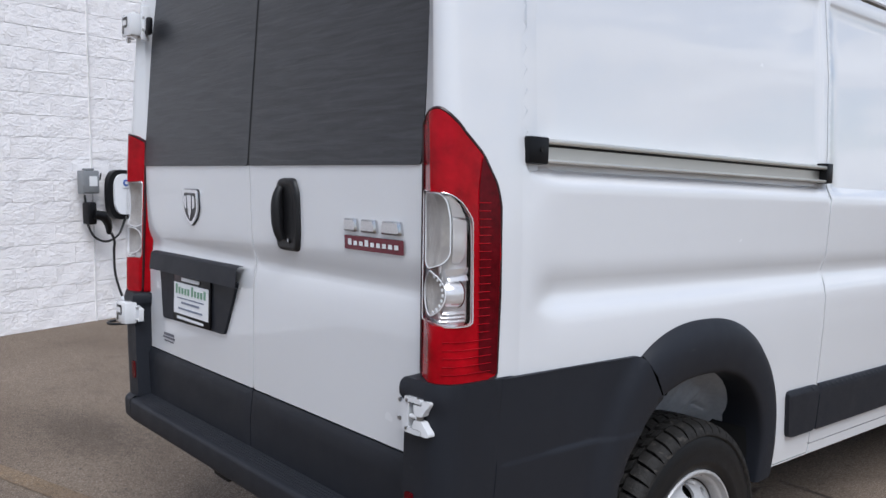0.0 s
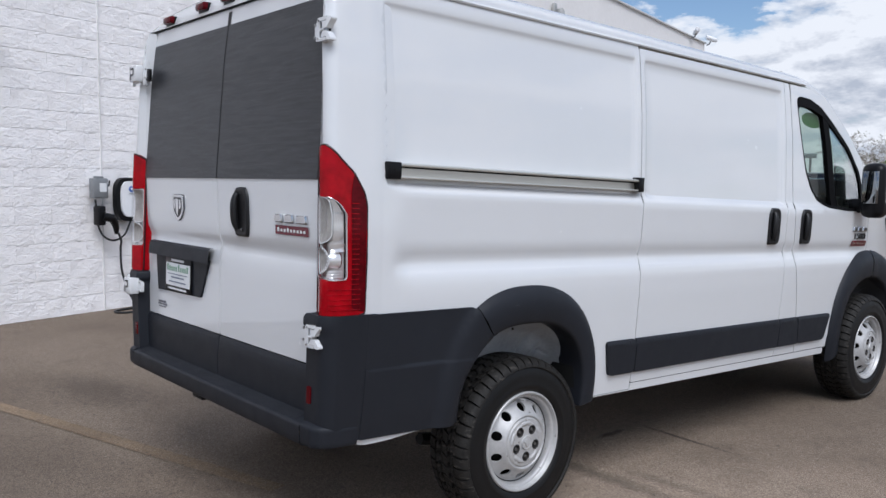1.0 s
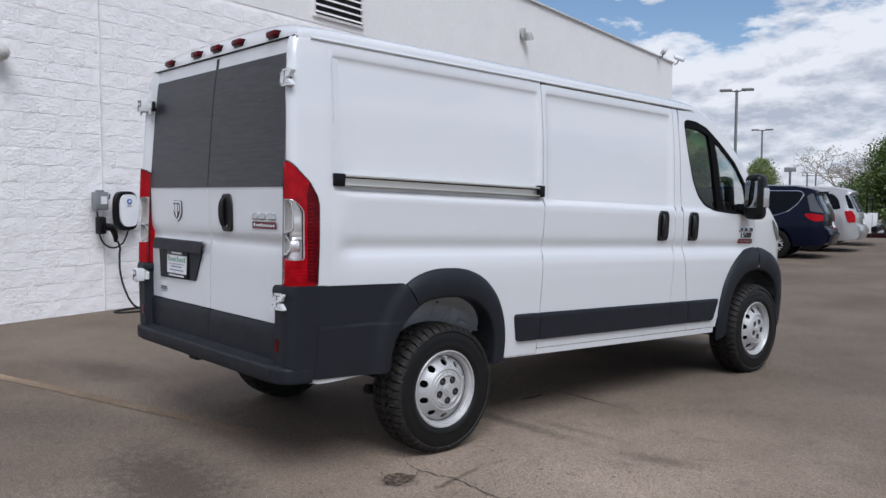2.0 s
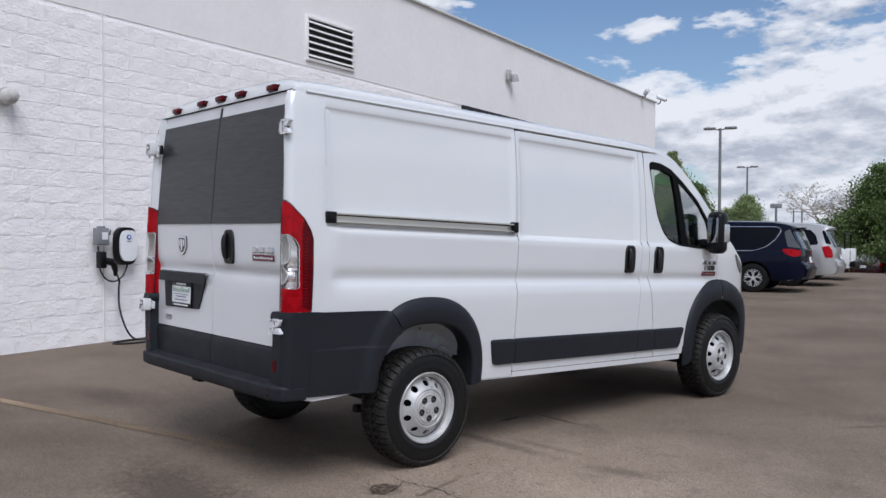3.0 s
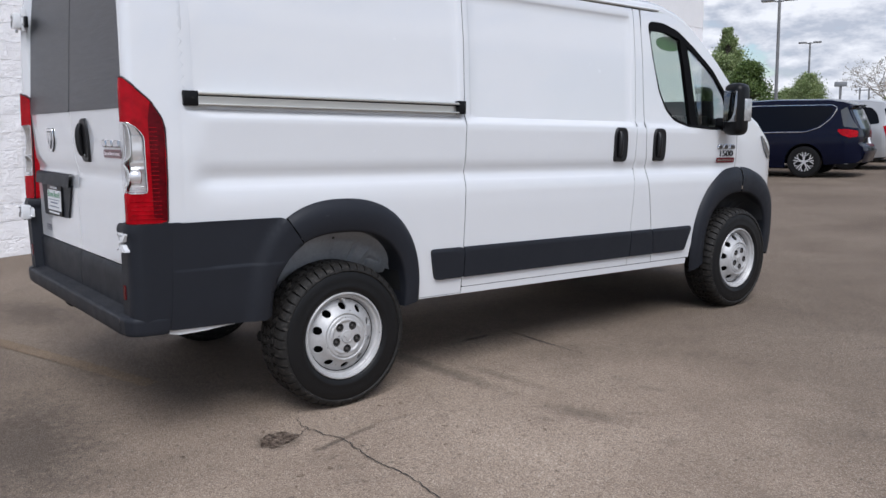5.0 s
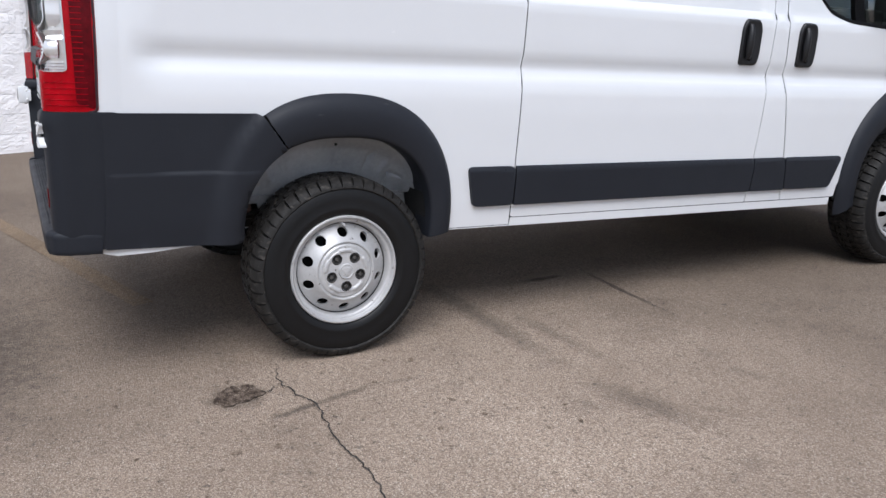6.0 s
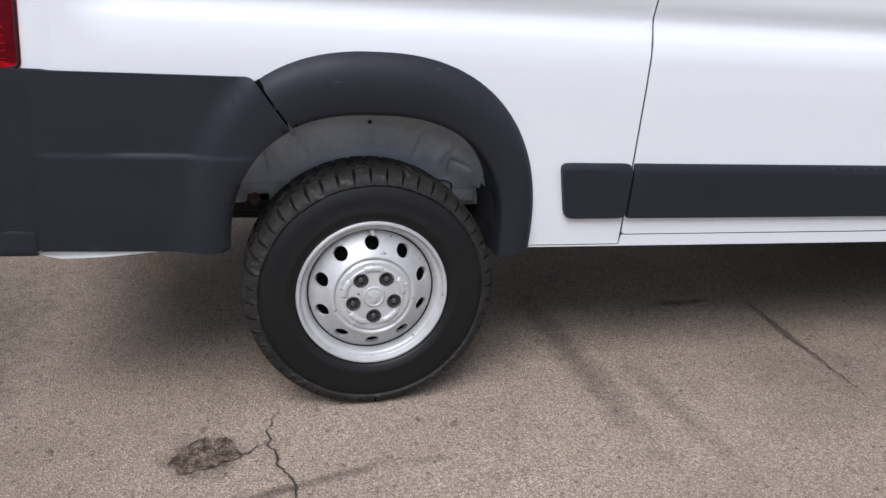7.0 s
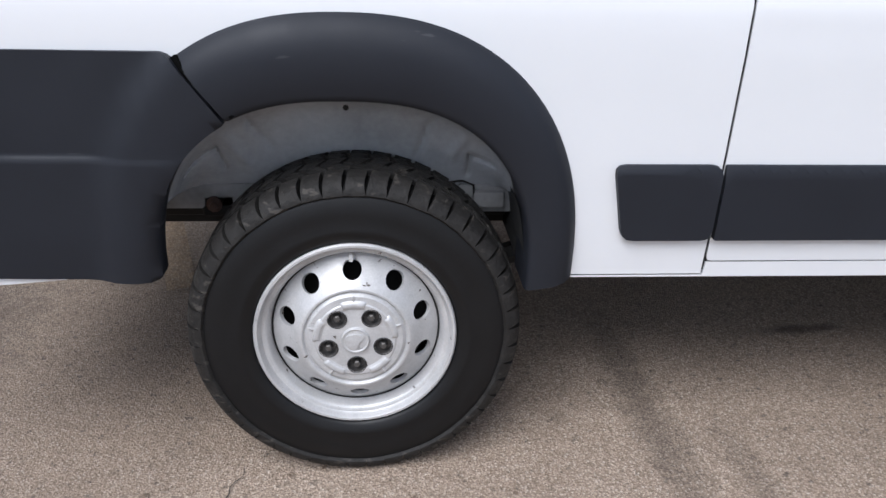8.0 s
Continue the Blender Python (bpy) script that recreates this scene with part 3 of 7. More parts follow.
for mir in (False, True):
    quarter = [(0.20, 0.52), (0.57, 0.52)] + oval(1.005, 0.53, 0.43, 0.455, 180, 0, 30, 2.35) + [(1.45, 0.512), (seam_rear(0.5) - 0.003, 0.512)]
    quarter += [(seam_rear(z) - 0.003, z) for z in SEAM_ZS] + [(seam_rear(2.25) - 0.003, 2.25), (0.20, 2.25)]
    body("quarter_panel", panel(quarter, side(), step=0.05, us=COLS_Y, vs=ROWS_Z), PAINT, mirror=mir)
    slide = [(seam_rear(z) + 0.003, z) for z in reversed(SEAM_ZS)] + [(seam_front(z) - 0.003, z) for z in SEAM_ZS]
    body("sliding_door" if not mir else "side_panel", panel(soft_corners(slide, 0.012, 2), side(), step=0.05, us=COLS_Y, vs=ROWS_Z), PAINT, mirror=mir)
    sill = [(1.45, 0.505), (3.90, 0.500), (3.90, 0.541), (seam_rear(0.5) + 0.004, 0.542), (seam_rear(0.5) + 0.002, 0.509), (1.45, 0.509)]
    body("sill", panel(sill, side(0.001), step=0.06, back=(-0.13, 0, -0.015)), PAINT, mirror=mir)
    post = [(seam_front(z) + 0.003, z) for z in reversed(SEAM_ZS)] + [(seam_door(z) - 0.003, z) for z in SEAM_ZS]
    body("pillar", panel(post, side(-0.001), step=0.05, vs=ROWS_Z), PAINT, mirror=mir)
    # added dark strips paint the shade inside the panel gaps
    for seam in (seam_rear, seam_front, seam_door):
        body("seam_strip", sheet(lambda u, v: (side_x(seam(0.52 + 1.72 * v), 0.52 + 1.72 * v) - 0.0045, seam(0.52 + 1.72 * v) + 0.016 * (u - 0.5), 0.52 + 1.72 * v), 1, 40), DARK, mirror=mir)
    window = soft_corners([(3.425, 2.15), (3.47, 2.172), (3.60, 2.168), (3.75, 2.13), (3.92, 2.035), (4.14, 1.89), (4.31, 1.73), (4.37, 1.60), (4.37, 1.465), (4.10, 1.46), (3.84, 1.475), (3.69, 1.517), (3.60, 1.585), (3.525, 1.705), (3.46, 1.92)], 0.03, 3)
    fdoor = [(3.36, 2.235), (3.62, 2.235), (3.80, 2.19), (3.95, 2.10), (4.15, 1.96), (4.40, 1.76), (4.45, 1.62), (4.455, 1.19)] + oval(*FRONT_ARCH, 0.53, 0.56, 94, 172, 12, 2.1) + [(3.935, 0.60), (3.93, 0.545), (seam_door(0.545) + 0.003, 0.545)] + [(seam_door(z) + 0.003, z) for z in SEAM_ZS[1:-1]]
    fd = body("front_door", panel(fdoor, side(), holes=(window,), step=0.05, vs=ROWS_Z), PAINT, mirror=mir)
    wing = [(4.462, 1.19), (4.462, 1.62), (4.55, 1.60), (4.80, 1.50), (5.05, 1.35), (5.22, 1.18), (5.30, 0.95), (5.05, 0.93)] + oval(*FRONT_ARCH, 0.53, 0.56, 38, 93, 12, 2.1)
    body("front_wing", panel(wing, side(), step=0.06, vs=ROWS_Z), PAINT, mirror=mir)
    cl_out = soft_corners([(-0.065, 1.140), (0.046, 1.133), (0.085, 1.135), (0.083, 1.376), (0.066, 1.411), (0.040, 1.433), (-0.065, 1.439)], 0.012)
    body("front_bumper", panel([(5.02, 0.925), (5.31, 0.945), (5.34, 0.40), (5.02, 0.36)], side(0.004), step=0.06), PLASTIC, mirror=mir)
    body("rear_pillar", panel([(-0.075, 0.55), (QUARTER + 0.11, 0.55), (QUARTER + 0.11, 2.25), (0.010, 2.25), (-0.031, 2.0), (-0.066, 1.60), (-0.056, 1.57), (-0.056, 1.02), (-0.075, 1.00)], corner(), holes=(cl_out,), step=0.05, us=CORNER_US, back=(-0.012, 0.065, 0)), PAINT, mirror=mir)
    # black rubber frame, glass and divider of the door window
    inner = [(a + (3.90 - a) * (0.030 if a < 3.9 else 0.09), b + (1.74 - b) * (0.14 if b > 1.74 else 0.075)) for a, b in window]
    body("window_seal", panel(window, side(0.002), holes=(inner,), step=0.05, back=(-0.03, 0, 0)), SEAL, parent=fd, mirror=mir)
    body("window_divider", panel([(3.755, 2.13), (3.835, 2.085), (3.965, 1.48), (3.885, 1.485)], side(0.0), step=0.05, back=(-0.03, 0, 0)), SEAL, parent=fd, mirror=mir)
    glass = body("door_glass", panel(inner, side(-0.012), step=0.08, back=None), None, parent=fd, label="clear door glass", mirror=mir)
    glass["clear"] = 1
    vane = body("quarter_glass", panel(soft_corners([(3.865, 2.02), (4.00, 1.94), (4.16, 1.82), (4.28, 1.69), (4.31, 1.60), (4.31, 1.50), (4.00, 1.495)], 0.02), side(-0.006), step=0.08, back=None), None, parent=fd, label="pale reflecting quarter glass", mirror=mir)
    vane["clear"] = 1


# roof, windscreen and bonnet
def top_edge(y):
    return float(np.interp(y, [0, 3.50, 3.62, 3.80, 3.95, 4.15, 4.40, 4.46, 4.55, 4.8, 5.05, 5.22, 5.30], [2.25, 2.25, 2.236, 2.190, 2.099, 1.957, 1.758, 1.64, 1.597, 1.498, 1.348, 1.178, 0.95]))


def rise(y):
    return float(np.interp(y, [0.0, 0.07, 0.12, 0.25, 0.8, 1.6, 3.3, 3.7, 4.2, 4.6, 5.3], [0.10, 0.104, 0.112, 0.120, 0.128, 0.125, 0.11, 0.10, 0.09, 0.08, 0.06]))


def top_surface(y0, y1):
    def fn(u, v):
        y = y0 + (y1 - y0) * v
        zt = top_edge(y)
        a = math.pi * (1 - u)
        xt = side_x(y, min(zt, 2.25))
        c, s = math.cos(a), math.sin(a)
        return (xt * math.copysign(abs(c) ** 0.60, c), y, zt + rise(y) * abs(s) ** 0.60)
    return fn


body("roof", sheet(top_surface(0.066, 3.62), 48, 60), PAINT)
body("windscreen_frame", sheet(top_surface(3.62, 3.76), 40, 3), PAINT)
wglass = body("windscreen", sheet(lambda u, v: top_surface(3.76, 4.52)(0.08 + 0.84 * u, v), 40, 10), None)
for u0 in (0.0, 0.92):
    body("windscreen_pillar", sheet(lambda u, v: top_surface(3.76, 4.52)(u0 + 0.08 * u, v), 6, 10), PAINT)
wglass["clear"] = 1
body("bonnet", sheet(top_surface(4.52, 5.30), 40, 14), PAINT)
body("front_face", sheet(lambda u, v: ((2 * u - 1) * side_x(5.3, 0.9 * v + 0.1), 5.30 + 0.10 * max(0.0, 1 - (2 * u - 1) ** 2) ** 0.5, 0.25 + 0.72 * v), 16, 8), PLASTIC)
for mir in (1, -1):
    body("roof_gutter", tube([(mir * (side_x(y, 2.25) + 0.004), y, 2.252) for y in np.linspace(0.10, 3.55, 30)], 0.008, 6), PAINT)
    body("headlamp", panel(soft_corners([(4.86, 1.43), (4.96, 1.36), (5.04, 1.28), (5.00, 1.24), (4.90, 1.34)], 0.02), side(0.012), step=0.06), HEADLENS, mirror=mir < 0, label="clear headlamp lens")


# rear header with the marker lamps
def header(u, v):
    x, y, z = top_surface(0.066, 1.0)(u, 0.0)
    k = abs(2 * u - 1)
    zb = min(z, 2.262)
    return (x, 0.030 + 0.038 * v ** 1.9 - 0.020 * k ** 8 * (1 - v), zb + (z - zb) * v)


body("rear_header", sheet(header, 40, 10), PAINT)
body("header_lip", sheet(lambda u, v: ((2 * u - 1) * 0.886, 0.032 + 0.014 * v, 2.2605), 24, 2), BLACK)
for mx in (-0.655, -0.265, 0.0, 0.265, 0.655):
    mk = body("marker_lamp", box(mx, 0.024, 2.303 - 0.012 * (mx / 0.655) ** 2, 0.100, 0.034, 0.036, 0.011, 3), RED_DEEP, label="small red roof marker lamp")
    body("lamp_base", box(mx, 0.038, 2.298 - 0.012 * (mx / 0.655) ** 2, 0.110, 0.020, 0.042, 0.005), BLACK, parent=mk)

# dark inside, floor and underside
body("cargo_shell", box(0, 1.66, 1.56, 1.62, 3.05, 1.14, 0.05), DARK)
body("cargo_floor", box(0, 1.66, 0.80, 1.04, 3.05, 0.36, 0.04), DARK)
body("side_wall_lining", box(0.80, 2.45, 0.78, 0.05, 1.55, 0.5), DARK)
body("side_wall_lining", box(-0.80, 2.45, 0.78, 0.05, 1.55, 0.5), DARK)
body("cab_floor", box(0, 3.95, 0.62, 1.70, 1.5, 0.10, 0.02), DARK)
body("dashboard", box(0, 4.42, 1.20, 1.62, 0.34, 0.42, 0.08, 3), BLACK)
body("underbody", box(0, 2.55, 0.575, 1.30, 4.4, 0.10, 0.03), DARK)
for mir in (1, -1):
    body("chassis_rail", box(mir * 0.50, 2.0, 0.525, 0.10, 3.6, 0.10, 0.01), DARK)
    body("seat_base", box(mir * 0.46, 3.70, 0.95, 0.50, 0.50, 0.28, 0.06, 3), BLACK)
    body("seat_back", box(mir * 0.46, 3.47, 1.35, 0.48, 0.16, 0.66, 0.06, 3), BLACK)
    body("door_lining", box(mir * 0.885, 3.80, 1.26, 0.04, 0.80, 0.60, 0.02, 3), DARK)
    body("headrest", box(mir * 0.46, 3.45, 1.77, 0.26, 0.12, 0.20, 0.05, 3), BLACK)
body("steering_wheel", lathe([(0.19 + 0.016 * math.cos(a), 0.016 * math.sin(a)) for a in np.linspace(0, 2 * math.pi, 8, endpoint=False)], 28, True).moved(pose(-0.46, 4.12, 1.30, 0, 60, 90)), BLACK)
part("rear_axle", tube([(-0.8, 1.015, 0.372), (0.8, 1.015, 0.372)], 0.05, 10), DARK, van)
part("shock_absorber", tube([(0.62, 1.30, 0.36), (0.60, 1.22, 0.75)], 0.035, 8), DARK, van)
part("leaf_spring", tube([(0.60, 0.72, 0.350), (0.60, 0.80, 0.335), (0.60, 1.015, 0.32), (0.60, 1.3, 0.36), (0.60, 1.65, 0.46)], 0.03, 6), DARK, van)
shackle = part("spring_shackle", box(0.728, 0.700, 0.606, 0.018, 0.085, 0.060, 0.010, 3), DARK, van)
part("shackle_bolt", tube([(0.730, 0.690, 0.610), (0.744, 0.690, 0.610), (0.748, 0.690, 0.610), (0.760, 0.690, 0.610)], [0.020, 0.019, 0.011, 0.009], 10), material("rusty_bracket", (0.050, 0.027, 0.020), 0.8, blotch=(30, 0.4)), shackle)
part("exhaust_pipe", tube([(0.35, 1.9, 0.44), (0.35, 0.75, 0.50), (0.40, 0.50, 0.52)], 0.028, 10), DARK, van)
part("tow_eye", box(-0.10, 0.02, 0.535, 0.11, 0.12, 0.035, 0.008), DARK, van)

# rear doors
rear_doors = []
for mir in (False, True):
    dw = [(0.003, 0.790), (0.862, 0.790), (0.866, 1.0), (0.868, 1.5), (0.866, 2.2565), (0.003, 2.2565)]
    hole = [(0.020, 1.510), (0.838, 1.510), (0.838, 2.170), (0.020, 2.170)]
    dr = body("rear_door", panel(soft_corners(dw, 0.010), rear(), holes=(hole,), step=0.05, vs=[1.0, 1.12, 1.14, 1.165, 1.175, 1.185, 1.195, 1.205, 1.225, 1.25, 1.28, 1.48, 1.5], back=(0, 0.02, 0)), PAINT, mirror=mir)
    rear_doors.append(dr)
    body("rear_window", panel(soft_corners([(0.006, 1.497), (0.853, 1.497), (0.853, 2.182), (0.006, 2.182)], 0.012), rear(0.004), step=0.08, back=(0, 0.008, 0)), GLASS_DARK, parent=dr, label="dark tinted rear door glass", mirror=mir)
    body("door_cladding", panel(soft_corners([(0.003, 0.60), (0.858, 0.60), (0.862, 0.785), (0.003, 0.785)], 0.004), lambda x, z: (x, rear_y(z, x) - 0.014 + 0.013 * smooth(0.762, 0.786, z), z), step=0.08, vs=[0.760, 0.768, 0.776], back=(0, 0.03, 0)), PLASTIC, parent=dr, mirror=mir)
body("door_gap", sheet(lambda u, v: ((u - 0.5) * 0.016, rear_y(0.62 + 1.62 * v) + 0.010, 0.62 + 1.62 * v), 1, 40), DARK)
body("glass_seal", sheet(lambda u, v: ((u - 0.5) * 0.030, rear_y(1.498 + 0.745 * v) - 0.0025, 1.498 + 0.745 * v), 1, 20), BLACK)


# step bumper: a straight bar with ribs on its tread
STEP = ((0.060, 0.613), (0.030, 0.606), (-0.040, 0.589), (-0.052, 0.5865), (-0.058, 0.583), (-0.0615, 0.577), (-0.062, 0.568), (-0.059, 0.516), (-0.055, 0.506), (-0.047, 0.501), (0.020, 0.499))


def step_fn(u, v):
    k = v * (len(STEP) - 1)
    i = min(int(k), len(STEP) - 2)
    y, z = (STEP[i][q] + (STEP[i + 1][q] - STEP[i][q]) * (k - i) for q in (0, 1))
    return ((2 * u - 1) * 0.853, y, z)


step = body("step_bumper", sheet(step_fn, 20, 20), PLASTIC)
for k in range(7):
    yy = 0.018 - k * 0.0095
    body("tread_rib", tube([(x, yy, 0.6035 + (yy - 0.018) * 0.243) for x in (-0.79, -0.785, -0.4, 0.0, 0.4, 0.785, 0.79)], 0.0026, 5), PLASTIC, parent=step)


for mir in (False, True):
    col = soft_corners([(-0.078, 0.585), (0.02, 0.56), (0.127, 0.52), (0.134, 0.70), (0.135, 0.90), (0.133, 1.003), (0.02, 1.003), (-0.090, 1.003), (-0.092, 0.965), (-0.080, 0.950)], 0.012)
    bc = body("bumper_corner", panel(col, lambda p, q: corner(0.016 + 0.010 * smooth(0.935, 0.965, q) * (1 - smooth(0.985, 1.003, q)), 0.014, False)(p, q), step=0.02, us=CORNER_US, back=(-0.012, 0.07, 0)), PLASTIC, mirror=mir)
    def cap_fn(u, v):
        """The end of the step, wrapped round the corner to the side."""
        k = [0, 0.25, 0.45, 0.62, 0.8, 1.0]
        x = float(np.interp(u, k, [0.857, 0.920, 0.958, 0.974, 0.980, 0.978]))
        y = float(np.interp(u, k, [-0.062, -0.058, -0.036, 0.000, 0.060, 0.118]))
        inn = float(np.interp(v, [0, 0.15, 0.3, 0.42, 0.86, 0.94, 1], [0.06, 0.014, 0.004, 0, 0.003, 0.008, 0.05]))
        z = float(np.interp(v, [0, 0.15, 0.3, 0.42, 0.86, 0.94, 1], [0.604, 0.592, 0.586, 0.576, 0.518, 0.508, 0.503]))
        return (x - inn * smooth(0.15, 0.6, u), y + inn * (1 - smooth(0.35, 0.85, u)), z)
    body("bumper_end", sheet(cap_fn, 24, 16), PLASTIC, parent=bc, mirror=mir)
    body("red_reflector", panel(soft_corners([(-0.064, 0.664), (-0.036, 0.664), (-0.036, 0.730), (-0.064, 0.730)], 0.006), corner(0.020, None, False), step=0.03, back=(0, 0.01, 0)), RED_DEEP, parent=bc, mirror=mir)
    def lip(u, v):
        drop = float(np.interp(u, [0, 0.12, 0.30, 0.6, 1], [0.006, 0.012, 0.030, 0.024, 0.006]))
        turn_in = smooth(0.55, 1.0, v)
        return (0.960 - 0.035 * (1 - u) ** 5 - 0.10 * turn_in, 0.045 + 0.40 * u, 0.518 - drop * min(1.0, v / 0.6) + 0.006 * turn_in)
    body("lower_lip", sheet(lip, 16, 8), PAINT, mirror=mir)
    # quarter cladding with a rib and a ridge towards the arch
    ridge_y, ridge_z = [0.503, 0.515, 0.531, 0.561, 0.604, 0.664, 0.70], [0.50, 0.60, 0.71, 0.816, 0.906, 0.976, 1.01]

    def clad(y, z):
        over = y - float(np.interp(z, ridge_z, ridge_y))
        out = 0.012 + 0.022 * smooth(-0.035, 0.03, over)
        rib = 0.004 * smooth(0.785, 0.795, z) * (1 - smooth(0.50, 0.54, y)) * smooth(0.28, 0.36, y)
        lower = 0.0 if z > 0.79 else 0.002
        inner_r = math.hypot((y - 1.005) / 0.40, (z - 0.52) / 0.40)
        out -= 0.018 * (1 - smooth(1.0, 1.06, inner_r))
        return (side_x(y, z) + out + lower - rib, y, z)

    cl = [(0.127, 0.520), (0.60, 0.512)] + oval(1.005, 0.52, 0.390, 0.388, 180, 121, 14, 2.5) + [(0.682, 0.991), (0.665, 1.0), (0.136, 1.0), (0.137, 0.90), (0.135, 0.70), (0.129, 0.56)]
    body("quarter_cladding", panel(soft_corners(cl, 0.008, 2), clad, step=0.025, vs=[0.785, 0.79, 0.795, 0.80], back=(-0.05, 0, 0)), PLASTIC, mirror=mir, sharp=60)

    def flare(cy, cz, ri, ro, pin, pout, a0, a1, czi, a1o=None, proud=0.0):
        cross = [(0.0, -0.12), (0.0, 0.014), (0.03, 0.026), (0.10, 0.032), (0.58, 0.038), (0.82, 0.028), (0.96, 0.010), (1.0, 0.0)]

        def fn(u, v):
            k = v * (len(cross) - 1)
            i = min(int(k), len(cross) - 2)
            t = k - i
            c = [cross[i][q] * (1 - t) + cross[i + 1][q] * t for q in (0, 1)]
            a, b = a0 + (a1 - a0) * u, a0 + ((a1o or a1) - a0) * u
            pi_ = oval(cy, czi, *ri, a, a, 1, pin)[0]
            po = oval(cy, cz, *ro, b, b, 1, pout)[0]
            y, z = pi_[0] + (po[0] - pi_[0]) * c[0], pi_[1] + (po[1] - pi_[1]) * c[0]
            return (side_x(y, max(0.47, z)) + c[1] + proud * smooth(4.6, 4.95, y) * (c[1] > 0.005), y, z)
        return sheet(fn, 44, 14)
    seam_pts = [(0.686, 0.990), (0.706, 0.965), (0.738, 0.932), (0.772, 0.897), (0.790, 0.878)]
    # near-black tube and sheet paint the shade of the open cladding seams
    body("cladding_seam", tube([(clad(y - 0.02, z)[0] - 0.012, y + 0.002, z) for y, z in seam_pts], 0.008, 8), GAP, mirror=mir)
    body("cladding_seam", sheet(lambda u, v: (side_x(0.13, 0.53 + 0.468 * v) + 0.0015, 0.119 + 0.024 * u, 0.53 + 0.468 * v), 2, 14), GAP, mirror=mir)
    body("wheel_arch_flare", flare(1.003, 0.55, (0.390, 0.388), (0.496, 0.527), 2.5, 2.35, -3, 119.7, 0.52, 125.7), PLASTIC, mirror=mir, sharp=60)
    body("wheel_arch_flare", flare(4.49, 0.62, (0.415, 0.375), (0.545, 0.568), 2.3, 2.2, 89, 197, 0.62), PLASTIC, mirror=mir, sharp=60)
    body("wheel_arch_flare", flare(4.49, 0.62, (0.440, 0.375), (0.640, 0.568), 2.3, 2.2, -14, 88, 0.62, None, 0.028), PLASTIC, mirror=mir, sharp=60)
    for hy, hz, ry_, rz_, low in ((1.003, 0.52, 0.398, 0.396, 0.645), (4.49, 0.62, 0.42, 0.38, 0.76)):
        def liner_fn(u, v, hy=hy, hz=hz, ry_=ry_, rz_=rz_, low=low):
            oy, oz = oval(hy, hz, ry_, rz_, 17 + 146 * u, 17 + 146 * u, 1, 2.5)[0]
            wob = noise.noise(Vector((u * 9, v * 3, hy))) + 0.5 * noise.noise(Vector((u * 23, v * 6, hy + 4)))
            wob += pressed(u, v)
            k = smooth(0.0, 0.35, v)
            d = max(0.0, (v - 0.15) / 0.85)
            z = oz - 0.012 * k + (min(low, oz - 0.02) - oz) * d
            return (0.958 - 0.115 * k - 0.118 * d + 0.006 * wob * k, oy + (hy - oy) * 0.03 * v, z)
        felt = body("wheel_liner", sheet(liner_fn, 150, 34), LINER if hy < 2 else LINER_BLACK, mirror=mir, label="grey felt wheel arch liner" if hy < 2 else "black plastic wheel arch liner")
        body("liner_edge", tube([(lambda p: (p[0] + 0.001, p[1], p[2]))(liner_fn(q / 20, 1.0)) for q in range(21)], 0.0045, 5), BLACK, parent=felt, mirror=mir)
        body("wheel_house", panel(oval(hy, hz, ry_ + 0.02, rz_ + 0.02, 16, 164, 16), lambda y, z: (0.55, y, z), step=0.1, back=None), DARK, mirror=mir)
    body("splash_panel", sheet(lambda u, v: (0.60 + 0.34 * u, 1.003 + 0.392 - 0.02 * v ** 2, 0.50 + 0.17 * v), 6, 6), DARK, mirror=mir)
    body("liner_plug", lathe([(0.0, 0.004), (0.005, 0.0035), (0.0065, 0.0)], 10).moved(Matrix.Translation((0.893, 1.005, 0.870))), BLACK, mirror=mir)
    body("inner_rail", box(0.722, 0.70, 0.616, 0.030, 0.40, 0.066, 0.010), INNER_GREY, mirror=mir)
    body("inner_rail", box(0.722, 1.36, 0.612, 0.030, 0.20, 0.076, 0.010), INNER_GREY, mirror=mir)
    body("inner_bracket", box(0.738, 1.335, 0.612, 0.030, 0.075, 0.040, 0.006), INNER_GREY, mirror=mir)
    body("brake_hose", tube([(0.745, 1.235, 0.655), (0.748, 1.27, 0.660), (0.748, 1.297, 0.650), (0.745, 1.302, 0.590)], 0.0026, 8), DARK, mirror=mir)
    # side mouldings with a turned-in upper edge
    for k, (pa, pb) in enumerate((((1.597, 1.564), seam_rear), (seam_rear, seam_front), (seam_front, seam_door), (seam_door, (3.85, 3.915)))):
        z0, z1 = 0.603, 0.776
        ya0, ya1 = pa if isinstance(pa, tuple) else (pa(z0) + 0.0035, pa(z1) + 0.0035)
        yb0, yb1 = pb if isinstance(pb, tuple) else (pb(z0) - 0.0035, pb(z1) - 0.0035)
        pts = soft_corners([(ya0, z0), (yb0, z0), (yb1, z1), (ya1, z1)], 0.024 if k in (0, 3) else 0.004)

        def mould(y, z):
            return (side_x(y, z) + 0.017 - 0.010 * smooth(0.760, 0.776, z), y, z)
        body("side_moulding", panel(pts, mould, step=0.04, vs=[0.755, 0.762, 0.769], back=(-0.03, 0, 0)), PLASTIC, mirror=mir)
    # tail lamp
    tl = [(-0.070, 1.004), (0.134, 1.004), (0.137, 1.20), (0.137, 1.41), (0.130, 1.455), (0.104, 1.525), (0.064, 1.584), (0.038, 1.612), (0.022, 1.622), (-0.02, 1.613), (-0.070, 1.592)]
    tl = soft_corners(tl, 0.012)
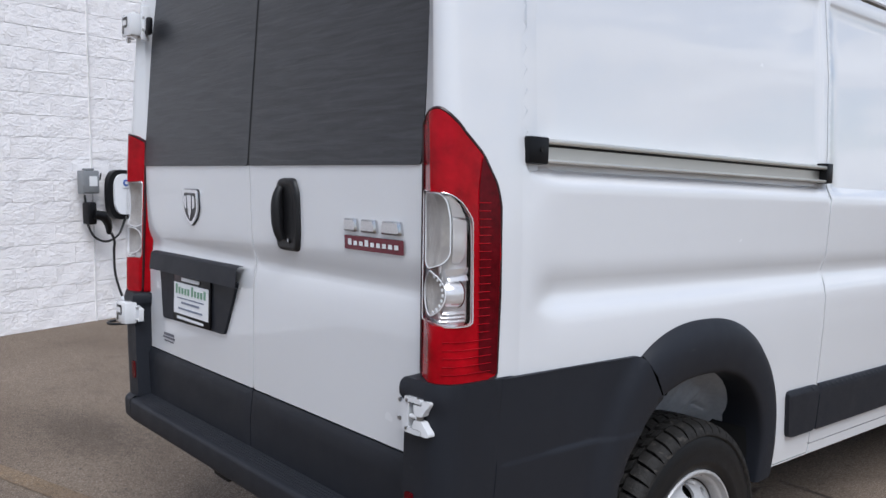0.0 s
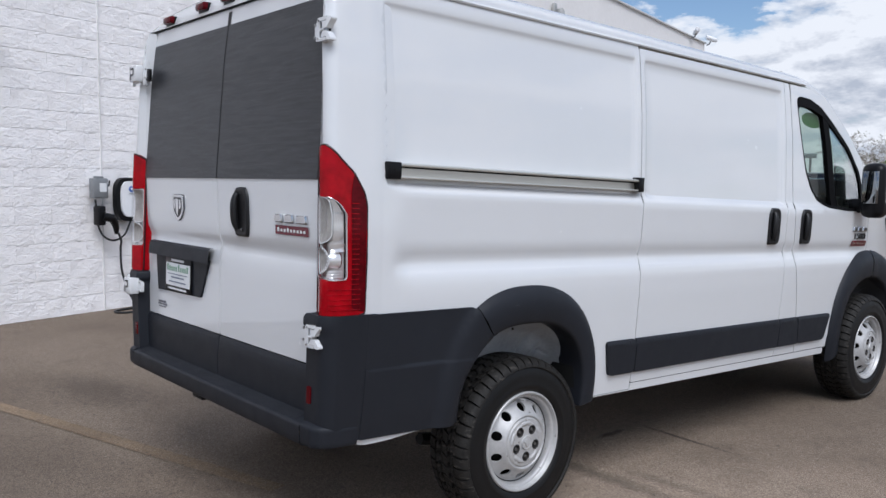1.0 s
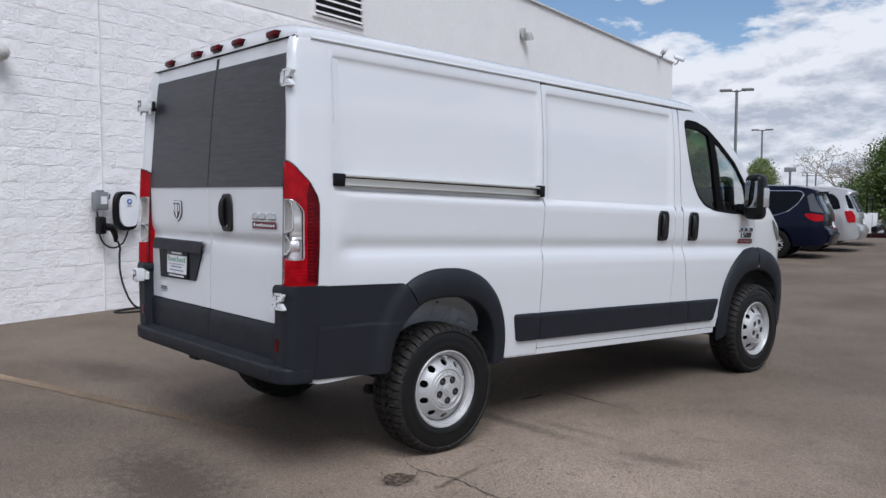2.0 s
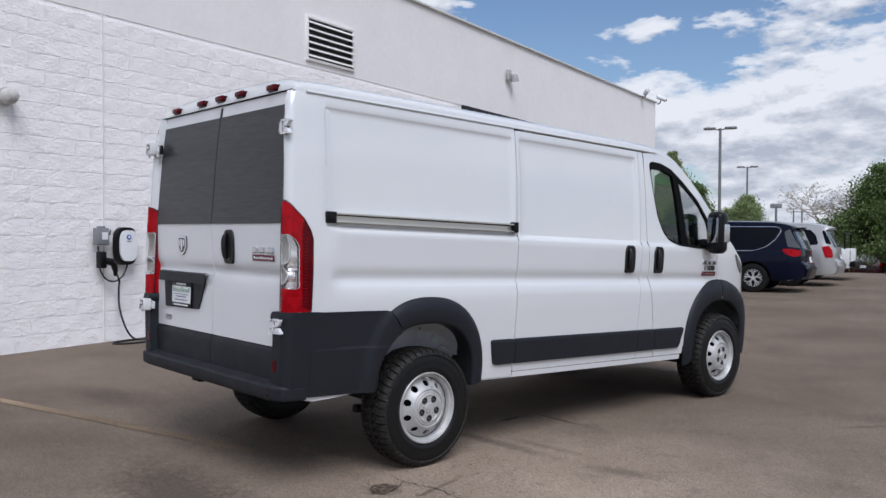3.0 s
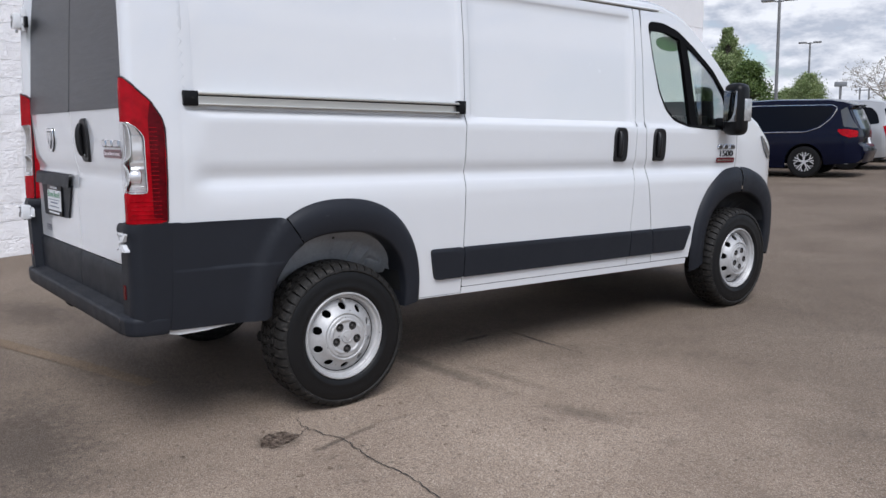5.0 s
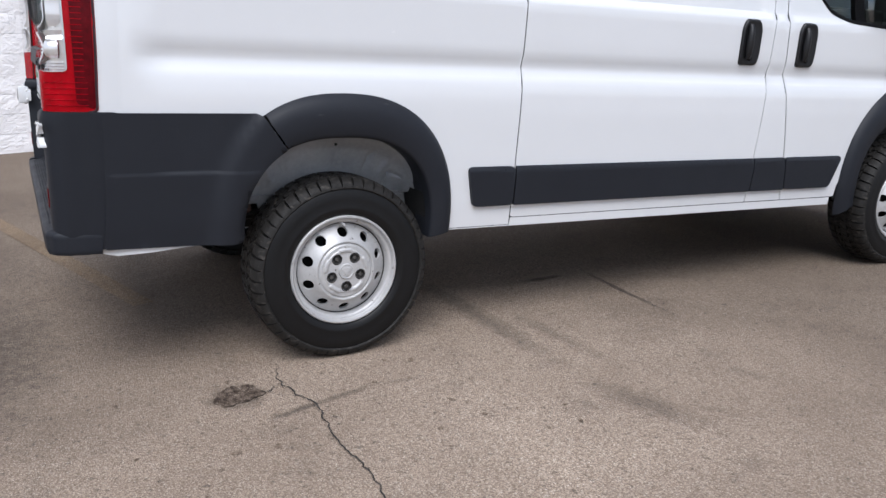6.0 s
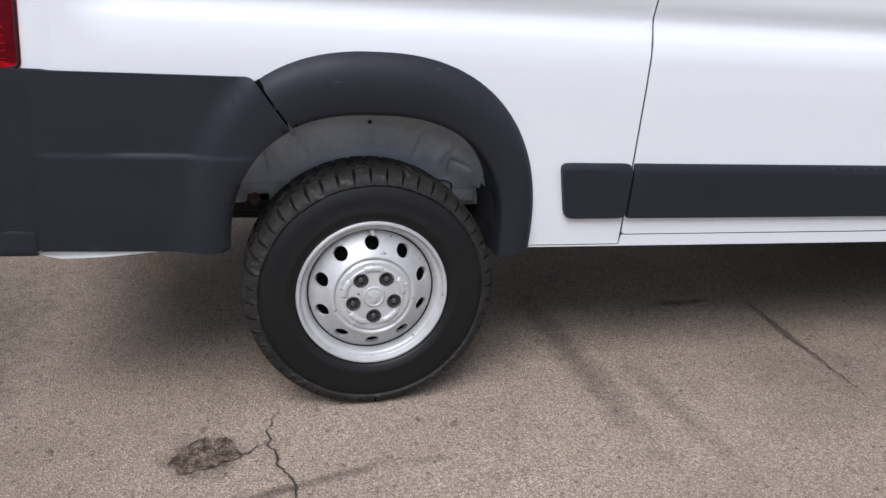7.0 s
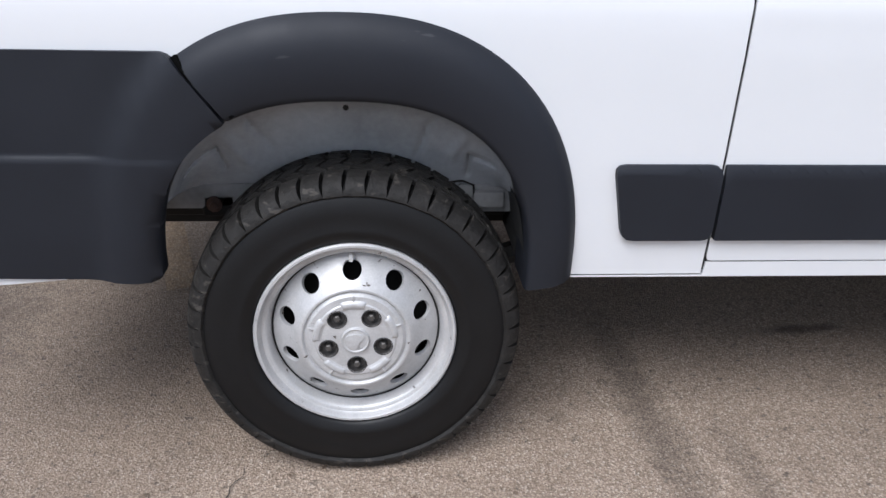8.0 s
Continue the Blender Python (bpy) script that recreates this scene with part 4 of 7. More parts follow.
    lamp = body("tail_lamp", panel(tl, lamp_face(0.014, 0.006), holes=(cl_out,), step=0.025, us=CORNER_US, back=(-0.026, 0.030, 0)), RED_LENS, mirror=mir, label="tall red tail lamp with clear reversing lens")
    body("lamp_gasket", tube([lamp_face(0.010, 0.003)(a, b) for a, b in tl + [tl[0]]], 0.0052, 6, False), MAROON_EDGE, parent=lamp, mirror=mir)
    band = [(0.098, 1.03), (0.133, 1.012), (0.134, 1.41), (0.127, 1.455), (0.102, 1.522), (0.095, 1.44)]
    body("side_lens", panel(soft_corners(band, 0.01), lamp_face(0.016, 0.008), step=0.025, us=CORNER_US, back=None), RED_DEEP, parent=lamp, mirror=mir)
    for k in range(22):
        zz = 1.025 + k * 0.0185
        a, b = (0.03, 0.120) if zz < 1.10 else (0.094, 0.116)
        body("lens_ridge", tube([lamp_face(0.0165, 0.0085)(a + (b - a) * q / 4, zz) for q in range(5)], 0.0011, 4), RED_LENS, parent=lamp, mirror=mir)
    # behind the clear lens: smooth backing, two grey bowls with pale rims, chrome housings beside them
    inner_cl = [(p + (0.010 - p) * -0.03, q + (1.28 - q) * -0.012) for p, q in cl_out]
    body("reflector", panel(inner_cl, lambda a, z: lamp_face(-0.018, -0.018)(a, z), step=0.02, back=None), REFLECTOR, parent=lamp, mirror=mir, sharp=30)
    up_out = soft_corners([(-0.060, 1.433), (0.020, 1.433), (0.035, 1.417), (0.042, 1.374), (0.041, 1.294), (0.026, 1.273), (-0.028, 1.259), (-0.060, 1.268)], 0.012, 4)
    rd_out = [(-0.014 + 0.047 * math.cos(t_), 1.205 + 0.051 * math.sin(t_)) for t_ in np.linspace(0, 2 * math.pi, 28, endpoint=False)]
    for nm, out_, cs, cz, rs, rz, deep in (("upper_bowl", up_out, -0.009, 1.348, 0.053, 0.088, 0.026), ("round_bowl", rd_out, -0.014, 1.205, 0.047, 0.051, 0.022)):
        def hollow(a, z, cs=cs, cz=cz, rs=rs, rz=rz, deep=deep):
            q = min(1.0, (abs((a - cs) / rs) ** 3 + abs((z - cz) / rz) ** 3) ** (1 / 3))
            return lamp_face(0.009 - deep * (1 - q ** 3), 0.003 - deep * (1 - q ** 3))(a, z)
        bowl_ = body(nm, panel(out_, hollow, step=0.009, back=None), WARM_CHROME, parent=lamp, mirror=mir)
        body("bowl_rim", tube([lamp_face(0.009, 0.003)(a, b) for a, b in out_ + [out_[0]]], 0.0017, 6, False), WHITE_PL, parent=bowl_, mirror=mir)

    def shell(a, z):
        """The boxed outer side of the upper bowl, with a sunk field."""
        o = 0.004 - 0.012 * smooth(0.050, 0.054, a) * (1 - smooth(0.071, 0.075, a)) * smooth(1.312, 1.318, z) * (1 - smooth(1.366, 1.372, z))
        o -= 0.012 * smooth(1.300, 1.276, z) + 0.30 * max(0.0, a - 0.060)
        return lamp_face(o, o - 0.004)(a, z)
    body("bowl_shell", panel([(0.045, 1.276), (0.072, 1.274), (0.080, 1.295), (0.080, 1.372), (0.046, 1.378)], shell, step=0.02, us=[0.050, 0.052, 0.054, 0.071, 0.073, 0.075], vs=[1.300, 1.312, 1.315, 1.318, 1.366, 1.369, 1.372], back=None), REFLECTOR, parent=lamp, mirror=mir, sharp=20)
    body("bowl_hood", panel([(0.026, 1.426), (0.041, 1.428), (0.062, 1.408), (0.079, 1.378), (0.046, 1.381), (0.039, 1.414)], lambda a, z: lamp_face(0.004 + 0.25 * (z - 1.40), 0.25 * (z - 1.40))(a, z), step=0.02, back=None), REFLECTOR, parent=lamp, mirror=mir, sharp=20)
    body("facet_plate", panel([(0.030, 1.262), (0.082, 1.266), (0.082, 1.252), (0.032, 1.246)], lambda a, z: lamp_face(0.4 * (z - 1.258), 0.4 * (z - 1.258) - 0.006)(a, z), step=0.02, back=None), REFLECTOR, parent=lamp, mirror=mir)
    body("facet_plate", panel([(0.036, 1.243), (0.082, 1.249), (0.082, 1.237), (0.038, 1.236)], lambda a, z: lamp_face(-0.5 * (z - 1.242), -0.5 * (z - 1.242) - 0.006)(a, z), step=0.02, back=None), REFLECTOR, parent=lamp, mirror=mir)

    def barrel_fn(u, v):
        """The round side of the lower bowl, running forward."""
        z = 1.205 - 0.030 * math.cos(math.pi * v)
        o = -0.016 + 0.024 * math.sin(math.pi * v)
        return lamp_face(o, o - 0.006)(0.031 + 0.042 * u, z)
    body("bowl_shell", sheet(barrel_fn, 8, 14), REFLECTOR, parent=lamp, mirror=mir, sharp=40)
    body("barrel_ring", tube([barrel_fn(1.0, q / 12) for q in range(13)], 0.0016, 5), RED_DEEP, parent=lamp, mirror=mir)
    for k in range(3):
        body("reflector_step", panel([(0.012 + 0.006 * k, 1.1415 + 0.009 * k), (0.082, 1.1425 + 0.009 * k), (0.082, 1.1495 + 0.009 * k), (0.014 + 0.006 * k, 1.1485 + 0.009 * k)], lambda a, z: lamp_face(-0.002 - 0.9 * (z - 1.1415 - 0.009 * k), -0.010 - 0.9 * (z - 1.1415 - 0.009 * k))(a, z), step=0.03, back=None), REFLECTOR, parent=lamp, mirror=mir)
    for k in range(9):
        t_ = radians(-66 + 16 * k)
        body("bulb_facet", box(0, 0, 0, 0.005, 0.005, 0.0075, 0.002).moved(Matrix.Translation(lamp_face(0.006, 0.001)(-0.014 + 0.040 * math.cos(t_), 1.205 + 0.045 * math.sin(t_)))), WHITE_PL, parent=lamp, mirror=mir)
    cover = body("clear_cover", panel(cl_out, lamp_face(0.017, 0.010), step=0.02, us=CORNER_US, back=None), None, parent=lamp, mirror=mir)
    cover["clear"] = 1
    body("lens_frame", tube([lamp_face(0.0165, 0.0095)(a, b) for a, b in cl_out + [cl_out[0]]], 0.0013, 5, False), REFLECTOR, parent=lamp, mirror=mir)
    # door hinges: strap on the door, post, and a waisted leaf turning on a pin
    for hz, hx, hy in ((0.925, 0.903, -0.056), (2.035, 0.903, -0.042)):
        reach = -0.100 if mir else -0.060
        def flat(pts, out, deep, bend=0.0):
            return panel(soft_corners(pts, 0.004, 2), lambda a, z: (hx + a + (0.011 if a > reach + 0.005 else 0.0), hy - out + bend * max(0.0, a - 0.02), hz + z * 0.88 - 0.002), step=0.03, back=(0, deep, 0))
        hinge = body("door_hinge", flat([(reach, -0.030), (-0.036, -0.030), (-0.036, 0.034), (-0.044, 0.040), (reach, 0.026)], -0.008, 0.018), PAINT, mirror=mir, label="white painted cast door hinge")
        body("hinge_gap", flat([(-0.020, -0.040), (0.012, -0.040), (0.014, 0.040), (-0.020, 0.040)], -0.012, 0.012), BLACK, parent=hinge, mirror=mir)
        body("hinge_post", flat([(-0.041, -0.046), (-0.019, -0.046), (-0.020, 0.044), (-0.034, 0.047), (-0.041, 0.030)], 0.004, 0.026), PAINT, parent=hinge, mirror=mir)
        for dz in (-0.041, 0.041):
            body("hinge_ear", flat([(-0.030, dz - 0.007), (0.026, dz - 0.006), (0.026, dz + 0.007), (-0.030, dz + 0.007)], 0.007, 0.030), PAINT, parent=hinge, mirror=mir)
            body("hinge_bolt", tube([(hx - 0.012, hy - 0.004, hz + dz * 0.80 - 0.002), (hx - 0.012, hy - 0.0095, hz + dz * 0.80 - 0.002)], 0.0042, 8), STEEL, parent=hinge, mirror=mir)
        body("hinge_pin", tube([(hx + 0.027, hy + 0.002, hz - 0.044), (hx + 0.027, hy + 0.002, hz + 0.042)], 0.009, 10), STEEL, parent=hinge, mirror=mir)
        body("hinge_leaf", flat([(0.001, 0.031), (0.005, 0.003), (0.030, 0.003), (0.035, 0.015), (0.050, 0.036), (0.051, 0.046), (0.029, 0.046), (0.029, 0.031)], 0.008, 0.026, 0.25), PAINT, parent=hinge, mirror=mir)
        body("hinge_leaf", flat([(-0.001, -0.032), (0.005, -0.009), (0.030, -0.009), (0.035, -0.018), (0.048, -0.036), (0.048, -0.047), (0.029, -0.047), (0.029, -0.032)], 0.008, 0.026, 0.25), PAINT, parent=hinge, mirror=mir)
        body("knuckle", tube([(hx + 0.000, hy - 0.002, hz - 0.004), (hx + 0.022, hy - 0.002, hz - 0.003)], 0.0065, 10), PAINT, parent=hinge, mirror=mir)
        for dz in (-0.022, 0.022):
            body("strap_bolt", tube([(hx - (0.085 if mir else 0.054), hy + 0.010, hz + dz), (hx - (0.085 if mir else 0.054), hy + 0.003, hz + dz)], 0.005, 6), STEEL, parent=hinge, mirror=mir)
        if mir:
            body("hinge_block", box(hx - 0.008, hy - 0.008, hz, 0.100, 0.050, 0.086, 0.008, 2), PAINT, parent=hinge, mirror=mir)
            for dx, dz, sx, sz in ((0.004, 0.024, 0.046, 0.010), (-0.016, 0.008, 0.012, 0.030), (0.006, -0.006, 0.044, 0.010), (0.022, -0.020, 0.012, 0.024)):
                body("block_slot", box(hx + dx - 0.006, hy - 0.0335, hz + dz, sx, 0.004, sz, 0.002), NUT if dz < 0.02 else BLACK, parent=hinge, mirror=mir)
            body("hinge_flange", box(hx + 0.056, hy + 0.002, hz - 0.002, 0.018, 0.014, 0.112, 0.005), PAINT, parent=hinge, mirror=mir)
        if hz > 1.5 and mir:
            body("hinge_plate", box(hx - 0.076, hy + 0.016, hz + 0.004, 0.020, 0.030, 0.130, 0.005), PAINT, parent=hinge, mirror=mir)
            body("hinge_stop", box(hx - 0.104, hy + 0.020, hz - 0.010, 0.036, 0.022, 0.066, 0.008), BLACK, parent=hinge, mirror=mir)
        if hz < 1.5:
            # black box paints the shade of the recess round the lower hinge
            body("hinge_pocket", box(hx + 0.018, hy + 0.024, hz, 0.074, 0.016, 0.108, 0.006), BLACK, parent=hinge, mirror=mir)
    # mirror
    arm = body("door_mirror", box(1.095, 4.235, 1.605, 0.155, 0.15, 0.37, 0.052, 4), BLACK, mirror=mir, label="black door mirror")
    body("mirror_glass", box(1.095, 4.157, 1.625, 0.105, 0.010, 0.22, 0.004), MIRROR, parent=arm, mirror=mir)
    body("mirror_stay", box(0.99, 4.28, 1.50, 0.14, 0.10, 0.10, 0.02), BLACK, parent=arm, mirror=mir)
    body("turn_lens", box(1.168, 4.26, 1.60, 0.026, 0.085, 0.16, 0.010, 3), CLEAR_LENS, parent=arm, mirror=mir)


def handle(name, geo_at, w, h, mat, parent_of=None):
    """A black pull handle: a bowed plate with a grip and a lock; flat in (a, z), laid out by geo_at(a, z, out)."""
    plate = soft_corners([(-w / 2, -h / 2), (w * 0.42, -h / 2), (w / 2, -h * 0.25), (w / 2, h * 0.3), (w * 0.36, h / 2), (-w * 0.36, h / 2), (-w / 2, h * 0.3)], 0.02, 3)
    rings_ = [(1.05, 0.0), (1.02, 0.007), (0.97, 0.0115), (0.90, 0.0125), (0.80, 0.0120), (0.72, 0.0105), (0.64, 0.0100), (0.35, 0.0100)]
    g, k = Geo(), len(plate)
    vs_ = [geo_at(a * (1 - (1 - q) * 1.0), z * (1 - (1 - q) * 0.62), o) for q, o in rings_ for a, z in plate] + [geo_at(0, 0, 0.0100)]
    fs_ = [(r * k + i, r * k + (i + 1) % k, (r + 1) * k + (i + 1) % k, (r + 1) * k + i) for r in range(len(rings_) - 1) for i in range(k)]
    fs_ += [((len(rings_) - 1) * k + i, (len(rings_) - 1) * k + (i + 1) % k, len(vs_) - 1) for i in range(k)]
    base = body(name, g.add(vs_, fs_), mat, parent_of, sharp=50)
    grip = tube([geo_at(-w * 0.17 - w * 0.05 * (1 - (2 * z / (h * 0.9)) ** 2), z, 0.006 + 0.020 * (1 - (2 * z / (h * 0.84)) ** 4)) for z in np.linspace(-h * 0.36, h * 0.38, 16)], [0.012 + 0.006 * math.sin(math.pi * k_ / 15) for k_ in range(16)], 10)
    body("grip", grip, mat, base)
    return base


dark_handle = material("handle_black", (0.006, 0.006, 0.007), 0.48, grain=(400, 0.2))
h0 = handle("door_handle", lambda a, z, o: (0.235 + a, rear_y(1.355 + z) - o, 1.355 + z), 0.122, 0.207, dark_handle, rear_doors[0])
body("lock", tube([(0.246, rear_y(1.280) - 0.008, 1.280), (0.246, rear_y(1.280) - 0.0145, 1.280)], 0.0085, 12), dark_handle, h0)
body("lock_slot", box(0.246, rear_y(1.280) - 0.0145, 1.280, 0.004, 0.002, 0.010, 0.001), CHROME, h0)
for hy in (3.115, 3.515):
    hh = handle("door_handle", lambda a, z, o: (side_x(hy, 1.35 + z) + o, hy + a, 1.35 + z), 0.125, 0.215, dark_handle)
    body("lock", tube([(side_x(hy, 1.27) + 0.008, hy, 1.27), (side_x(hy, 1.27) + 0.020, hy, 1.27)], 0.008, 12), BLACK, hh)

# door rail: channel with two lips and end caps
rx = 0.957
rail = body("door_rail", box(rx, 1.0, 1.543, 0.008, 1.52, 0.048), ALUM, label="aluminium sliding door rail")
for dz, th in ((0.024, 0.012), (-0.024, 0.009)):
    body("rail_lip", box(rx + 0.015, 1.0, 1.543 + dz, 0.032, 1.54, th, 0.003), ALUM, rail)
body("rail_groove", box(rx + 0.006, 1.0, 1.560, 0.004, 1.52, 0.010), BLACK, rail)
body("end_cap", box(rx + 0.012, 0.243, 1.543, 0.042, 0.068, 0.066, 0.005), BLACK, rail)
body("end_cap", box(rx + 0.012, 1.775, 1.548, 0.042, 0.048, 0.072, 0.005), BLACK, rail)
body("screw", tube([(rx + 0.032, 0.25, 1.545), (rx + 0.036, 0.25, 1.545)], 0.007, 8), DARK, rail)

# emblem: plain shield in chrome
EM_Z = 1.355
shield = soft_corners([(-0.048, 0.060), (0.048, 0.060), (0.050, -0.01), (0.030, -0.045), (0.0, -0.068), (-0.030, -0.045), (-0.050, -0.01)], 0.012)
body("emblem_base", panel([(p[0] * 1.05, p[1] * 1.04) for p in shield], lambda a, z: (-0.435 + a * 1.22, rear_y(EM_Z + z) - 0.004, EM_Z + z), step=0.02, back=(0, 0.006, 0)), BADGE_DARK, rear_doors[1])
em = body("emblem", panel(shield, lambda a, z: (-0.435 + a * 1.22, rear_y(EM_Z + z) - 0.010, EM_Z + z), step=0.02, back=(0, 0.012, 0)), CHROME, rear_doors[1], label="plain chrome shield")
field = body("emblem_field", panel([(p[0] * 0.80, p[1] * 0.80) for p in shield], lambda a, z: (-0.435 + a * 1.22, rear_y(EM_Z + z) - 0.0108, EM_Z + z), step=0.02, back=None), BADGE_DARK, em)
for pts in ([(-0.015, 0.040), (0.015, 0.040), (0.011, -0.018), (0.0, -0.046), (-0.011, -0.018)], [(-0.036, 0.034), (-0.021, 0.040), (-0.019, -0.010), (-0.034, -0.002)], [(0.021, 0.040), (0.036, 0.034), (0.034, -0.002), (0.019, -0.010)]):
    body("emblem_inlay", panel(soft_corners(pts, 0.004, 2), lambda a, z: (-0.435 + a * 1.22, rear_y(EM_Z + z) - 0.0122 - 0.001 * max(0.0, 1 - (a / 0.03) ** 2), EM_Z + z), step=0.012, back=(0, 0.005, 0)), CHROME, field)


def nameplate(geo_at, parent_of, w, row_z, red_z, dark=False):
    """Chrome blocks over a red bar with pale bars: a maker's badge without its letters."""
    for k in range(3):
        a = (-0.375, -0.06, 0.315)[k] * w
        hw = (0.118, 0.138, 0.168)[k] * w
        blk = soft_corners([(a - hw, row_z - 0.017), (a + hw, row_z - 0.017), (a + hw * 0.86, row_z + 0.017), (a - hw * 0.86, row_z + 0.017)], 0.005)
        g = panel([(a + (p - a) * 0.84, row_z + (q - row_z) * 0.72) for p, q in blk], lambda p, q: geo_at(p, q, 0.0125), step=0.03, back=None)
        top_ = [(a + (p - a) * 0.84, row_z + (q - row_z) * 0.72) for p, q in blk]
        n_ = len(blk)
        ring_ = [geo_at(p, q, 0.0125) for p, q in top_] + [geo_at(p, q, 0.007) for p, q in blk] + [geo_at(p, q, 0.0) for p, q in blk]
        g.add(ring_, [(r * n_ + i, r * n_ + (i + 1) % n_, (r + 1) * n_ + (i + 1) % n_, (r + 1) * n_ + i) for r in range(2) for i in range(n_)])
        block = body("badge_block", g, BADGE, parent_of, label="raised chrome badge piece")
        if dark:
            body("badge_face", panel([(a + (p - a) * 0.70, row_z + (q - row_z) * 0.50) for p, q in blk], lambda p, q: geo_at(p, q, 0.0131), step=0.03, back=None), BADGE_DARK, block)
    bar = body("badge_bar", panel(soft_corners([(-w / 2, red_z - 0.0185), (w / 2, red_z - 0.0185), (w / 2, red_z + 0.0185), (-w / 2, red_z + 0.0185)], 0.004), lambda p, q: geo_at(p, q, 0.005), step=0.04, back=None), PAINT_RED, parent_of, label="dark red badge bar")
    for k in range(9):
        a = (k - 4) * w * 0.098
        body("badge_mark", panel([(a - w * 0.034, red_z - 0.0065), (a + w * 0.034, red_z - 0.0065), (a + w * 0.030, red_z + (0.010 if k in (0, 3) else 0.005)), (a - w * 0.030, red_z + (0.010 if k in (0, 3) else 0.005))], lambda p, q: geo_at(p, q, 0.007), step=0.03, back=None), CHROME, bar)
    return bar


nameplate(lambda a, z, o: (0.655 + a, rear_y(1.316 + z, 0.64) - o, 1.316 + z), rear_doors[0], 0.256, 0.026, -0.020)
nameplate(lambda a, z, o: (side_x(4.31 + a, 1.29 + z) + o, 4.31 + a, 1.29 + z), van, 0.235, 0.048, -0.050, True)


def lettering(text, height, mat, m, parent, name, depth=0.004, extrude_scale=1.0):
    cu = bpy.data.curves.new(name, "FONT")
    cu.body, cu.size, cu.extrude, cu.align_x, cu.align_y = text, height, depth, "CENTER", "CENTER"
    tmp = bpy.data.objects.new(name, cu)
    me = bpy.data.meshes.new_from_object(tmp)
    bpy.data.objects.remove(tmp)
    me.materials.clear()
    me.materials.append(mat)
    me.transform(m)
    ob = new(name, me)
    ob.parent = parent
    return ob


lettering("1500", 0.062, BADGE_DARK, RAKE @ Matrix.Translation((side_x(4.31, 1.29) + 0.002, 4.31, 1.287)) @ Matrix(((0, 0, 1, 0), (1, 0, 0, 0), (0, 1, 0, 0), (0, 0, 0, 1))) @ Matrix.Diagonal((1.50, 1, 1, 1)), van, "model_number")

# plate holder and dealer card
def at_door(off):
    return lambda a, z: (a, rear_y(z, a) - off, z)


holder = body("plate_holder", panel(soft_corners([(-0.705, 0.925), (-0.190, 0.935), (-0.095, 1.12), (-0.73, 1.12)], 0.012), at_door(0.010), step=0.05, back=(0, 0.012, 0)), PLASTIC, rear_doors[1])
brow = sheet(lambda u, v: (-0.775 + 0.715 * u, rear_y(1.14, 0.4) - float(np.interp(v, [0, 0.25, 0.32, 0.9, 1], [0.004, 0.026, 0.030, 0.036, 0.012])), float(np.interp(v, [0, 0.25, 0.32, 0.9, 1], [1.176, 1.173, 1.168, 1.106, 1.104])) ), 24, 10)
body("lamp_brow", brow, PLASTIC, holder)
card = body("dealer_card", box(-0.430, rear_y(1.02) - 0.016, 1.020, 0.305, 0.006, 0.165, 0.002), BLACK, holder, label="dealer card in a black frame")
body("card_face", box(-0.430, rear_y(1.02) - 0.020, 1.020, 0.285, 0.003, 0.112), PAPER, card)
green = material("card_green_ink", (0.16, 0.30, 0.20), 0.5)
ink = material("card_ink", (0.16, 0.18, 0.24), 0.5)
for z, w, h, mt in ((1.091, 0.15, 0.012, PAPER), (1.022, 0.22, 0.004, ink), (1.006, 0.15, 0.007, ink), (0.984, 0.20, 0.006, ink), (0.950, 0.22, 0.009, PAPER)):
    body("card_bar", box(-0.430, rear_y(1.02) - 0.0225, z, w, 0.0015, h), mt, card)
for k in range(10):
    tall = (0.034, 0.024, 0.022, 0.022, 0.023, 0.034, 0.022, 0.022, 0.022, 0.030)[k]
    body("card_mark", box(-0.430 - 0.118 + 0.0255 * k + (0.006 if k > 4 else 0), rear_y(1.02) - 0.0225, 1.037 + tall / 2, 0.014, 0.0015, tall), green, card)
sticker_ink = material("decal_ink", (0.12, 0.12, 0.14), 0.5)
for k, (w, h) in enumerate(((0.095, 0.010), (0.11, 0.007), (0.085, 0.005))):
    body("decal_bar", box(-0.67, rear_y(0.85, 0.67) - 0.0025, 0.862 - 0.013 * k, w, 0.001, h), sticker_ink, rear_doors[1])


# ---- wheels ----
def disc_x(r):
    return 0.015 + float(np.interp(r, [0, 0.040, 0.075, 0.078, 0.088, 0.091, 0.105, 0.109, 0.113, 0.118, 0.122, 0.128, 0.137, 0.150, 0.165, 0.176, 0.185, 0.196], [0.108, 0.108, 0.1065, 0.1085, 0.1085, 0.106, 0.105, 0.102, 0.0985, 0.1045, 0.1045, 0.101, 0.093, 0.081, 0.066, 0.057, 0.050, 0.044]))


def circle(cy, cz, r, n):
    return [(cy + r * math.cos(2 * math.pi * i / n), cz + r * math.sin(2 * math.pi * i / n)) for i in range(n)]


def vent_hole(k, n=16):
    """An upright oval through the sloping part of the disc."""
    a = radians(90 + 36 * k)
    c, s_ = math.cos(a), math.sin(a)
    pts = [(0.157 + 0.0185 * math.cos(2 * math.pi * i / n), 0.0215 * math.sin(2 * math.pi * i / n)) for i in range(n)]
    return [(p * c - q * s_, p * s_ + q * c) for p, q in pts]


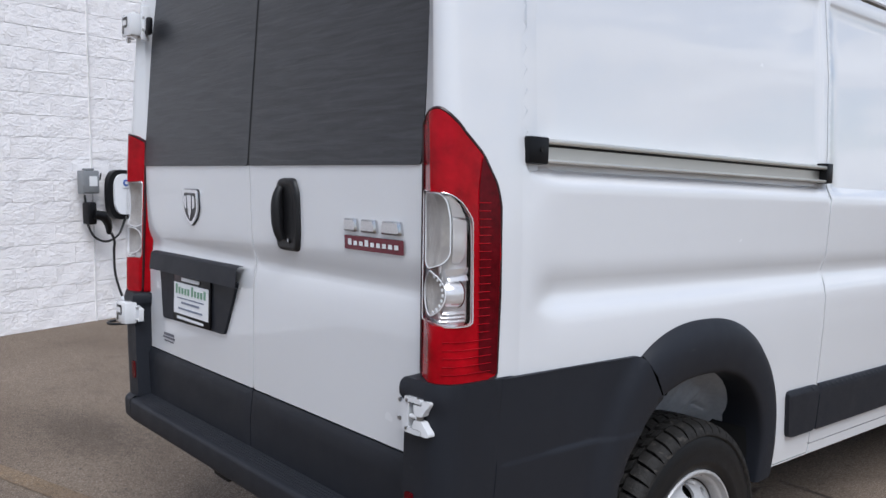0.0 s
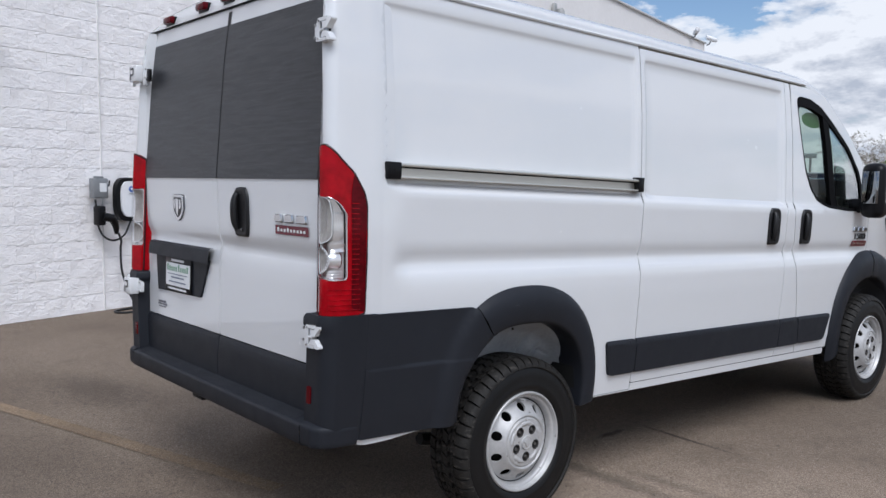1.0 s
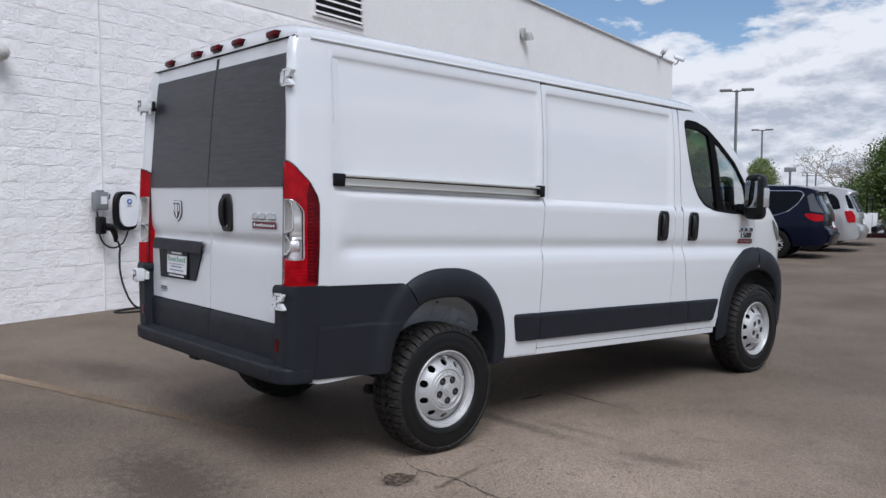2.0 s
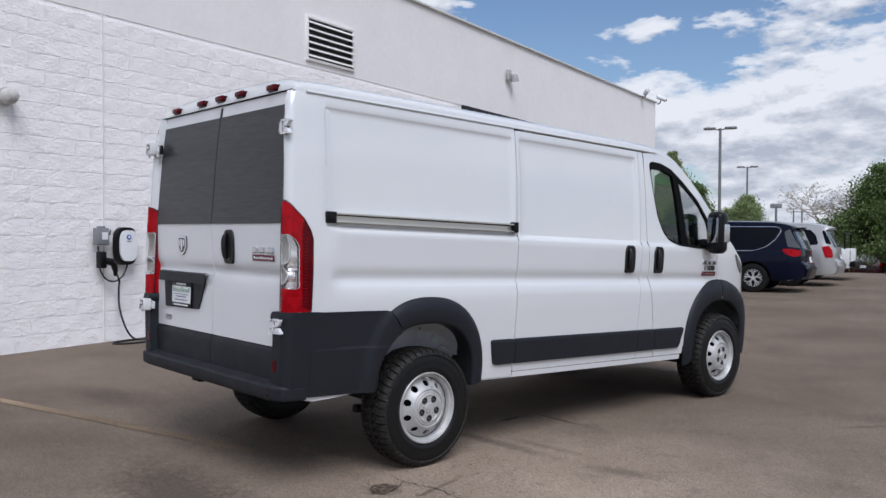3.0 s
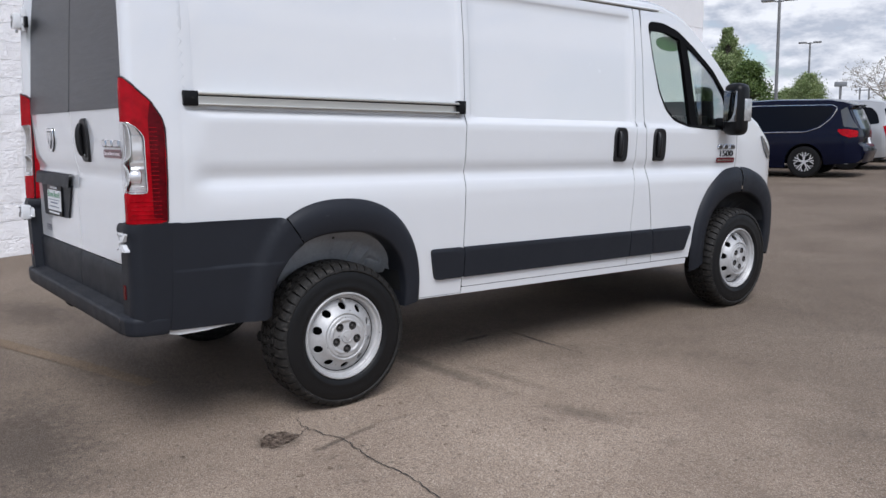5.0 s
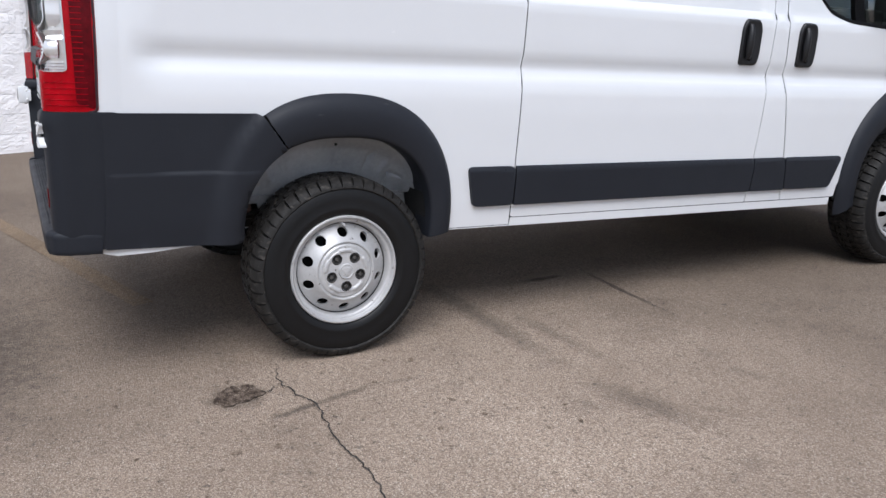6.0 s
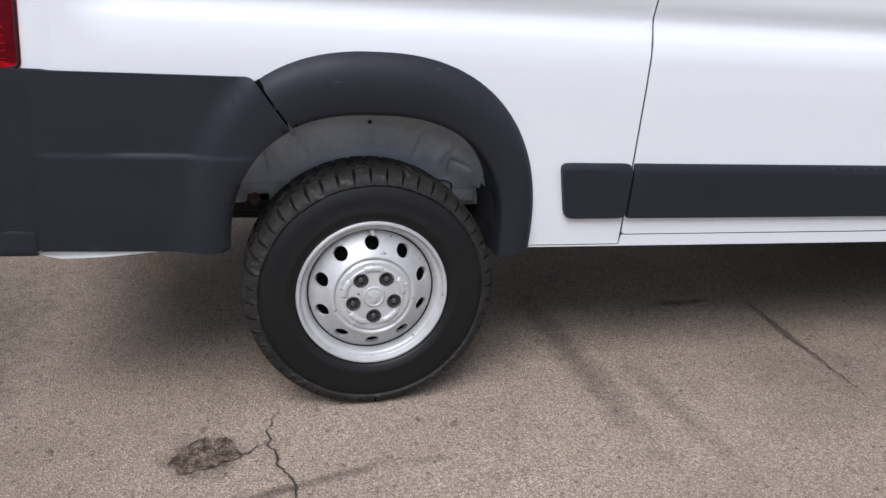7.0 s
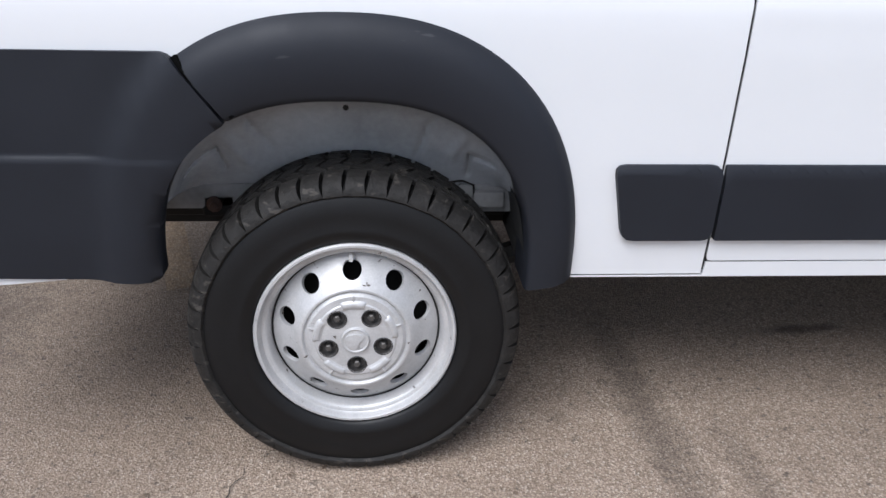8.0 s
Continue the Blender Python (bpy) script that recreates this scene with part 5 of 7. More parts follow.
vents = [vent_hole(k) for k in range(10)]
rings = [(r * math.cos(2 * math.pi * i / 60), r * math.sin(2 * math.pi * i / 60)) for k, r in enumerate((0.030, 0.040, 0.050, 0.060, 0.068, 0.0745, 0.078, 0.083, 0.088, 0.091, 0.098, 0.105, 0.109, 0.113, 0.118, 0.122, 0.126, 0.130, 0.137, 0.145, 0.153, 0.161, 0.169, 0.177)) for i in range(60)]
pockets = [circle(0.064 * math.cos(radians(-90 + 72 * k)), 0.064 * math.sin(radians(-90 + 72 * k)), 0.0195, 18) for k in range(5)]
disc_geo = panel(circle(0, 0, 0.1865, 60), lambda y, z: (disc_x(math.hypot(y, z)), y, z), holes=vents + pockets, step=0.02, back=None, points=rings)
for k in range(10):
    ring = vent_hole(k)
    vs_ = [(disc_x(math.hypot(*p)), *p) for p in ring] + [(disc_x(math.hypot(*p)) - 0.008, p[0] * 0.965, p[1] * 0.965) for p in ring]
    disc_geo.add(vs_, [(i, (i + 1) % 16, 16 + (i + 1) % 16, 16 + i) for i in range(16)])
barrel = lathe([(0.2235, 0.094), (0.2265, 0.100), (0.2262, 0.107), (0.2225, 0.1115), (0.2175, 0.1115), (0.2150, 0.108), (0.2125, 0.098), (0.2095, 0.0945), (0.2030, 0.0935), (0.1995, 0.0915), (0.1970, 0.088), (0.1945, 0.082), (0.1925, 0.074), (0.1905, 0.060), (0.1895, 0.040), (0.20, -0.09), (0.222, -0.10)], 72)
tyre_geo = lathe([(0.214, -0.098), (0.226, -0.108), (0.25, -0.115), (0.29, -0.119), (0.325, -0.115), (0.345, -0.116), (0.354, -0.10), (0.363, -0.06), (0.364, 0.0), (0.363, 0.04), (0.354, 0.085), (0.343, 0.106), (0.325, 0.115), (0.29, 0.119), (0.262, 0.117), (0.258, 0.1185), (0.25, 0.1165), (0.236, 0.112), (0.229, 0.106), (0.2255, 0.098)], 96, True)


def lug(g, a0, a1, r0, r1, xs0, xs1, skew=0.0):
    """A tread block between two angles, radii and widths; r1 and x may differ at the two ends."""
    vs_ = []
    for r in (r0, r1):
        for a, x in ((a0, xs0), (a1, xs0), (a1 + skew, xs1), (a0 + skew, xs1)):
            vs_.append((x, r * math.cos(a), r * math.sin(a)))
    g.add(vs_, [(0, 1, 2, 3), (7, 6, 5, 4), (0, 4, 5, 1), (1, 5, 6, 2), (2, 6, 7, 3), (3, 7, 4, 0)])


tread = Geo()
NB = 48
# shoulder of a block: radius, half width, share of the pitch that the notch takes on each side
SHOULDER = ((0.350, 0.058, 0.10), (0.3755, 0.058, 0.10), (0.3745, 0.074, 0.10), (0.3715, 0.088, 0.10), (0.3660, 0.1000, 0.095), (0.3585, 0.1090, 0.085), (0.3510, 0.1142, 0.060), (0.3450, 0.1168, 0.030), (0.3400, 0.1180, 0.004), (0.3375, 0.1182, 0.004), (0.3350, 0.1160, 0.004), (0.330, 0.108, 0.004))
for k in range(NB):
    p = 2 * math.pi / NB
    a = k * p
    jit = 0.05 * p * math.sin(k * 2.4)
    for sgn, xo in ((1, 0.0), (-1, 0.006)):
        deep = 0.0008 * math.sin(k * 1.7)
        vs_ = []
        for side_ in (0, 1):
            for r, x, gap_ in SHOULDER:
                ang = a + (p * (1 - gap_) + jit if side_ else p * gap_ + 0.05 * p * math.sin((k - 1) * 2.4) * (gap_ < 0.01)) + sgn * p * 0.14 * (min(x, 0.109) - 0.058) / 0.05
                ang -= jit * (side_ and gap_ >= 0.01)
                r_ = r - deep if gap_ < 0.05 else r
                vs_.append((sgn * (x + xo), r_ * math.cos(ang), r_ * math.sin(ang)))
        n_ = len(SHOULDER)
        tread.add(vs_, [(q, q + 1, q + 1 + n_, q + n_) for q in range(n_ - 1)] + [tuple(range(n_ - 1, -1, -1)), tuple(range(n_, 2 * n_))])
        lug(tread, a + p * 0.30, a + p * 0.80, 0.352, 0.3772, sgn * 0.022, sgn * 0.036, -p * 0.20 * sgn)
        lug(tread, a + p * 0.12, a + p * 0.88, 0.352, 0.3768, sgn * 0.038, sgn * 0.054, -p * 0.25 * sgn)
    lug(tread, a, a + p * 0.80, 0.352, 0.3775, -0.018, 0.018, p * 0.4)
lugnut = lathe([(0.0, 0.108), (0.006, 0.108), (0.0085, 0.1055), (0.0095, 0.092)], 6).moved(Matrix.Translation((0.015, 0, 0)))
nut_seat = lathe([(0.0225, 0.1083), (0.0205, 0.1092), (0.0190, 0.1070), (0.0175, 0.0940), (0.0, 0.0935)], 22).moved(Matrix.Translation((0.015, 0, 0)))
cap = lathe([(0.0, 0.1135), (0.020, 0.1135), (0.0255, 0.1130), (0.0270, 0.1145), (0.0295, 0.1145), (0.0310, 0.1125), (0.0325, 0.106)], 32).moved(Matrix.Translation((0.015, 0, 0)))
cap_mark = panel(rounded([(-0.020, 0.013), (-0.006, 0.017), (0.006, 0.017), (0.020, 0.013), (0.017, 0.002), (0.009, 0.001), (0.006, -0.014), (0.0, -0.020), (-0.006, -0.014), (-0.009, 0.001), (-0.017, 0.002)], 1), lambda y, z: (0.1330 - 4.0 * (y * y + z * z), y, z), step=0.008, back=(-0.004, 0, 0))


def swell_fn(u, v):
    """A low raised arc on the disc between two nuts."""
    a, r = radians(-19 + 38 * u), 0.076 + 0.020 * v
    up = max(0.0, 1 - (2 * u - 1) ** 6) * max(0.0, 1 - (2 * v - 1) ** 2)
    return (disc_x(0.083) - 0.003 + 0.0065 * up ** 0.6, r * math.cos(a), r * math.sin(a))


swell = sheet(swell_fn, 14, 6)
shared = {}


def shared_part(name, geo, mat, parent, label="", sharp=38):
    if name not in shared:
        shared[name] = mesh_of(name, geo, mat, sharp)
    ob = new(name, shared[name])
    ob.parent = parent
    return tagged(ob, label=label)


NUT_GREY = material("nut_pocket", (0.055, 0.052, 0.050), 0.5, 0.3, blotch=(60, 0.35))
# near-black: brake drum, and painted shade behind the vents and round the disc edge
RIM_DARK = material("vent_shade", (0.008, 0.008, 0.008), 0.9)
for y, xo in ((1.015, 0.0), (4.465, 0.045)):
    for mir in (1, -1):
        wheel = empty("wheel", pose((0.870 + xo) * mir, y, 0.372, 7 * (y > 2) * mir, 0, 0 if mir == 1 else 180), "steel wheel with an all-terrain tyre")
        wheel.parent = van
        ty = shared_part("tyre", tyre_geo, RUBBER, wheel, "black all-terrain tyre")
        shared_part("tyre_tread", tread, TREAD, ty, "dusty tread blocks", sharp=32)
        rim = shared_part("rim", Geo().join(barrel).join(disc_geo), SILVER, wheel, "silver painted steel rim", 30)
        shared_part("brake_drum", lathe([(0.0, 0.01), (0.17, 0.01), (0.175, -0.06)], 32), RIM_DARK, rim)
        # added sleeve and ring paint the rim's inner shade and disc-edge shadow line
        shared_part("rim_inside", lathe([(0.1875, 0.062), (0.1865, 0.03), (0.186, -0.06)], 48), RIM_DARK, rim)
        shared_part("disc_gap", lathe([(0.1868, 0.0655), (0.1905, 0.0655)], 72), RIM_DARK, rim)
        shared_part("hub_cap", cap, SILVER, rim, sharp=50)
        shared_part("cap_emblem", cap_mark, SILVER, rim)
        for k in range(5):
            a = radians(-90 + 72 * k)
            M = Matrix.Translation((0, 0.064 * math.cos(a), 0.064 * math.sin(a)))
            for nm, ge, mt in (("nut_seat", nut_seat, NUT_GREY), ("lug_nut", lugnut, NUT)):
                ob = shared_part(nm, ge, mt, rim, sharp=25)
                ob.matrix_local = M
        for k in range(5):
            a = radians(-54 + 72 * k)
            rb_ = shared_part("disc_rib", box(0.1215, 0.101, 0, 0.005, 0.014, 0.004, 0.0015), SILVER, rim)
            rb_.matrix_local = Matrix.Rotation(a, 4, "X")
        for k in range(5):
            arc_ = shared_part("disc_swell", swell, SILVER, rim, sharp=60)
            arc_.matrix_local = Matrix.Rotation(radians(-54 + 72 * k), 4, "X")
        shared_part("valve", tube([(0.060, 0, 0.188), (0.100, 0, 0.189), (0.112, 0, 0.189)], [0.0065, 0.0065, 0.0050], 8), SILVER, rim)


# clear glass for the cab
def clear_glass(name, tint, gloss=0.10):
    m = bpy.data.materials.new(name)
    m.use_nodes = True
    n = Nodes(m.node_tree)
    tr = n.add("ShaderNodeBsdfTransparent", {"Color": (*tint, 1)})
    gl = n.add("ShaderNodeBsdfGlossy", {"Color": (1, 1, 1, 1), "Roughness": 0.02})
    mx = n.add("ShaderNodeMixShader", {0: gloss, 1: tr.outputs[0], 2: gl.outputs[0]})
    n.add("ShaderNodeOutputMaterial", {"Surface": mx.outputs[0]})
    return m


CAB_GLASS = clear_glass("cab_glass", (0.74, 0.81, 0.76), 0.07)
VANE_GLASS = clear_glass("quarter_glass", (0.66, 0.70, 0.70), 0.46)
LAMP_GLASS = clear_glass("lamp_glass", (0.93, 0.93, 0.93), 0.05)
for ob in list(van.children_recursive):
    if ob.get("clear"):
        ob.data.materials.append(LAMP_GLASS if ob.name.startswith("clear_cover") else VANE_GLASS if ob.name.startswith("quarter_glass") else CAB_GLASS)
        ob.visible_shadow = False
        del ob["clear"]
body("window_hanger", panel(oval(3.685, 2.040, 0.140, 0.050, 0, 345, 20), side(-0.03), step=0.05, back=(-0.003, 0, 0)), material("green_card", (0.028, 0.11, 0.012), 0.5), label="green oval card behind the door glass")

# ---- things on the wall ----
def on_wall(u, out, z):
    """A place in the wall's frame: u along the wall, out from its face, z up."""
    return WALL_M @ Matrix.Translation((u, -out, z))


FACE = 0.05   # how far the block faces stand out from the wall's line
vent = empty("wall_vent", on_wall(4.72, 0, 4.82), "white painted louvred wall vent", "vent")
vent_shade = material("vent_shadow", (0.02, 0.02, 0.022), 0.9)
part("vent_back", box(0, 0.03, 0, 1.22, 0.02, 0.68), vent_shade, vent)
for dx, dz, sx, sz in ((0, 0.365, 1.32, 0.05), (0, -0.365, 1.32, 0.05), (-0.635, 0, 0.05, 0.70), (0.635, 0, 0.05, 0.70)):
    part("vent_frame", box(dx, 0.012, dz, sx, 0.05, sz, 0.006), WALL_SMOOTH, vent)
for k in range(6):
    part("louvre", box(0, 0, 0, 1.22, 0.085, 0.012).moved(pose(0, -0.005, -0.295 + k * 0.115, 38, 0, 0)), WALL_SMOOTH, vent)

lamp_metal = material("lamp_housing", (0.42, 0.42, 0.41), 0.4, 0.3, blotch=(10, 0.1))
lamp_lens = material("lamp_lens", (0.75, 0.75, 0.72), 0.15, 0.0, 0.6, 0.5)
wl = empty("wall_lamp", on_wall(11.5, 0.02, 5.30) @ Matrix.Scale(0.78, 4), "small grey wall lamp with a clear lens", "lamp")
part("lamp_plate", box(-0.08, -0.04, 0.06, 0.20, 0.09, 0.34, 0.03, 3), lamp_metal, wl)
part("lamp_head", lathe([(0.0, -0.14), (0.09, -0.13), (0.13, -0.02), (0.14, 0.10)], 20).moved(pose(0.10, -0.14, -0.03, 0, 75, 0)), lamp_metal, wl)
part("lens", lathe([(0.0, 0.12), (0.08, 0.115), (0.135, 0.10)], 20).moved(pose(0.10, -0.14, -0.03, 0, 75, 0)), lamp_lens, wl)

GLOBE = material("weathered_globe", (0.50, 0.485, 0.465), 0.5, blotch=(9, 0.25))
globe = empty("dome_light", on_wall(-1.27, FACE, 3.055) @ Matrix.Scale(0.82, 4), "weathered round wall light", "lamp")
part("globe", lathe([(0.0, -0.24), (0.05, -0.235), (0.09, -0.205), (0.115, -0.15), (0.120, -0.09), (0.115, -0.04), (0.115, 0.0)], 28).moved(pose(0, 0, 0, 0, 0, 90)), GLOBE, globe)
part("mount_ring", lathe([(0.0, -0.05), (0.128, -0.05), (0.132, -0.02), (0.132, 0.02)], 28).moved(pose(0, 0, 0, 0, 0, 90)), lamp_metal, globe)

aw = empty("door_opening", on_wall(11.6, 0, 0), "dark wide doorway in the white wall", "doorway", kind="structure")
dark_door = material("dark_door_metal", (0.015, 0.012, 0.014), 0.6, blotch=(3, 0.3))
part("door_leaf", box(0, 0.0, 2.165, 4.62, 0.06, 4.33), dark_door, aw)
for k in range(8):
    part("door_rib", box(0, -0.045, 0.30 + k * 0.55, 4.58, 0.03, 0.05, 0.01), dark_door, aw)

for name_u, z, yaw in ((21.4, 6.36, 35), (23.06, 6.36, -50)):
    camr = empty("security_camera", on_wall(name_u, 0.10, z), "white bullet security camera on a bracket", "camera", "roof cameras")
    part("housing", tube([(-0.17, 0, 0.03), (-0.14, 0, 0.03), (0.13, 0, -0.05), (0.17, 0, -0.06)], [0.06, 0.08, 0.08, 0.07], 12).moved(pose(0, -0.1, 0.0, 0, 0, yaw)), WHITE_PL, camr)
    part("lens_ring", tube([(0.16, 0, -0.06), (0.19, 0, -0.065)], 0.058, 12).moved(pose(0, -0.1, 0.0, 0, 0, yaw)), BLACK, camr)
    part("bracket", tube([(0, 0.05, -0.22), (0, -0.05, -0.18), (0, -0.1, -0.05)], 0.025, 8), GREY_BOX, camr)

# charger, switch box, plug and cables
sw = empty("disconnect_box", on_wall(-0.035, FACE, 1.405) @ Matrix.Diagonal((0.86, 0.86, 0.88, 1)), "grey electrical disconnect box on the wall", "switch box")
part("box_body", box(0, -0.055, 0, 0.21, 0.11, 0.255, 0.012), GREY_BOX, sw)
part("box_cover", box(0, -0.115, 0.0, 0.19, 0.012, 0.225, 0.006), GREY_BOX, sw)
part("box_label", box(0.02, -0.1225, 0.01, 0.10, 0.002, 0.11), PAPER, sw)
part("box_top", box(0, -0.055, 0.140, 0.10, 0.08, 0.025, 0.006), GREY_BOX, sw)
part("switch_lever", tube([(0.105, -0.06, 0.02), (0.14, -0.07, 0.03), (0.145, -0.08, 0.10)], 0.010, 8), BLACK, sw)
ch = empty("wall_charger", on_wall(0.335, FACE, 1.275), "white and black wall-mounted car charger", "charger")
back = rounded([(-0.165, -0.25), (0.165, -0.25), (0.165, 0.25), (-0.165, 0.25)], 3, 0.2)
part("charger_back", panel(back, lambda a, b: (a, -0.075, b), step=0.05, back=(0, 0.075, 0)), BLACK, ch, "black rubber surround")
front = rounded([(-0.145, -0.20), (0.12, -0.20), (0.12, 0.21), (-0.145, 0.21)], 3, 0.2)
part("charger_front", panel(front, lambda a, b: (a + 0.03, -0.108 + 0.4 * a * a, b), step=0.04, back=(0, 0.05, 0)), WHITE_PL, ch, "white front cover")
logo = material("charger_blue", (0.02, 0.08, 0.35), 0.4)
part("charger_mark", tube([(0.01, -0.109, 0.12), (0.01, -0.114, 0.12)], 0.034, 16), logo, ch)
part("mark_centre", tube([(0.01, -0.113, 0.12), (0.01, -0.117, 0.12)], 0.016, 12), WHITE_PL, ch)
part("mark_bar", box(0.01, -0.112, 0.065, 0.07, 0.002, 0.008), GREY_BOX, ch)
plug = empty("charging_plug", on_wall(0.0, FACE, 1.07), "black charging plug in its wall holster", "plug")
part("holster", box(-0.04, -0.06, 0.03, 0.09, 0.12, 0.22, 0.02, 3), BLACK, plug)
part("plug_body", tube([(-0.03, -0.12, 0.02), (0.05, -0.15, 0.0), (0.10, -0.13, -0.05), (0.14, -0.10, -0.12), (0.16, -0.07, -0.18)], [0.045, 0.05, 0.042, 0.034, 0.022], 12), BLACK, plug)


def spline(pts, n=8):
    """A smooth curve through points."""
    P = [Vector(p) for p in pts]
    P = [2 * P[0] - P[1]] + P + [2 * P[-1] - P[-2]]
    out = []
    for i in range(1, len(P) - 2):
        for k in range(n):
            t = k / n
            a, b, c, d = P[i - 1:i + 3]
            out.append(0.5 * (2 * b + (c - a) * t + (2 * a - 5 * b + 4 * c - d) * t * t + (3 * b - a - 3 * c + d) * t ** 3))
    return out + [P[-2]]


cab1 = part("charger_cable", tube(spline([(-0.02, -0.04, 1.28), (-0.015, -0.05, 1.15), (-0.01, -0.05, 1.02), (0.06, -0.05, 0.87), (0.19, -0.06, 0.81), (0.33, -0.06, 0.87), (0.41, -0.06, 1.02), (0.42, -0.08, 1.06)]), 0.011, 8), CABLE)
cab1.matrix_world = on_wall(-0.055, FACE, 0)
tagged(cab1, "black looped cable hanging below the charger", "cable")
cab2 = part("plug_cable", tube(spline([(0.215, -0.12, 0.895), (0.26, -0.10, 0.80), (0.27, -0.07, 0.71), (0.29, -0.06, 0.45), (0.37, -0.08, 0.18), (0.47, -0.12, 0.03), (0.60, -0.22, 0.014), (0.55, -0.42, 0.014), (0.25, -0.40, 0.014), (0.08, -0.28, 0.014), (0.16, -0.14, 0.014), (0.60, -0.12, 0.014), (1.1, -0.10, 0.014)]), 0.013, 8), CABLE)
cab2.matrix_world = on_wall(-0.06, FACE, 0)
tagged(cab2, "black cable that runs down and coils on the asphalt", "cable")


# ---- marks on the asphalt ----
YELLOW = asphalt("worn_yellow_paint", (1.14, 1.05, 0.88))
line = part("parking_line", sheet(lambda u, v: (6.0 * u + 0.004 * noise.noise(Vector((u * 40, 0, v))), 0.105 * (v - 0.5) + 0.004 * noise.noise(Vector((u * 60, 5, v))), 0.004), 120, 1), YELLOW)
line.matrix_world = Matrix.Translation((-5.83, -1.31, 0)) @ Matrix.Rotation(math.atan2(0.2783, 0.9605), 4, "Z")
tagged(line, "worn yellow parking line painted on the asphalt", "road marking", kind="structure")

TAR = asphalt("oil_soaked_asphalt", (0.17, 0.15, 0.145))
SMEAR = asphalt("faintly_soaked_asphalt", (0.52, 0.48, 0.45))
CRACK = material("crack_dirt", (0.035, 0.030, 0.027), 0.95, grain=(80, 0.4))


def blot(cx, cy, rx, ry, turn, seed, mat, label, z=0.004, rag=0.35):
    pts = []
    for i in range(56):
        a = 2 * math.pi * i / 56
        r = 1 + rag * noise.noise(Vector((math.cos(a) * 1.7, math.sin(a) * 1.7, seed))) + rag * 0.5 * noise.noise(Vector((math.cos(a) * 7, math.sin(a) * 7, seed + 3)))
        x, y = rx * r * math.cos(a), ry * r * math.sin(a)
        pts.append((cx + x * math.cos(turn) - y * math.sin(turn), cy + x * math.sin(turn) + y * math.cos(turn)))
    ob = part("asphalt_stain", panel(pts, lambda a, b: (a, b, z), step=0.05, back=None), mat)
    return tagged(ob, label, "stain", "asphalt stains", "structure")


blot(1.165, 0.515, 0.078, 0.092, 0.3, 1.3, TAR, "dark round oil stain on the asphalt", 0.0045)
rnd = random.Random(5)
for k in range(34):
    x, y = rnd.uniform(0.95, 1.9), rnd.uniform(0.1, 1.6)
    r = rnd.uniform(0.004, 0.011)
    blot(x, y, r, r * rnd.uniform(0.6, 1.8), rnd.uniform(0, 3), k * 2.7, SMEAR, "tiny dark spot on the asphalt", 0.004)


def crack(pts, w, label):
    P = spline([(x, y, 0.0) for x, y in pts], 14)
    vs_, fs_ = [], []
    for i, p in enumerate(P):
        d = (P[min(i + 1, len(P) - 1)] - P[max(i - 1, 0)]).normalized()
        s = Vector((-d.y, d.x, 0))
        j = 0.013 * noise.noise(p * 22) + 0.006 * noise.noise(p * 70)
        ww = w * (0.55 + 0.9 * abs(noise.noise(p * 30 + Vector((7, 0, 0))))) * min(1, 0.25 + 4 * min(i, len(P) - 1 - i) / len(P))
        vs_ += [p + s * (j - ww) + Vector((0, 0, 0.0055)), p + s * (j + ww) + Vector((0, 0, 0.0055))]
        if i:
            fs_.append((2 * i - 2, 2 * i - 1, 2 * i + 1, 2 * i))
    g = Geo()
    g.add(vs_, fs_)
    return tagged(part("asphalt_crack", g, CRACK), label, "crack", "asphalt cracks", "structure")


crack([(0.94, 0.73), (1.10, 0.69), (1.28, 0.72), (1.36, 0.755), (1.52, 0.735), (1.67, 0.725), (1.89, 0.74), (2.2, 0.72), (2.7, 0.76)], 0.004, "narrow wandering crack in the asphalt")
crack([(1.13, 0.69), (1.18, 0.64), (1.17, 0.60)], 0.003, "short side crack in the asphalt")
crack([(0.35, 2.67), (0.55, 2.655), (0.74, 2.62), (0.90, 2.63), (1.08, 2.62), (1.3, 2.60)], 0.0024, "thin straight crack in the asphalt")
crack([(2.2, 3.9), (2.5, 4.4), (2.9, 4.6)], 0.006, "faint crack in the asphalt")


# ---- parked vehicles ----
NAVY = material("navy_paint", (0.0035, 0.0050, 0.016), 0.16, 0.0, 0.17, 0.03, blotch=(2, 0.1))
SILVERCAR = material("silver_car_paint", (0.42, 0.42, 0.425), 0.32, 0.4, 0.5, 0.4, blotch=(2, 0.05))
MAROON = material("maroon_paint", (0.028, 0.004, 0.008), 0.25, 0.0, 0.3, 0.1, blotch=(2, 0.1))
WHITECAR = material("white_truck_paint", (0.70, 0.70, 0.70), 0.3, 0.0, 0.5, 0.3, blotch=(2, 0.04))
CARGLASS = material("car_glass", (0.004, 0.005, 0.008), 0.10, 0.0, 0.12)
REARGLASS = material("rear_glass_tint", (0.06, 0.065, 0.07), 0.12, 0.0, 0.8)
ALLOY = material("alloy_wheel", (0.68, 0.68, 0.69), 0.35, 0.4, blotch=(12, 0.1))

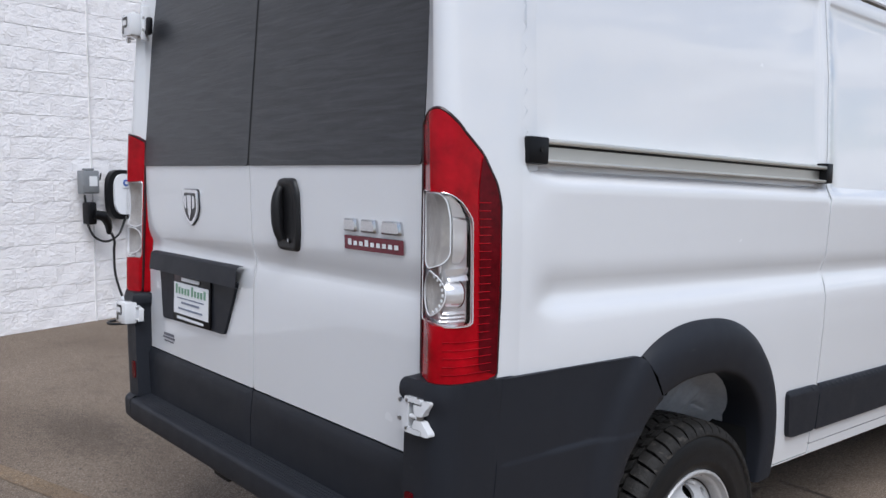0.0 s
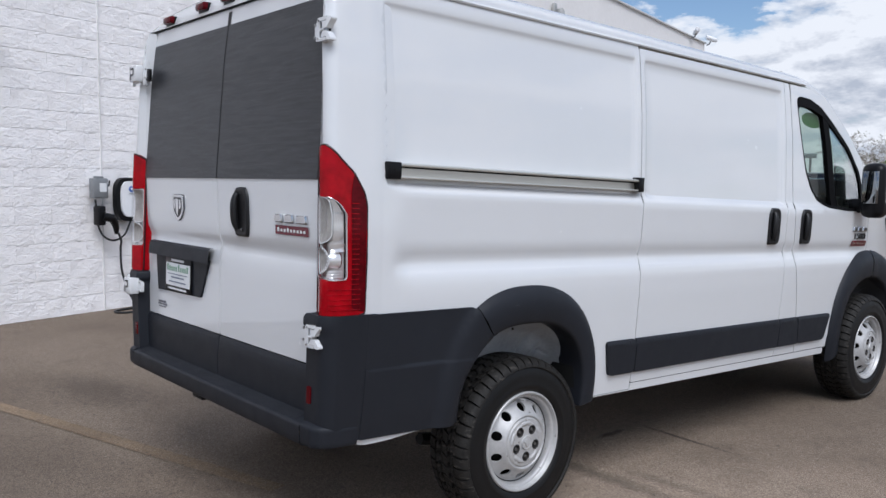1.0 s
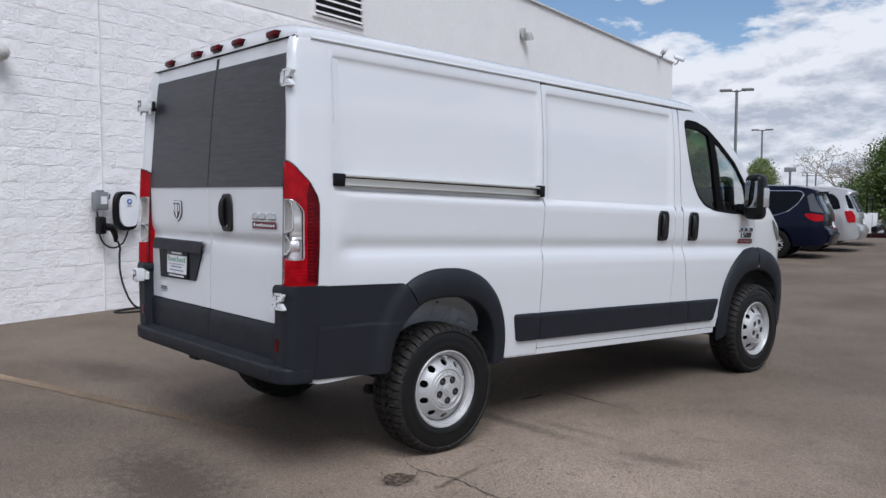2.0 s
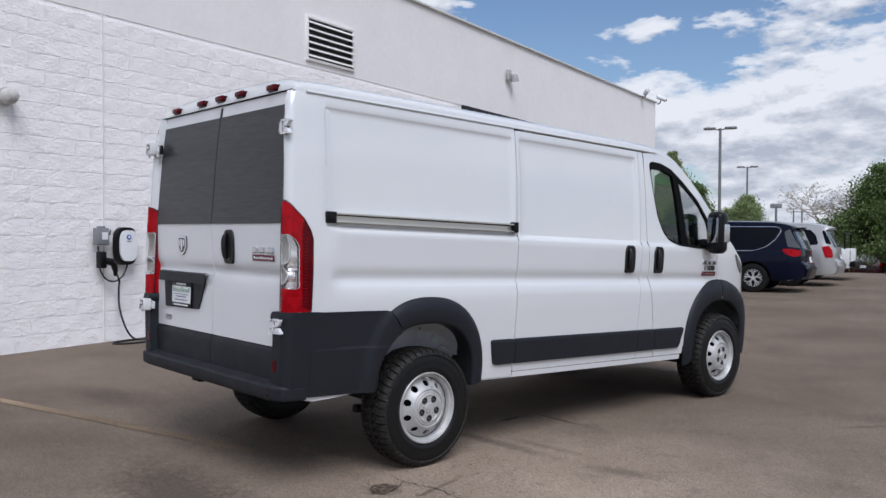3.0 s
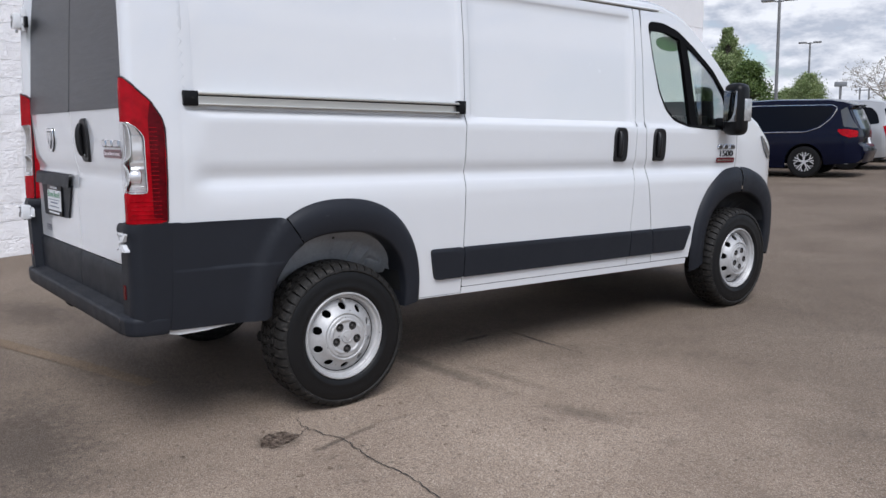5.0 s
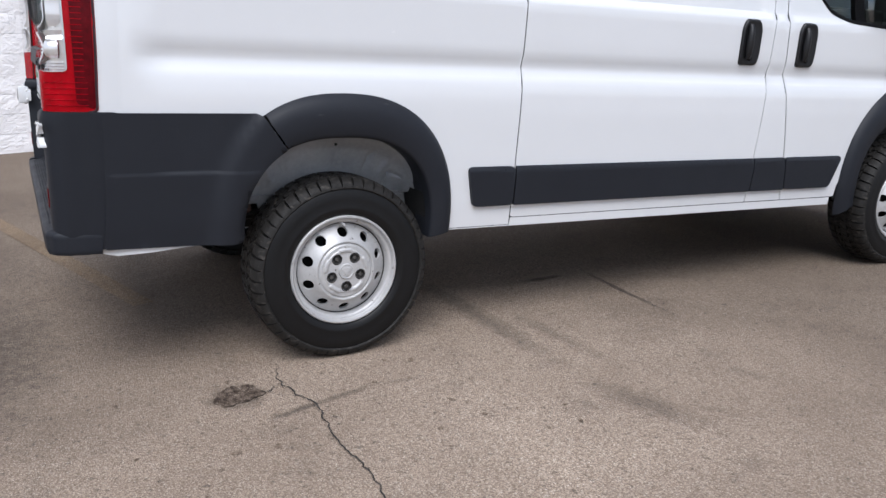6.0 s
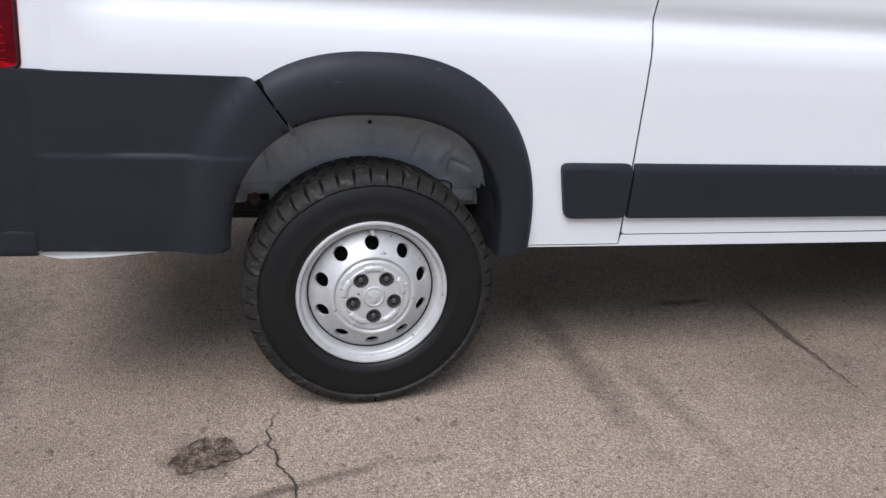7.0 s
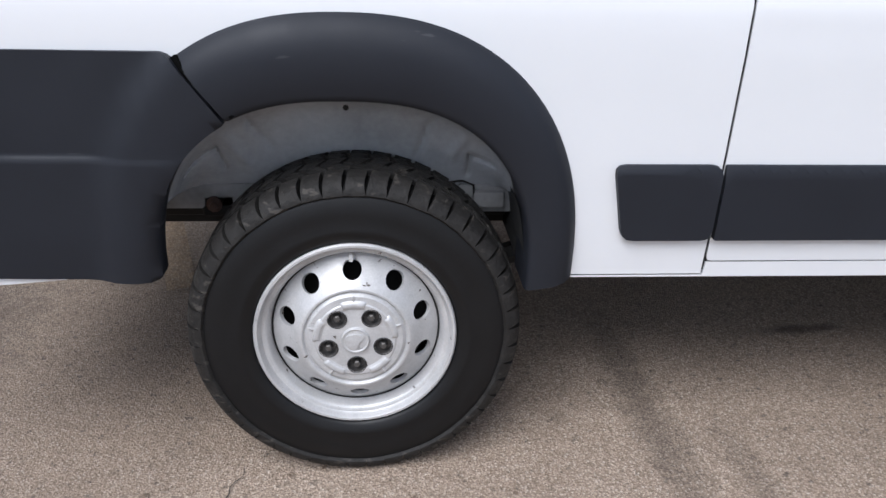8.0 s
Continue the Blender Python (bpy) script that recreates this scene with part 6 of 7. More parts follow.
car_tyre = lathe([(0.225, -0.10), (0.30, -0.11), (0.345, -0.10), (0.36, -0.06), (0.36, 0.06), (0.345, 0.10), (0.30, 0.11), (0.225, 0.10)], 36, True)
car_rim = lathe([(0.232, 0.098), (0.222, 0.10), (0.212, 0.085), (0.200, 0.02), (0.0, 0.01)], 36)
spoke = Geo()
for k in range(5):
    for hub_a, hub_r, rim_a in ((-5, 0.04, -9), (5, 0.04, 9), (-14, 0.13, -30), (14, 0.13, 30)):
        a, b = radians(90 + 72 * k + rim_a), radians(90 + 72 * k + hub_a * (0.5 if abs(hub_a) > 10 else 1.0))
        vs_ = []
        for r, an, w in ((hub_r, b, 0.010), (0.218, a, 0.009)):
            c, s_ = math.cos(an), math.sin(an)
            for sgn in (-1, 1):
                for x in (0.060, 0.094):
                    vs_.append((x, r * c - sgn * w * s_, r * s_ + sgn * w * c))
        spoke.add(vs_, [(1, 3, 7, 5), (0, 1, 5, 4), (2, 6, 7, 3)])
spoke.join(lathe([(0.0, 0.094), (0.045, 0.09), (0.05, 0.06)], 16))


def car_wheels(car, ax_y, half, r=0.36):
    for y in ax_y:
        for sgn in (1, -1):
            w = empty("wheel", pose(sgn * half, y, r, 0, 0, 0 if sgn > 0 else 180))
            w.parent = car
            w.scale = (1, r / 0.36, r / 0.36)
            shared_part("car_tyre", car_tyre, RUBBER, w)
            shared_part("car_rim", car_rim, BLACK, w)
            shared_part("rim_face", spoke, ALLOY, w)


def vehicle(name, M, label, paint, spec):
    """A car from its side outline. Local frame: x to its right, y ahead from the rear bumper, z up."""
    car = empty(name, M, label, "car", "parked vehicles")
    hw, roof = spec["half"], spec["outline"]
    ax, wr = spec["axles"], spec.get("wheel", 0.36)

    def half_at(y, z):
        t = float(np.interp(z, [0.2, 0.45, 0.85, spec["belt"], spec["top"]], [0.93, 0.99, 1.0, 0.97, spec.get("tumble", 0.76)]))
        ends = 1 - 0.26 * max(0.0, 1 - max(y, 0.0) / 0.36) ** 2.4 - 0.16 * max(0, (y - spec["length"] + 0.9) / 0.9) ** 2
        return hw * t * ends

    low = [(spec["length"] - 0.15, 0.26), (ax[1] + wr + 0.07, 0.24)] + oval(ax[1], wr, wr + 0.06, wr + 0.06, 0, 180, 12) + [(ax[1] - wr - 0.07, 0.22), (ax[0] + wr + 0.07, 0.22)] + oval(ax[0], wr, wr + 0.06, wr + 0.06, 0, 180, 12) + [(ax[0] - wr - 0.07, 0.30), (0.08, 0.34)]
    outl = roof + low
    sidef = lambda y, z: (half_at(y, z), y, z)
    for mir in (False, True):
        g = panel(outl, sidef, step=0.12, us=[0.03, 0.08, 0.13, 0.18, 0.24, 0.30, 0.36, 0.42], back=(-0.05, 0, 0))
        part("body_side", g.flipped() if mir else g, paint, car)
        for wpts in spec["windows"]:
            g = panel(soft_corners(wpts, 0.06), lambda y, z: (half_at(y, z) + 0.004, y, z), step=0.12, back=None)
            part("side_window", g.flipped() if mir else g, CARGLASS, car)
        if spec.get("trim"):
            lp = soft_corners(spec["trim"], 0.06)
            g = tube([(half_at(y, z) + 0.008, y, z) for y, z in lp + [lp[0]]], 0.010, 5, False)
            part("chrome_trim", g.flipped() if mir else g, CHROME, car)
        lampo = spec["lamp"]
        g = panel(soft_corners(lampo, 0.03), lambda y, z: (half_at(y, z) + 0.012, y, z), step=0.06, back=(-0.03, 0, 0))
        wrap = panel(soft_corners(spec["wrap"], 0.03), lambda y, z: (half_at(y, z) + 0.006, y, z), step=0.06, back=None)
        part("glass_wrap", wrap.flipped() if mir else wrap, REARGLASS if paint is NAVY else CARGLASS, car)
        part("tail_lamp", g.flipped() if mir else g, RED_LENS, car)
    # roof, bonnet and rear between the sides
    prof = list(roof)

    def across(u, v):
        k = v * (len(prof) - 1)
        i = min(int(k), len(prof) - 2)
        y, z = (prof[i][q] + (prof[i + 1][q] - prof[i][q]) * (k - i) for q in (0, 1))
        s = 2 * u - 1
        bulge = (1 - s ** 4)
        nb = max(0.0, 1 - y / 0.7)
        return (s * half_at(y, z), y - 0.06 * bulge * nb, z + 0.035 * bulge * (1 - nb))
    part("body_shell", sheet(across, 16, 4 * (len(prof) - 1)), paint, car, sharp=50)

    def rear_patch(name_, z0, z1, frac, mat, off, parent=None):
        ys = lambda z: float(np.interp(z, [q[1] for q in spec["rear"]], [q[0] for q in spec["rear"]]))

        def fn(u, v):
            z = z0 + (z1 - z0) * v
            y, s = ys(z), (2 * u - 1) * frac
            nb = max(0.0, 1 - y / 0.7)
            return (s * half_at(y, z), y - 0.06 * (1 - s ** 4) * nb - off, z)
        return part(name_, sheet(fn, 10, 6), mat, car)
    top_y = spec["rear"][-1][0]
    part("roof_spoiler", sheet(lambda u, v: ((2 * u - 1) * hw * 0.70, top_y - 0.10 + 0.42 * v - 0.03 * (1 - (2 * u - 1) ** 2), spec["rear"][-1][1] + 0.055 + 0.095 * v - 0.03 * abs(2 * u - 1) ** 3), 10, 4), CARGLASS if paint is NAVY else paint, car)
    gz = spec["rear_glass"]
    rear_patch("rear_window", gz[0], gz[1], 0.86, REARGLASS, 0.012)
    rear_patch("rear_bumper", 0.34, 0.60, 1.0, spec.get("bumper", paint), 0.03)
    rear_patch("plate_panel", 0.74, 0.88, 0.20, PAPER, 0.02)
    part("cabin_dark", box(0, spec["length"] * 0.45, 0.75, hw * 1.5, spec["length"] * 0.7, 0.7), DARK, car)
    car_wheels(car, ax, hw - 0.12, wr)
    return car


CAR_F = Vector((-0.9605, -0.2783, 0))
CAR_R = Vector((-0.2783, 0.9605, 0))


def bay(px, py, dz=0.0, flip=1):
    f, r = CAR_F * flip, CAR_R * flip
    return Matrix(((r.x, f.x, 0, px), (r.y, f.y, 0, py), (0, 0, 1, dz), (0, 0, 0, 1)))


MINIVAN = dict(half=1.0, length=5.15, belt=1.02, top=1.72, axles=(1.12, 4.20), wrap=[(0.06, 1.10), (0.33, 1.14), (0.43, 1.50), (0.30, 1.57), (0.20, 1.34)], outline=[(0.06, 0.34), (-0.03, 0.42), (-0.07, 0.58), (-0.04, 0.69), (0.04, 0.76), (0.03, 0.92), (0.05, 1.06), (0.13, 1.24), (0.25, 1.52), (0.16, 1.60), (0.40, 1.68), (0.7, 1.725), (1.8, 1.745), (2.7, 1.72), (3.15, 1.62), (3.95, 1.16), (4.75, 0.98), (5.08, 0.78), (5.15, 0.5)],
               rear=[(0.0, 0.36), (-0.07, 0.58), (0.03, 0.80), (0.05, 1.06), (0.13, 1.24), (0.25, 1.52)], rear_glass=(1.08, 1.50),
               windows=[[(0.56, 1.52), (0.66, 1.34), (0.86, 1.16), (1.15, 1.07), (3.40, 1.05), (3.02, 1.50), (2.6, 1.60), (0.64, 1.585)]], trim=[(0.49, 1.54), (0.60, 1.33), (0.82, 1.13), (1.12, 1.03), (3.46, 1.01), (3.05, 1.53), (2.6, 1.635), (0.58, 1.62)],
               lamp=[(0.05, 0.92), (0.20, 0.90), (0.36, 0.96), (0.45, 1.05), (0.43, 1.09), (0.22, 1.08), (0.06, 1.05)])
OLDVAN = dict(MINIVAN, half=0.99, wrap=[(0.09, 1.16), (0.22, 1.18), (0.33, 1.52), (0.27, 1.54), (0.16, 1.34)], windows=[[(0.40, 1.16), (1.30, 1.06), (1.30, 1.56), (0.62, 1.56), (0.48, 1.42)], [(1.40, 1.06), (3.40, 1.06), (3.02, 1.48), (2.6, 1.58), (1.40, 1.57)]], trim=None, lamp=[(0.05, 0.80), (0.22, 0.80), (0.32, 1.10), (0.14, 1.12), (0.06, 0.98)])
SUV = dict(MINIVAN, wrap=[(0.12, 1.08), (0.28, 1.10), (0.46, 1.42), (0.36, 1.46)], half=0.94, length=4.7, axles=(0.95, 3.65), belt=1.0, top=1.62, wheel=0.35, tumble=0.74, windows=[[(0.65, 1.08), (3.10, 1.03), (2.65, 1.45), (0.85, 1.48)]], trim=None,
           outline=[(0.03, 0.36), (0.0, 0.62), (0.03, 0.85), (0.12, 1.05), (0.35, 1.50), (0.55, 1.60), (1.6, 1.65), (2.5, 1.60), (2.9, 1.48), (3.5, 1.08), (4.4, 0.95), (4.65, 0.75), (4.7, 0.5)], rear=[(0.03, 0.36), (0.0, 0.62), (0.03, 0.85), (0.12, 1.05), (0.35, 1.50)], rear_glass=(1.06, 1.46), lamp=[(0.04, 0.84), (0.35, 0.90), (0.36, 1.02), (0.10, 1.02)])
vehicle("minivan", bay(-4.43, 18.15), "dark navy minivan with a chrome window outline, parked", NAVY, MINIVAN)
vehicle("minivan", bay(-4.98, 21.22), "silver minivan with upright red tail lamps, parked", SILVERCAR, OLDVAN)

# service truck
truck = empty("service_truck", bay(-5.90, 24.57), "white service truck with utility boxes, parked", "truck", "parked vehicles")
for sgn in (1, -1):
    part("utility_box", box(sgn * 0.78, 1.35, 0.68, 0.42, 2.6, 0.58, 0.02), WHITECAR, truck)
    for k in range(3):
        part("box_door", box(sgn * 0.995, 0.55 + 0.8 * k, 0.69, 0.012, 0.72, 0.46, 0.004), WHITECAR, truck)
part("bed_floor", box(0, 1.35, 0.50, 1.9, 2.6, 0.10), STEEL, truck)
part("rear_bumper", box(0, -0.05, 0.52, 1.9, 0.16, 0.16, 0.02), BLACK, truck)
cabp = soft_corners([(2.75, 0.45), (5.6, 0.45), (5.65, 1.00), (4.6, 1.08), (4.05, 1.60), (3.0, 1.63), (2.78, 1.52)], 0.08)
gcab = panel(cabp, lambda a, b: (0.93 - 0.14 * max(0, b - 1.1), a, b), step=0.15, back=None)
part("truck_cab", Geo().join(gcab).join(gcab.flipped()).join(sheet(lambda u, v: (lambda p: ((2 * u - 1) * (0.93 - 0.14 * max(0, p[1] - 1.1)), p[0], p[1]))(cabp[min(len(cabp) - 1, int(v * (len(cabp) - 1) + 0.5))]), 6, len(cabp) - 1)), WHITECAR, truck)
part("cab_window", box(0, 2.74, 1.30, 1.4, 0.04, 0.36, 0.01), CARGLASS, truck)
part("ladder_rack", tube([(-0.8, 0.2, 0.95), (-0.8, 0.2, 1.45), (0.8, 0.2, 1.45), (0.8, 0.2, 0.95)], 0.025, 6), BLACK, truck)
part("ladder_rack", tube([(-0.8, 2.4, 0.95), (-0.8, 2.4, 1.45), (0.8, 2.4, 1.45), (0.8, 2.4, 0.95)], 0.025, 6), BLACK, truck)
car_wheels(truck, (1.2, 4.7), 0.82, 0.38)

FAR_DROP = -1.15
vehicle("suv", pose(-13.2, 43.8, FAR_DROP, 0, 0, 25), "dark red sport utility vehicle parked far off", MAROON, SUV)
vehicle("suv", pose(-10.6, 45.5, FAR_DROP, 0, 0, 25), "dark blue sport utility vehicle parked far off", NAVY, SUV)


# ---- lamp posts ----
POST = material("post_metal", (0.20, 0.20, 0.20), 0.5, 0.4, blotch=(3, 0.15))


def lamp_post(x, y, base, top, turn, label, heads=2):
    e = empty("lamp_post", pose(x, y, base, 0, 0, turn), label, "lamp post", "parking lot lamps")
    h = top - base
    part("concrete_base", tube([(0, 0, 0), (0, 0, 0.7)], 0.28, 16), GREY_BOX, e)
    part("pole", tube([(0, 0, 0.7), (0, 0, h)], [0.10, 0.075], 10), POST, e)
    for sgn in ((1, -1) if heads == 2 else (1,)):
        a = part("arm", tube([(0, 0, h - 0.10), (sgn * 0.30, 0, h - 0.04)], 0.04, 8), POST, e)
        part("lamp_head", box(sgn * 0.58, 0, h + 0.0, 0.66, 0.36, 0.13, 0.04), POST, e)
        part("lens", box(sgn * 0.58, 0, h - 0.066, 0.5, 0.26, 0.02), lamp_lens, e)
    return e


lamp_post(-20.0, 40.95, FAR_DROP, 7.40, 25, "grey parking-lot lamp post with two heads")
lamp_post(-32.9, 68.1, FAR_DROP, 7.38, 25, "grey parking-lot lamp post with two heads")
sg = empty("far_sign", pose(-44.1, 96.1, FAR_DROP, 0, 0, 25), "plain pole sign far beyond the lot", "sign")
part("pole", tube([(0, 0, 0), (0, 0, 5.6)], 0.14, 8), POST, sg)
part("sign_board", box(0, 0, 5.85, 1.35, 0.4, 0.55, 0.04), GREY_BOX, sg)
for x, y in ((-59.5, 133.1), (-58.3, 133.6)):
    up_ = empty("utility_pole", pose(x, y, FAR_DROP), "thin wooden utility pole in the distance", "pole", "utility poles")
    part("pole", tube([(0, 0, 0), (0, 0, 6.4)], [0.16, 0.12], 8), POST, up_)
    part("cross_arm", box(0, 0, 6.0, 1.6, 0.12, 0.12), POST, up_)

# ---- trees ----
BARK = material("bark", (0.10, 0.08, 0.065), 0.9, blotch=(6, 0.3), bump=(40, 0.01))


def leaf_material(name, dark, light):
    m = bpy.data.materials.new(name)
    m.use_nodes = True
    n = Nodes(m.node_tree)
    geo = n.add("ShaderNodeNewGeometry")
    col = n.ramp(geo.outputs["Random Per Island"], [(0.0, dark), (0.6, tuple((a + b) / 2 for a, b in zip(dark, light))), (1.0, light)])
    d = n.add("ShaderNodeBsdfDiffuse", {"Color": col})
    t = n.add("ShaderNodeBsdfTranslucent", {"Color": col})
    g = n.add("ShaderNodeBsdfGlossy", {"Color": (0.5, 0.5, 0.5, 1), "Roughness": 0.45})
    a = n.add("ShaderNodeMixShader", {0: 0.3, 1: d.outputs[0], 2: t.outputs[0]})
    b = n.add("ShaderNodeMixShader", {0: 0.06, 1: a.outputs[0], 2: g.outputs[0]})
    n.add("ShaderNodeOutputMaterial", {"Surface": b.outputs[0]})
    return m


LEAF_DARK = leaf_material("dark_leaves", (0.050, 0.088, 0.022), (0.18, 0.25, 0.07))
BLOSSOM = leaf_material("pale_buds", (0.22, 0.21, 0.15), (0.45, 0.42, 0.34))
LEAF_LIGHT = leaf_material("spring_leaves", (0.12, 0.18, 0.055), (0.42, 0.48, 0.23))


def tree(x, y, base, height, width, seed, leaves, shape, label, count=3600, leaf=0.17, bare=0.14):
    """shape(t): the crown's half-width, 0 to 1, at height t of the crown."""
    rg = random.Random(seed)
    e = empty("tree", pose(x, y, base), label, "tree", "trees beyond the lot")
    trunk_top = height * 0.86
    g = tube([(0, 0, 0), (0.03, 0.02, height * 0.3), (-0.04, 0.03, height * 0.6), (0, 0, trunk_top)], [width * 0.045, width * 0.035, width * 0.02, 0.02], 8)
    part("trunk", g, BARK, e)
    limbs, tips = Geo(), []
    for k in range(170):
        t = rg.uniform(bare, 0.97)
        z0 = height * t
        a = rg.uniform(0, 2 * math.pi)
        tt = (t - bare) / (1 - bare)
        reach = width / 2 * max(0.05, shape(tt)) * rg.uniform(0.55, 1.08)
        rise_ = reach * rg.uniform(0.15, 0.6)
        p0 = Vector((0, 0, min(z0 * 0.92, trunk_top)))
        p2 = Vector((reach * math.cos(a), reach * math.sin(a), z0 + rise_ * 0.5))
        p1 = (p0 + p2) / 2 + Vector((0, 0, reach * 0.12))
        limbs.join(tube([p0, p1, p2], [0.05 * width / 5, 0.03 * width / 5, 0.008], 5))
        tips.append((p1, p2, reach))
    part("limb_work", limbs, BARK, e)
    vs_, fs_ = [], []
    for k in range(int(count * 4.2)):
        p1, p2, reach = tips[rg.randrange(len(tips))]
        c = p1.lerp(p2, rg.uniform(0.25, 1.05))
        sp = min(0.033 * width + 0.05, 0.20 * reach + 0.06)
        c = c + Vector((rg.gauss(0, sp), rg.gauss(0, sp), rg.gauss(0, sp * 0.8)))
        n1 = Vector((rg.gauss(0, 1), rg.gauss(0, 1), rg.gauss(0, 1))).normalized()
        n2 = n1.cross(Vector((rg.gauss(0, 1), rg.gauss(0, 1), rg.gauss(0, 1)))).normalized()
        s = leaf * 1.02 * rg.uniform(0.6, 1.4)
        i = len(vs_)
        vs_ += [c - n1 * s * 0.5, c + n2 * s * 0.32, c + n1 * s * 0.5, c - n2 * s * 0.32]
        fs_.append((i, i + 1, i + 2, i + 3))
    gl = Geo()
    gl.add(vs_, fs_)
    part("crown", gl, leaves, e, flat=True)
    return e


spire = lambda t: (1 - t) ** 1.08 * min(1, 0.62 + 2.0 * t)
cone = lambda t: (1 - t) ** 0.75 * min(1, 0.55 + 2.2 * t)
egg = lambda t: (1 - t) ** 0.6 * min(1, 0.6 + 1.7 * t)
dome = lambda t: math.sqrt(max(0.0, 1 - (2 * t - 0.85) ** 2 / 1.35))
tree(-28.9, 49.9, FAR_DROP, 8.55, 7.8, 11, LEAF_LIGHT, spire, "tall conical tree in spring leaf", 9000, 0.13, 0.04)
tree(-25.5, 47.2, FAR_DROP, 6.0, 5.2, 12, LEAF_DARK, egg, "dark rounded tree in full leaf", 8500, 0.12, 0.03)
tree(-34.5, 56.0, FAR_DROP, 6.8, 5.4, 17, LEAF_LIGHT, egg, "rounded tree in light spring leaf", 7000, 0.13, 0.08)
tree(-32.0, 66.3, FAR_DROP, 6.0, 5.4, 13, LEAF_LIGHT, egg, "small rounded tree in light spring leaf", 6500, 0.12, 0.06)
tree(-37.5, 74.0, FAR_DROP, 5.0, 4.2, 18, LEAF_LIGHT, dome, "small pale green tree beyond the lot", 5000, 0.12, 0.06)
tree(-13.1, 46.4, FAR_DROP, 6.5, 8.8, 14, LEAF_DARK, cone, "broad dark green tree in full leaf", 13000, 0.12, 0.03)
tree(-9.6, 47.6, FAR_DROP, 7.2, 6.4, 15, LEAF_DARK, cone, "broad dark green tree in full leaf", 13000, 0.12, 0.03)
tree(-4.6, 48.5, FAR_DROP, 7.0, 6.2, 16, LEAF_DARK, dome, "broad dark green tree in full leaf", 10000, 0.12, 0.03)


def bare_tree(x, y, base, height, seed, label):
    rg = random.Random(seed)
    e = empty("tree", pose(x, y, base), label, "tree", "trees beyond the lot")
    g = Geo()
    buds = []

    def grow(p, d, length, r, depth):
        q = p + d * length
        mid = (p + q) / 2 + Vector((rg.gauss(0, 1), rg.gauss(0, 1), 0.3)) * length * 0.06
        g.join(tube([p, mid, q], [max(r, 0.013), max(r * 0.85, 0.012), max(r * 0.65, 0.011)], 5 if depth < 3 else 3, False))
        if depth >= 5:
            buds.append(q)
        if depth < 7:
            for k in range((6, 3, 3)[depth] if depth < 3 else 2):
                nd = (d + Vector((rg.gauss(0, 0.62), rg.gauss(0, 0.62), rg.gauss(0.02, 0.3)))).normalized()
                grow(q, nd, length * rg.uniform(0.66, 0.86), r * 0.62, depth + 1)
    grow(Vector((0, 0, 0)), Vector((0, 0, 1)), height * 0.24, 0.16, 0)
    vs_, fs_ = [], []
    for q in buds:
        for _ in range(2):
            c = q + Vector((rg.gauss(0, 0.12), rg.gauss(0, 0.12), rg.gauss(0, 0.12)))
            n1 = Vector((rg.gauss(0, 1), rg.gauss(0, 1), rg.gauss(0, 1))).normalized()
            n2 = n1.cross(Vector((rg.gauss(0, 1), rg.gauss(0, 1), rg.gauss(0, 1)))).normalized()
            i = len(vs_)
            vs_ += [c - n1 * 0.05, c + n2 * 0.04, c + n1 * 0.05, c - n2 * 0.04]
            fs_.append((i, i + 1, i + 2, i + 3))
    bud_geo = Geo()
    bud_geo.add(vs_, fs_)
    part("blossom", bud_geo, BLOSSOM, e, flat=True)
    part("crown", g, material("pale_twigs", (0.34, 0.30, 0.26), 0.9, blotch=(3, 0.2)), e)
    return e


bare_tree(-26.2, 70.0, FAR_DROP, 8.4, 21, "pale bare tree with fine twigs")
bare_tree(-22.6, 78.0, FAR_DROP, 7.8, 22, "pale bare tree with fine twigs")

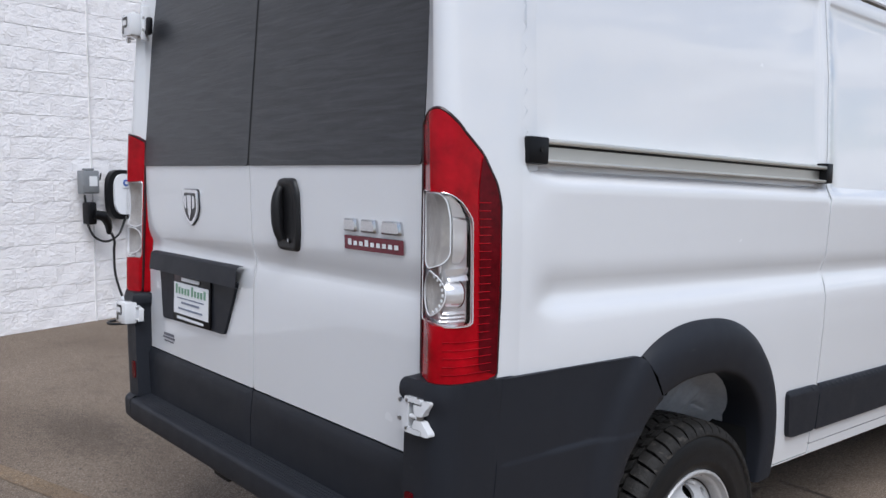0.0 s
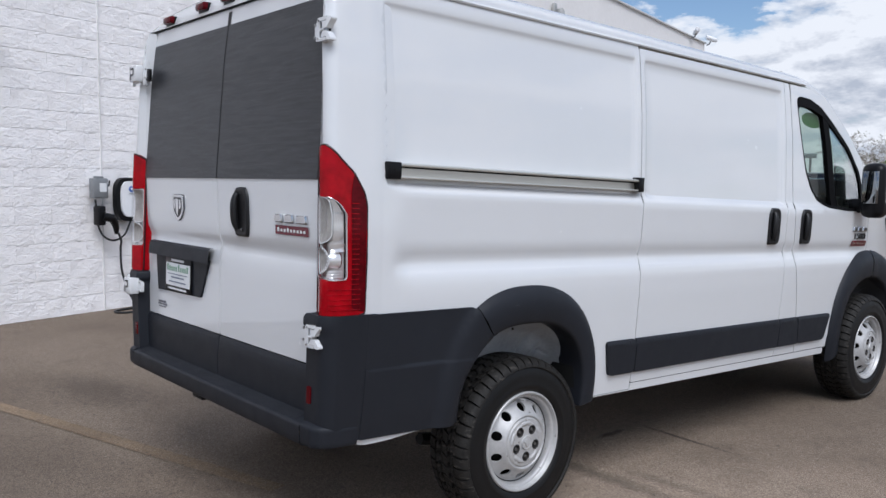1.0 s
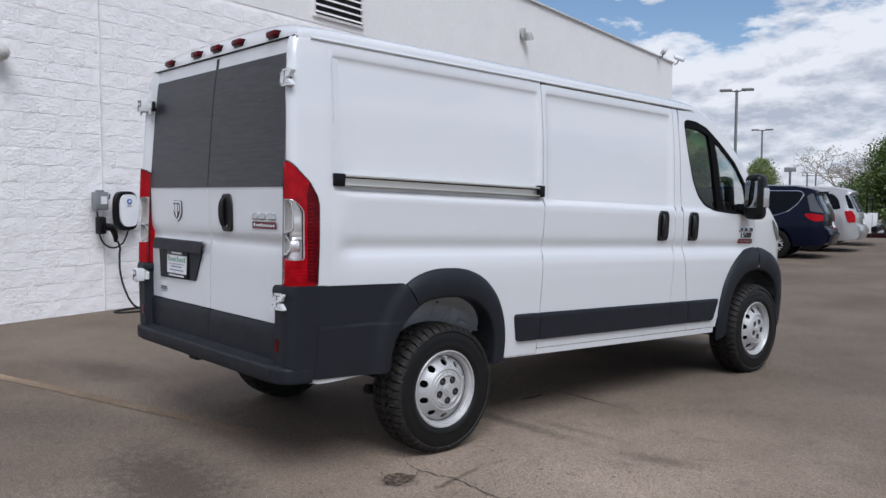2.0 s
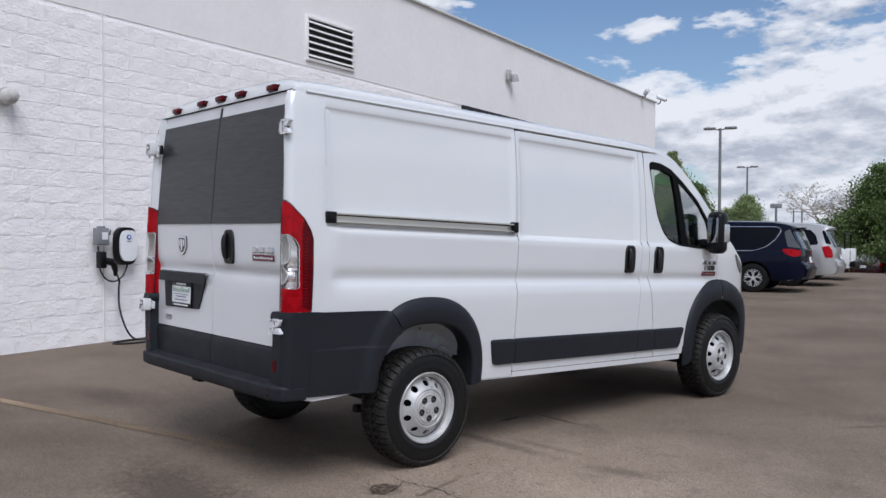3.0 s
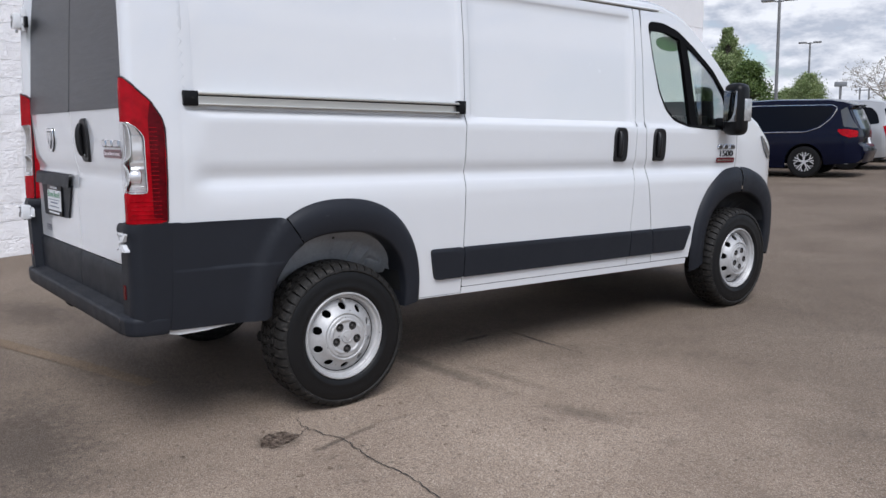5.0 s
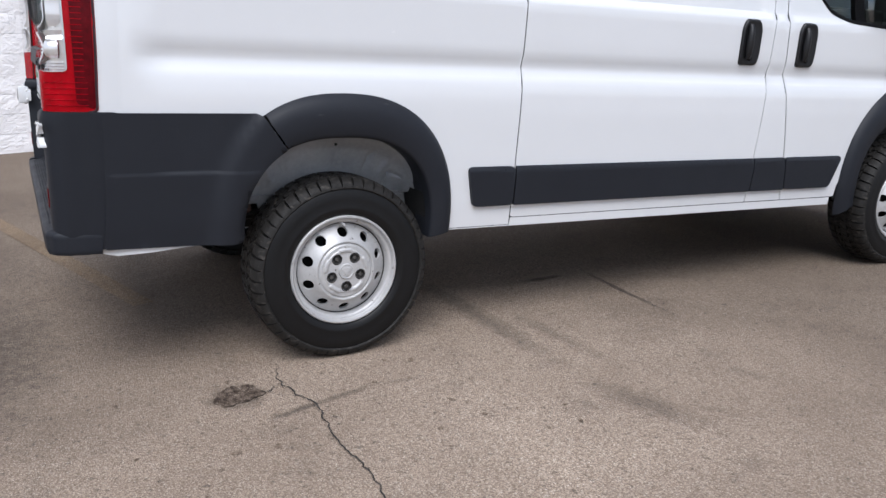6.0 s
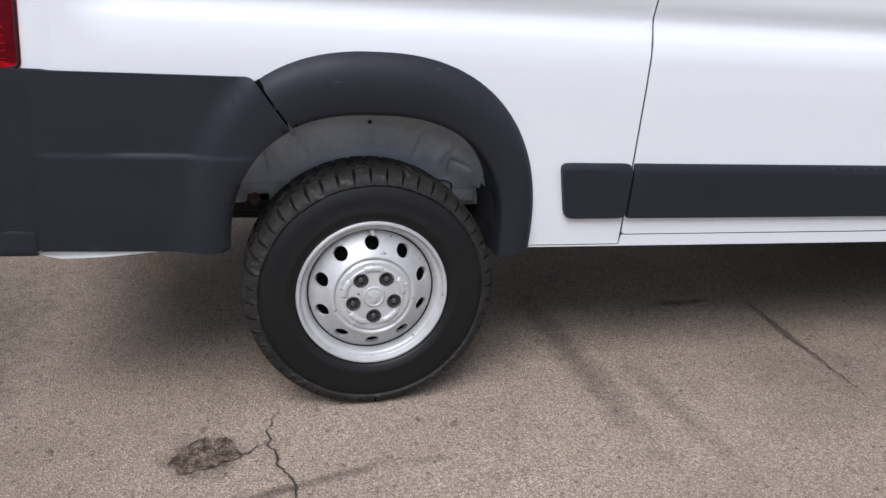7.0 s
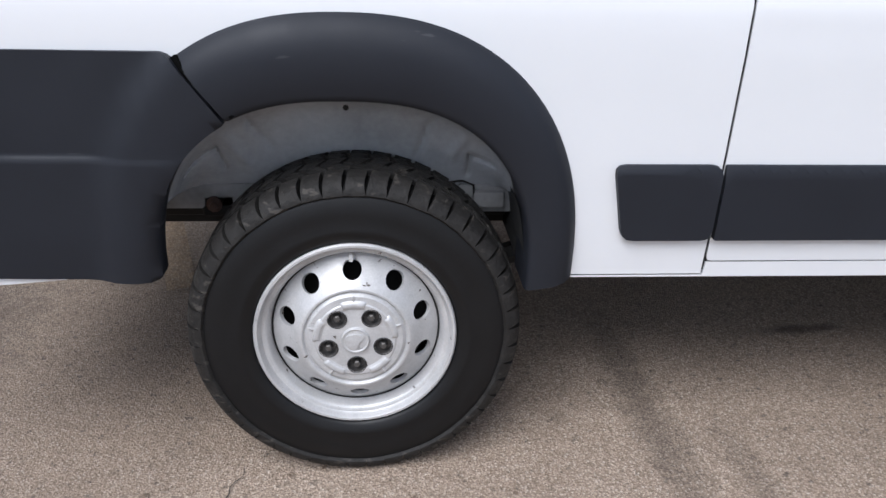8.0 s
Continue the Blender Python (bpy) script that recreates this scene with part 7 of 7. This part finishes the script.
# ---- split-face blocks of the lower wall ----
COURSE, BLOCK = 0.2032, 0.4064
NX, NZ = 5, 3
JOINT = material("joint_sealant", (0.66, 0.645, 0.64), 0.8, blotch=(6, 0.2))
block_meshes = []
rb = random.Random(9)
for k in range(12):
    def bump_at(i, j):
        if j in (0, NZ):
            return rb.uniform(0.0245, 0.031)
        if i in (0, NX):
            return rb.uniform(0.026, 0.034)
        return rb.uniform(0.023, 0.037)
    g = Geo()
    w, h = BLOCK - 0.0015, COURSE - 0.003
    vs_ = [((i / NX - 0.5) * w, -bump_at(i, j), (j / NZ - 0.5) * h) for j in range(NZ + 1) for i in range(NX + 1)]
    fs_ = [(j * (NX + 1) + i, j * (NX + 1) + i + 1, (j + 1) * (NX + 1) + i + 1, (j + 1) * (NX + 1) + i) for j in range(NZ) for i in range(NX)]
    rim = [i for i in range(NX + 1)] + [(j + 1) * (NX + 1) - 1 for j in range(1, NZ + 1)] + [NZ * (NX + 1) + i for i in range(NX - 1, -1, -1)] + [j * (NX + 1) for j in range(NZ - 1, 0, -1)]
    n0 = len(vs_)
    vs_ += [(vs_[i][0], 0.03, vs_[i][2]) for i in rim]
    fs_ += [(rim[(q + 1) % len(rim)], rim[q], n0 + q, n0 + (q + 1) % len(rim)) for q in range(len(rim))]
    g.add(vs_, fs_)
    block_meshes.append((g, mesh_of("block", g, WALL_ROUGH, 75)))
rest = Geo()
rows = int(ROUGH_TOP / COURSE)
for j in range(rows):
    off = (j % 2) * BLOCK / 2
    u = -4.6 + off
    while u < 9.2:
        k = rb.randrange(12)
        flip = -1 if rb.random() < 0.5 else 1
        M = Matrix.Translation((u, 0.04, COURSE * (j + 0.5))) @ Matrix.Rotation(math.pi if flip < 0 else 0, 4, "Y")
        if -1.75 < u < 4.0:
            ob = new("block", block_meshes[k][1])
            ob.parent = wall
            ob.matrix_local = M
        else:
            rest.join(block_meshes[k][0], M)
        u += BLOCK
me = mesh_of("blocks", rest, WALL_ROUGH, 75)
ob = new("blocks", me)
ob.parent = wall
tagged(ob, "white painted split-face blocks", kind="stuff")
part("control_joint", box(0.075, 0.020, ROUGH_TOP / 2, 0.008, 0.046, ROUGH_TOP), JOINT, wall, "thin vertical sealed joint")
